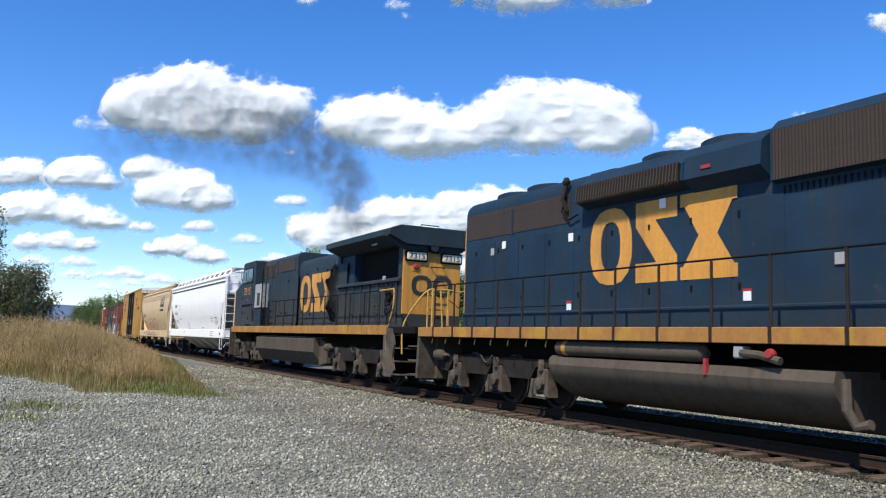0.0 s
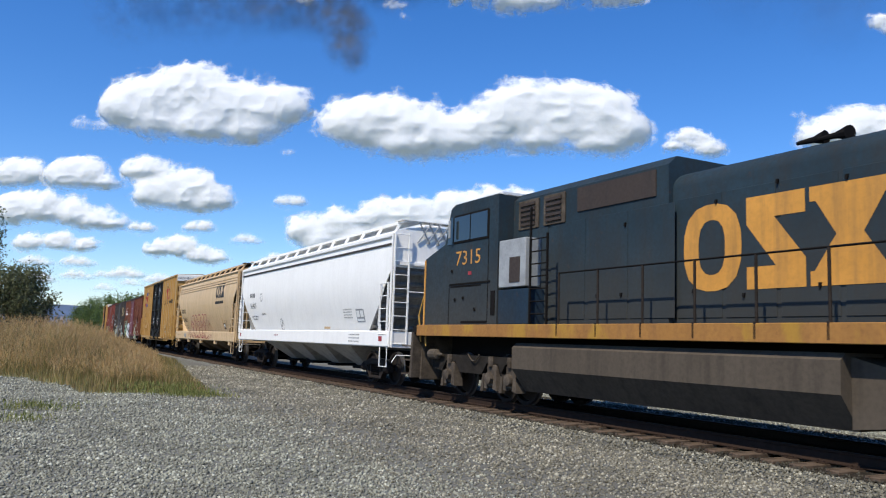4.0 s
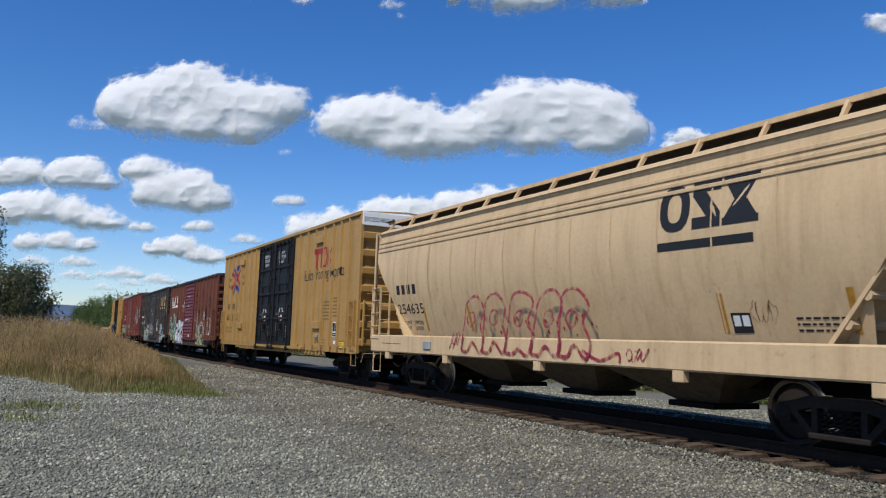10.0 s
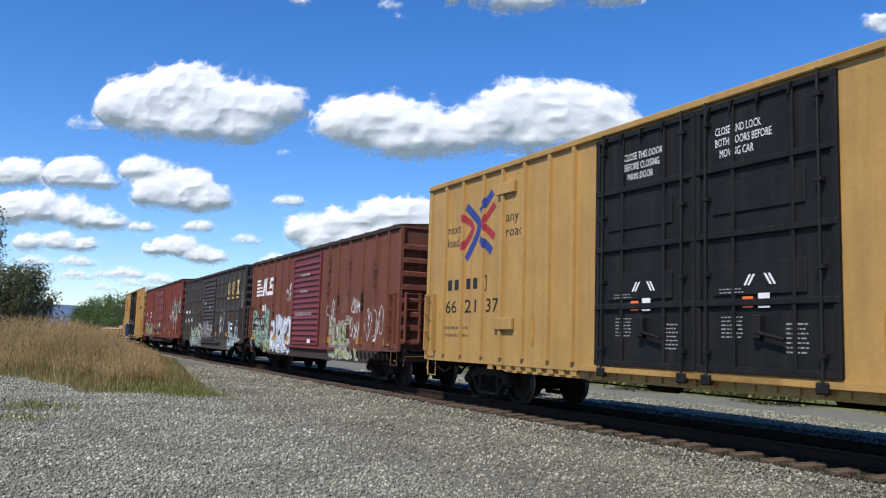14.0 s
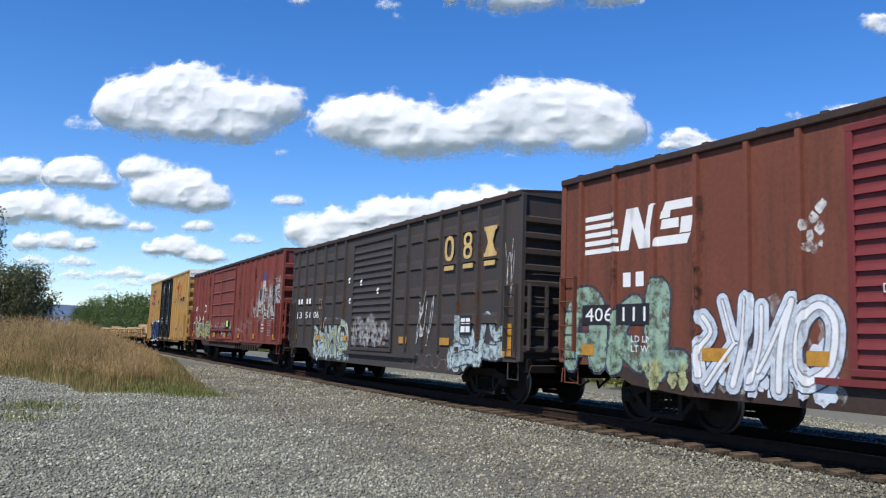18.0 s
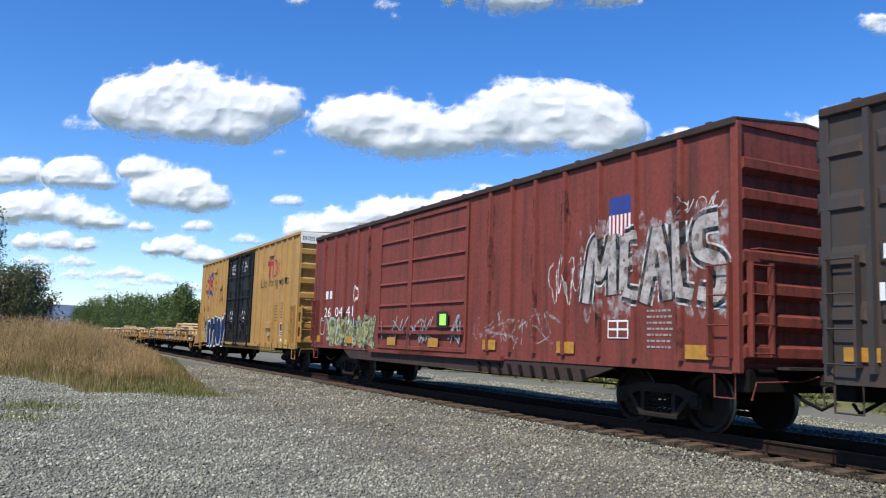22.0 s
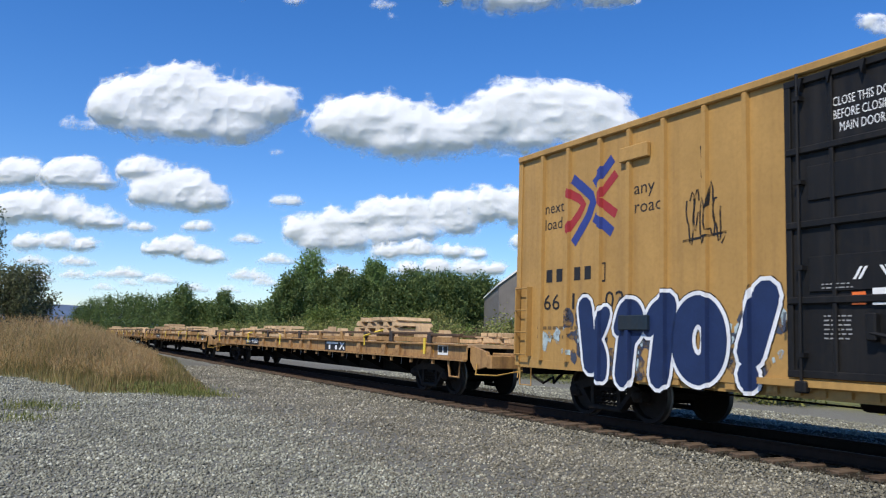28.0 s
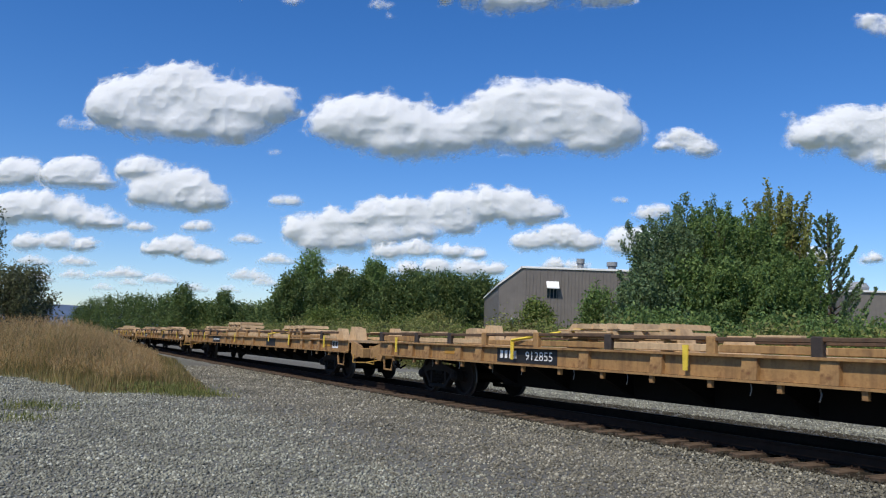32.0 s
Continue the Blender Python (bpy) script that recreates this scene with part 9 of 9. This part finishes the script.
    for s in (-1, 1):
        freight_truck(car, s * 10.65)
        coupler(car, s * Le - s * 0.2, s, 0.9, SAFETY)
        part("end_platform", Build().box(min(s * Ls, s * Le), max(s * Ls, s * Le), -0.8, 0.8, 0.98, 1.1, 0.02), FLAT_TAN, car)
        p = [(s * Ls, 1.25), (s * (Ls + 0.7), 1.12), (s * (Ls + 0.9), 0.82), (s * (Ls + 0.2), 0.7), (s * Ls, 0.9)]
        part("end_bracket", Build().prism(p if s < 0 else p[::-1], -1.4, -1.3), FLAT_TAN, car, "yellow end bracket")
        part("end_beam", Build().box(min(s * (Ls + 0.75), s * (Ls + 0.95)), max(s * (Ls + 0.75), s * (Ls + 0.95)), -1.4, 1.4, 0.75, 1.05, 0.02), FLAT_TAN, car)
        part("cut_lever", Build().tube([(s * (Ls + 0.4), -1.45, 0.85), (s * (Ls + 0.45), -1.5, 0.6), (s * (Ls + 1.2), -1.4, 0.62), (s * (Ls + 1.3), -0.4, 0.8)], 0.016, 5), SAFETY, car)
        part("stirrup_step", Build().tube([(s * (Ls - 0.9), -1.5, 0.9), (s * (Ls - 0.8), -1.5, 0.5), (s * (Ls - 0.35), -1.5, 0.5), (s * (Ls - 0.3), -1.5, 0.9)], 0.03, 5), FLAT_TAN, car)
    Y = -1.505
    if marked:
        flat_shape([rect(3.6, 5.55, 0.93, 1.24)], car, "name_panel", MARK_BLACK, Y)
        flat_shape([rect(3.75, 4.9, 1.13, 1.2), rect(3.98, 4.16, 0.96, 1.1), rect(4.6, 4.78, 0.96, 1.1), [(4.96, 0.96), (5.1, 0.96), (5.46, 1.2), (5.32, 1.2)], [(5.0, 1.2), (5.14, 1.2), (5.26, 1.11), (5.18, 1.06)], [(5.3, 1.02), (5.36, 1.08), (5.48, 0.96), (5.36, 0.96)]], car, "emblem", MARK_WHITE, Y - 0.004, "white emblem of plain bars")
        flat_shape([rect(-7.1, -4.9, 0.93, 1.24)], car, "number_panel", MARK_BLACK, Y)
        blocks(car, -7.0, -6.3, 1.0, 1.2, 4, Y - 0.004, MARK_WHITE)
        lettering(car, "912855", -6.0, 1.0, 0.19, Y - 0.004, MARK_WHITE, 0.95, "car_number")
    else:
        flat_shape([rect(-6.8, -5.0, 0.93, 1.24), rect(3.8, 5.2, 0.93, 1.24)], car, "number_panel", MARK_BLACK, Y)
        bars(car, -6.6, -5.2, 0.98, 1.18, 1, 8, Y - 0.004, MARK_WHITE, seed)
    flat_shape([rect(11.95, 12.5, 1.0, 1.24)], car, "card_board", MARK_WHITE, Y - 0.004)
    flat_shape([rect(11.99, 12.2, 1.06, 1.21), rect(12.25, 12.46, 1.06, 1.21)], car, "card", MARK_BLACK, Y - 0.008)
    flat_shape([rect(11.0, 11.75, 1.04, 1.2)], car, "reflector", AMBER, Y - 0.003)
    flat_shape([rect(-9.5, -8.8, 1.04, 1.2)], car, "reflector", AMBER, Y - 0.003)
    for x in (-12.1, -8.6, -6.35, -1.4, 2.1, 7.35, 11.4):
        if rng.random() < 0.75:
            part("yellow_strap", Build().prism([(x - 0.06, 1.4), (x + 0.06, 1.4), (x + 0.04, 1.0), (x - 0.05, 1.0)], -1.62, -1.6), STRAP, car, "yellow webbing strap hanging down")
    # wedge blocks standing on the deck
    for i in range(24):
        x = rng.uniform(-12.6, 12.6)
        y = rng.choice((-1.15, -0.9, 0.9, 1.1))
        hh = rng.uniform(0.1, 0.24)
        w = rng.uniform(0.12, 0.42)
        p = [(x - w, 1.28), (x + w, 1.28), (x + w * 0.45, 1.5 + hh), (x - w * 0.45, 1.5 + hh)]
        part("wedge_block", Build().prism(p, y - 0.12, y + 0.12), LUMBER, car, "chipped wooden chock")
    return car


def pallet(parent, x, y, z, rng, layers=2, w=1.5):
    """Stacked cribbing: long boards on notched blocks, with loose planks across the top."""
    for k in range(layers):
        zz = z + k * 0.19
        shift = rng.uniform(-0.12, 0.12)
        pl = part("pallet", Build().box(x - w + shift, x + w + shift, y - 0.56, y - 0.44, zz, zz + 0.035, 0.006).box(x - w, x + w, y + 0.3, y + 0.44, zz, zz + 0.035, 0.006), LUMBER, parent, "rough timber pallet")
        n = 5
        for i in range(n):
            xx = x - w + 0.15 + (2 * w - 0.3) * i / (n - 1) + rng.uniform(-0.1, 0.1)
            t, c = rng.uniform(0.1, 0.19), rng.uniform(0.02, 0.08)
            part("block", Build().prism([(xx - t, zz + 0.037), (xx + t, zz + 0.037), (xx + t - c, zz + 0.15), (xx - t + c * 0.5, zz + 0.15)], y - 0.6 + rng.uniform(-0.04, 0.04), y + 0.5), LUMBER, pl)
        part("top_board", Build().box(x - w - 0.05, x + w - 0.1 + shift, y - 0.6, y - 0.47, zz + 0.152, zz + 0.182, 0.006), LUMBER, pl)
    top = z + layers * 0.19
    for i in range(6):
        xx = x - w + 0.3 + (2 * w - 0.6) * i / 5 + rng.uniform(-0.15, 0.15)
        t, lean = rng.uniform(0.09, 0.2), rng.uniform(-0.07, 0.07)
        part("plank", Build().prism([(xx - t, top), (xx + t, top), (xx + t * 0.8 + lean, top + 0.09), (xx - t * 0.7 + lean, top + 0.1)], y - 0.58 + rng.uniform(-0.08, 0.08), y + 0.4 + rng.uniform(-0.1, 0.1)), LUMBER, parent, "split wooden chock")


prng = random.Random(31)
first = flatcar(-77.0, 1, True)
pallet(first, 7.9, -0.85, 1.5, prng, 2, 1.5)
pallet(first, -3.4, -0.85, 1.46, prng, 1, 1.5)
pallet(first, 12.2, 0.5, 1.3, prng, 1, 0.8)
part("tie_strap", Build().tube([(7.35, -1.6, 1.15), (7.35, -1.62, 1.42), (8.6, -1.35, 1.66)], 0.03, 4), STRAP, first, "yellow webbing tie-down strap")
part("tie_strap", Build().tube([(-6.35, -1.6, 1.1), (-6.35, -1.62, 1.4), (-4.2, -1.35, 1.66)], 0.03, 4), STRAP, first, "yellow webbing tie-down strap")
for i in range(1, 4):
    fc = flatcar(-77.0 - 29.3 * i, 1 + i, False)
    pallet(fc, 8.5 - i, -0.85, 1.46, prng, 1, 1.5)
    pallet(fc, -3.5 + i, -0.8, 1.46, prng, 1 + i % 2, 1.5)
    pallet(fc, -9.5 + i * 0.5, -0.7, 1.48, prng, 1, 1.3)
    part("tie_strap", Build().tube([(4.5, -1.6, 1.1), (4.5, -1.62, 1.4), (7.0, -1.35, 1.6)], 0.03, 4), STRAP, fc)


# ---- shed behind the line
def shed():
    Y0, Y1 = 84.0, 112.0
    k = Y0 / 1430.0
    xa, xb, xc = 102 * k, 141 * k, 350 * k
    z0 = GROUND_Z + lie(10, Y0)
    siding = paint("shed_siding", (0.19, 0.17, 0.15), 0.6, (0.12, 0.1, 0.09), 0.25, 0.3)
    b = thing("shed", "grey-brown metal industrial shed with a pale roof edge", "building", pose(0, 0, 0))
    top, low = 9.0, 7.1
    part("wall", Build().prism([(xa, z0), (xc, z0), (xc, top), (xb, top), (xa, low)], Y0, Y1), siding, b)
    rib = Build().box(-0.05, 0.05, -0.06, 0.0, z0, top).mesh("siding_rib", siding)
    n = 40
    for i in range(n):
        x = xa + (xc - xa) * (i + 0.5) / n
        if x > xb + 0.1:
            part("siding_rib", rib, None, b, at=pose(x, Y0, 0))
    part("roof_edge", Build().box(xb - 0.1, xc + 0.2, Y0 - 0.15, Y0 + 0.3, top, top + 0.22, 0.02), WHITE, b, "pale metal roof edge")
    part("roof_edge", Build().prism([(xa - 0.15, low), (xb, top), (xb, top + 0.22), (xa - 0.15, low + 0.2)], Y0 - 0.15, Y1), WHITE, b)
    wx = 196 * k
    part("window", Build().box(wx - 0.6, wx + 0.6, Y0 - 0.05, Y0 + 0.02, 6.0, 7.6), GLASS, b)
    part("awning", Build().prism([(Y0 - 0.7, 7.05), (Y0 - 0.02, 7.75), (Y0 - 0.02, 7.65), (Y0 - 0.7, 6.95)], wx - 0.65, wx + 0.65, "x"), WHITE, b, "white window awning")
    part("door", Build().box(106 * k, 110 * k, Y0 - 0.05, Y0, z0, z0 + 2.1), WHITE, b)
    part("wall_lamp", Build().box(122 * k, 126 * k, Y0 - 0.3, Y0, 3.6, 3.8), MARK_WHITE, b)
    for px, r, h in ((254, 0.34, 1.5), (312, 0.45, 1.25)):
        part("roof_vent", Build().lathe([(r, 0.0), (r, h * 0.6), (r * 1.3, h * 0.65), (r * 1.3, h)], (px * k, Y0 + 3, top), "z", 14), GREY_METAL, b, "galvanised roof ventilator", smooth=40)
    f = thing("far_shed", "low grey building with a round roof vent behind shrubs", "building", pose(0, 0, 0))
    x1, yy = (1512 - 784) / 1430 * 90, 90.0
    part("wall", Build().box(x1, x1 + 14, yy, yy + 12, z0, 8.2), siding, f)
    part("roof_edge", Build().box(x1 - 0.1, x1 + 14.1, yy - 0.2, yy + 12, 8.2, 8.4), WHITE, f)
    part("roof_vent", Build().lathe([(0.9, 0), (1.2, 0.6), (0.9, 1.1), (0.3, 1.3)], (x1 + 2.2, yy + 3, 8.3), "z", 14), GREY_METAL, f, smooth=40)


shed()


# ---- exhaust smoke
def smoke_material():
    m, nt, bsdf = base_material("exhaust_smoke")
    bsdf.inputs["Base Color"].default_value = (0.085, 0.09, 0.098, 1)
    bsdf.inputs["Roughness"].default_value = 1.0
    bsdf.inputs["Specular IOR Level"].default_value = 0.0
    at = nt.nodes.new("ShaderNodeAttribute")
    at.attribute_name = "thickness"
    n = tex(nt, 0.75, 7)
    mu = nt.nodes.new("ShaderNodeMath")
    mu.operation = "MULTIPLY"
    nt.links.new(ramp(nt, n, [(0.36, (0.12, 0.12, 0.12)), (0.62, (1, 1, 1))]), mu.inputs[0])
    nt.links.new(at.outputs["Fac"], mu.inputs[1])
    tr = nt.nodes.new("ShaderNodeBsdfTransparent")
    out = nt.nodes.new("ShaderNodeMixShader")
    nt.links.new(mu.outputs[0], out.inputs[0])
    nt.links.new(tr.outputs[0], out.inputs[1])
    nt.links.new(bsdf.outputs[0], out.inputs[2])
    nt.links.new(out.outputs[0], nt.nodes["Material Output"].inputs[0])
    return m


SMOKE = smoke_material()
puffs = []


def puff_mesh(seed, strength):
    """A domed wisp, thick in the middle and thin at the rim."""
    rng = np.random.default_rng(seed)
    n = 17
    g = np.linspace(-1, 1, n)
    U, V = np.meshgrid(g, g)
    r2 = U ** 2 + V ** 2
    lump = np.array([[noise.fractal((u * 1.6 + seed * 3.1, v * 1.6, 0.3), 0.8, 2.0, 4) for u in g] for v in g])
    th = np.clip(1 - r2 * (1 + 0.35 * lump) + 0.2 * lump, 0, 1) ** 1.2 * strength
    th[0, :] = th[-1, :] = 0
    th[:, 0] = th[:, -1] = 0
    P = np.stack([U, -0.5 * np.sqrt(np.clip(1.2 - r2, 0, None)) + 0.12 * lump, V], -1).reshape(-1, 3)
    f = np.array([(j * n + i, j * n + i + 1, (j + 1) * n + i + 1, (j + 1) * n + i) for j in range(n - 1) for i in range(n - 1)])
    return P, f, th


def smoke():
    """Puffs leave the stack one after another, are dragged along a little and climb away."""
    rng = random.Random(5)
    # those already in the air: bearing and height in thousandths of the lens's length, radius in metres, thickness
    aloft = ((628, 402, 0.75, 0.5), (612, 374, 1.1, 0.6), (616, 338, 1.4, 0.62), (598, 304, 1.6, 0.62), (572, 276, 1.8, 0.6), (532, 262, 2.0, 0.55), (488, 252, 2.2, 0.5), (438, 235, 2.8, 0.42), (380, 226, 3.0, 0.36), (318, 232, 3.0, 0.32), (258, 222, 2.8, 0.26), (208, 248, 2.4, 0.2))
    later = (0.12, 0.3, 0.5, 0.75, 1.0, 1.25, 1.5, 1.75, 2.0, 2.25, 2.5, 2.75, 3.0, 3.3, 3.6)
    for i in range(len(aloft) + len(later)):
        old = i < len(aloft)
        if old:
            px, py, size, dark = aloft[i]
            ray = VIEW.to_3x3() @ Vector(((px - 784) / 1430.0, (441 - py) / 1430.0, -1.0))
            start, tb = VIEW.translation + ray * (44.0 + 1.2 * i), 0.0
        else:
            tb = later[i - len(aloft)]
            sb = travel(tb) + 80.3 + 3.0
            bx, by, ba = track(sb)
            start, size, dark = Vector((bx, by, 4.6 + GRADE * sb)), 0.8 + 0.25 * (i % 2), max(0.16, 0.5 - 0.13 * tb)
        P, f, th = puff_mesh(i + 1, min(0.85, dark * 1.15))
        me = pieces("smoke_puff", P * size * 1.3, f, SMOKE)
        at = me.attributes.new("thickness", "FLOAT", "POINT")
        at.data.foreach_set("value", th.reshape(-1).astype(np.float32))
        me.shade_smooth()
        ob = tagged(new("smoke_puff", me), "drifting puff of dark diesel exhaust smoke", "smoke", "exhaust smoke")
        rows = []
        for t in [k * 0.25 for k in range(33)] + [8.5 + k for k in range(24)] + [32.0]:
            age = t - tb
            if age < 0 and not old:
                # still within the stack, riding with the engine
                s2 = travel(t) + 80.3 + 3.0
                x2, y2, a2 = track(s2)
                p = Vector((x2, y2, 2.9 + GRADE * s2))
            else:
                rise = 4.2 * (1 - math.exp(-age / 1.2)) + 1.3 * age + 0.9 * max(0.0, t - 3.3) ** 2
                drag = (0.0 if old else 1.2 * (1 - math.exp(-age / 0.5))) - 0.3 * age
                p = start + Vector((drag * 0.5, -drag * 0.9, rise))
            turn = math.degrees(math.atan2(-p.x, p.y))
            rows.append((t, pose(p.x, p.y, p.z, 0, (i * 37) % 60 - 30, turn)))
        puffs.append((ob, rows))
        ob.matrix_world = rows[0][1]


smoke()
motions()
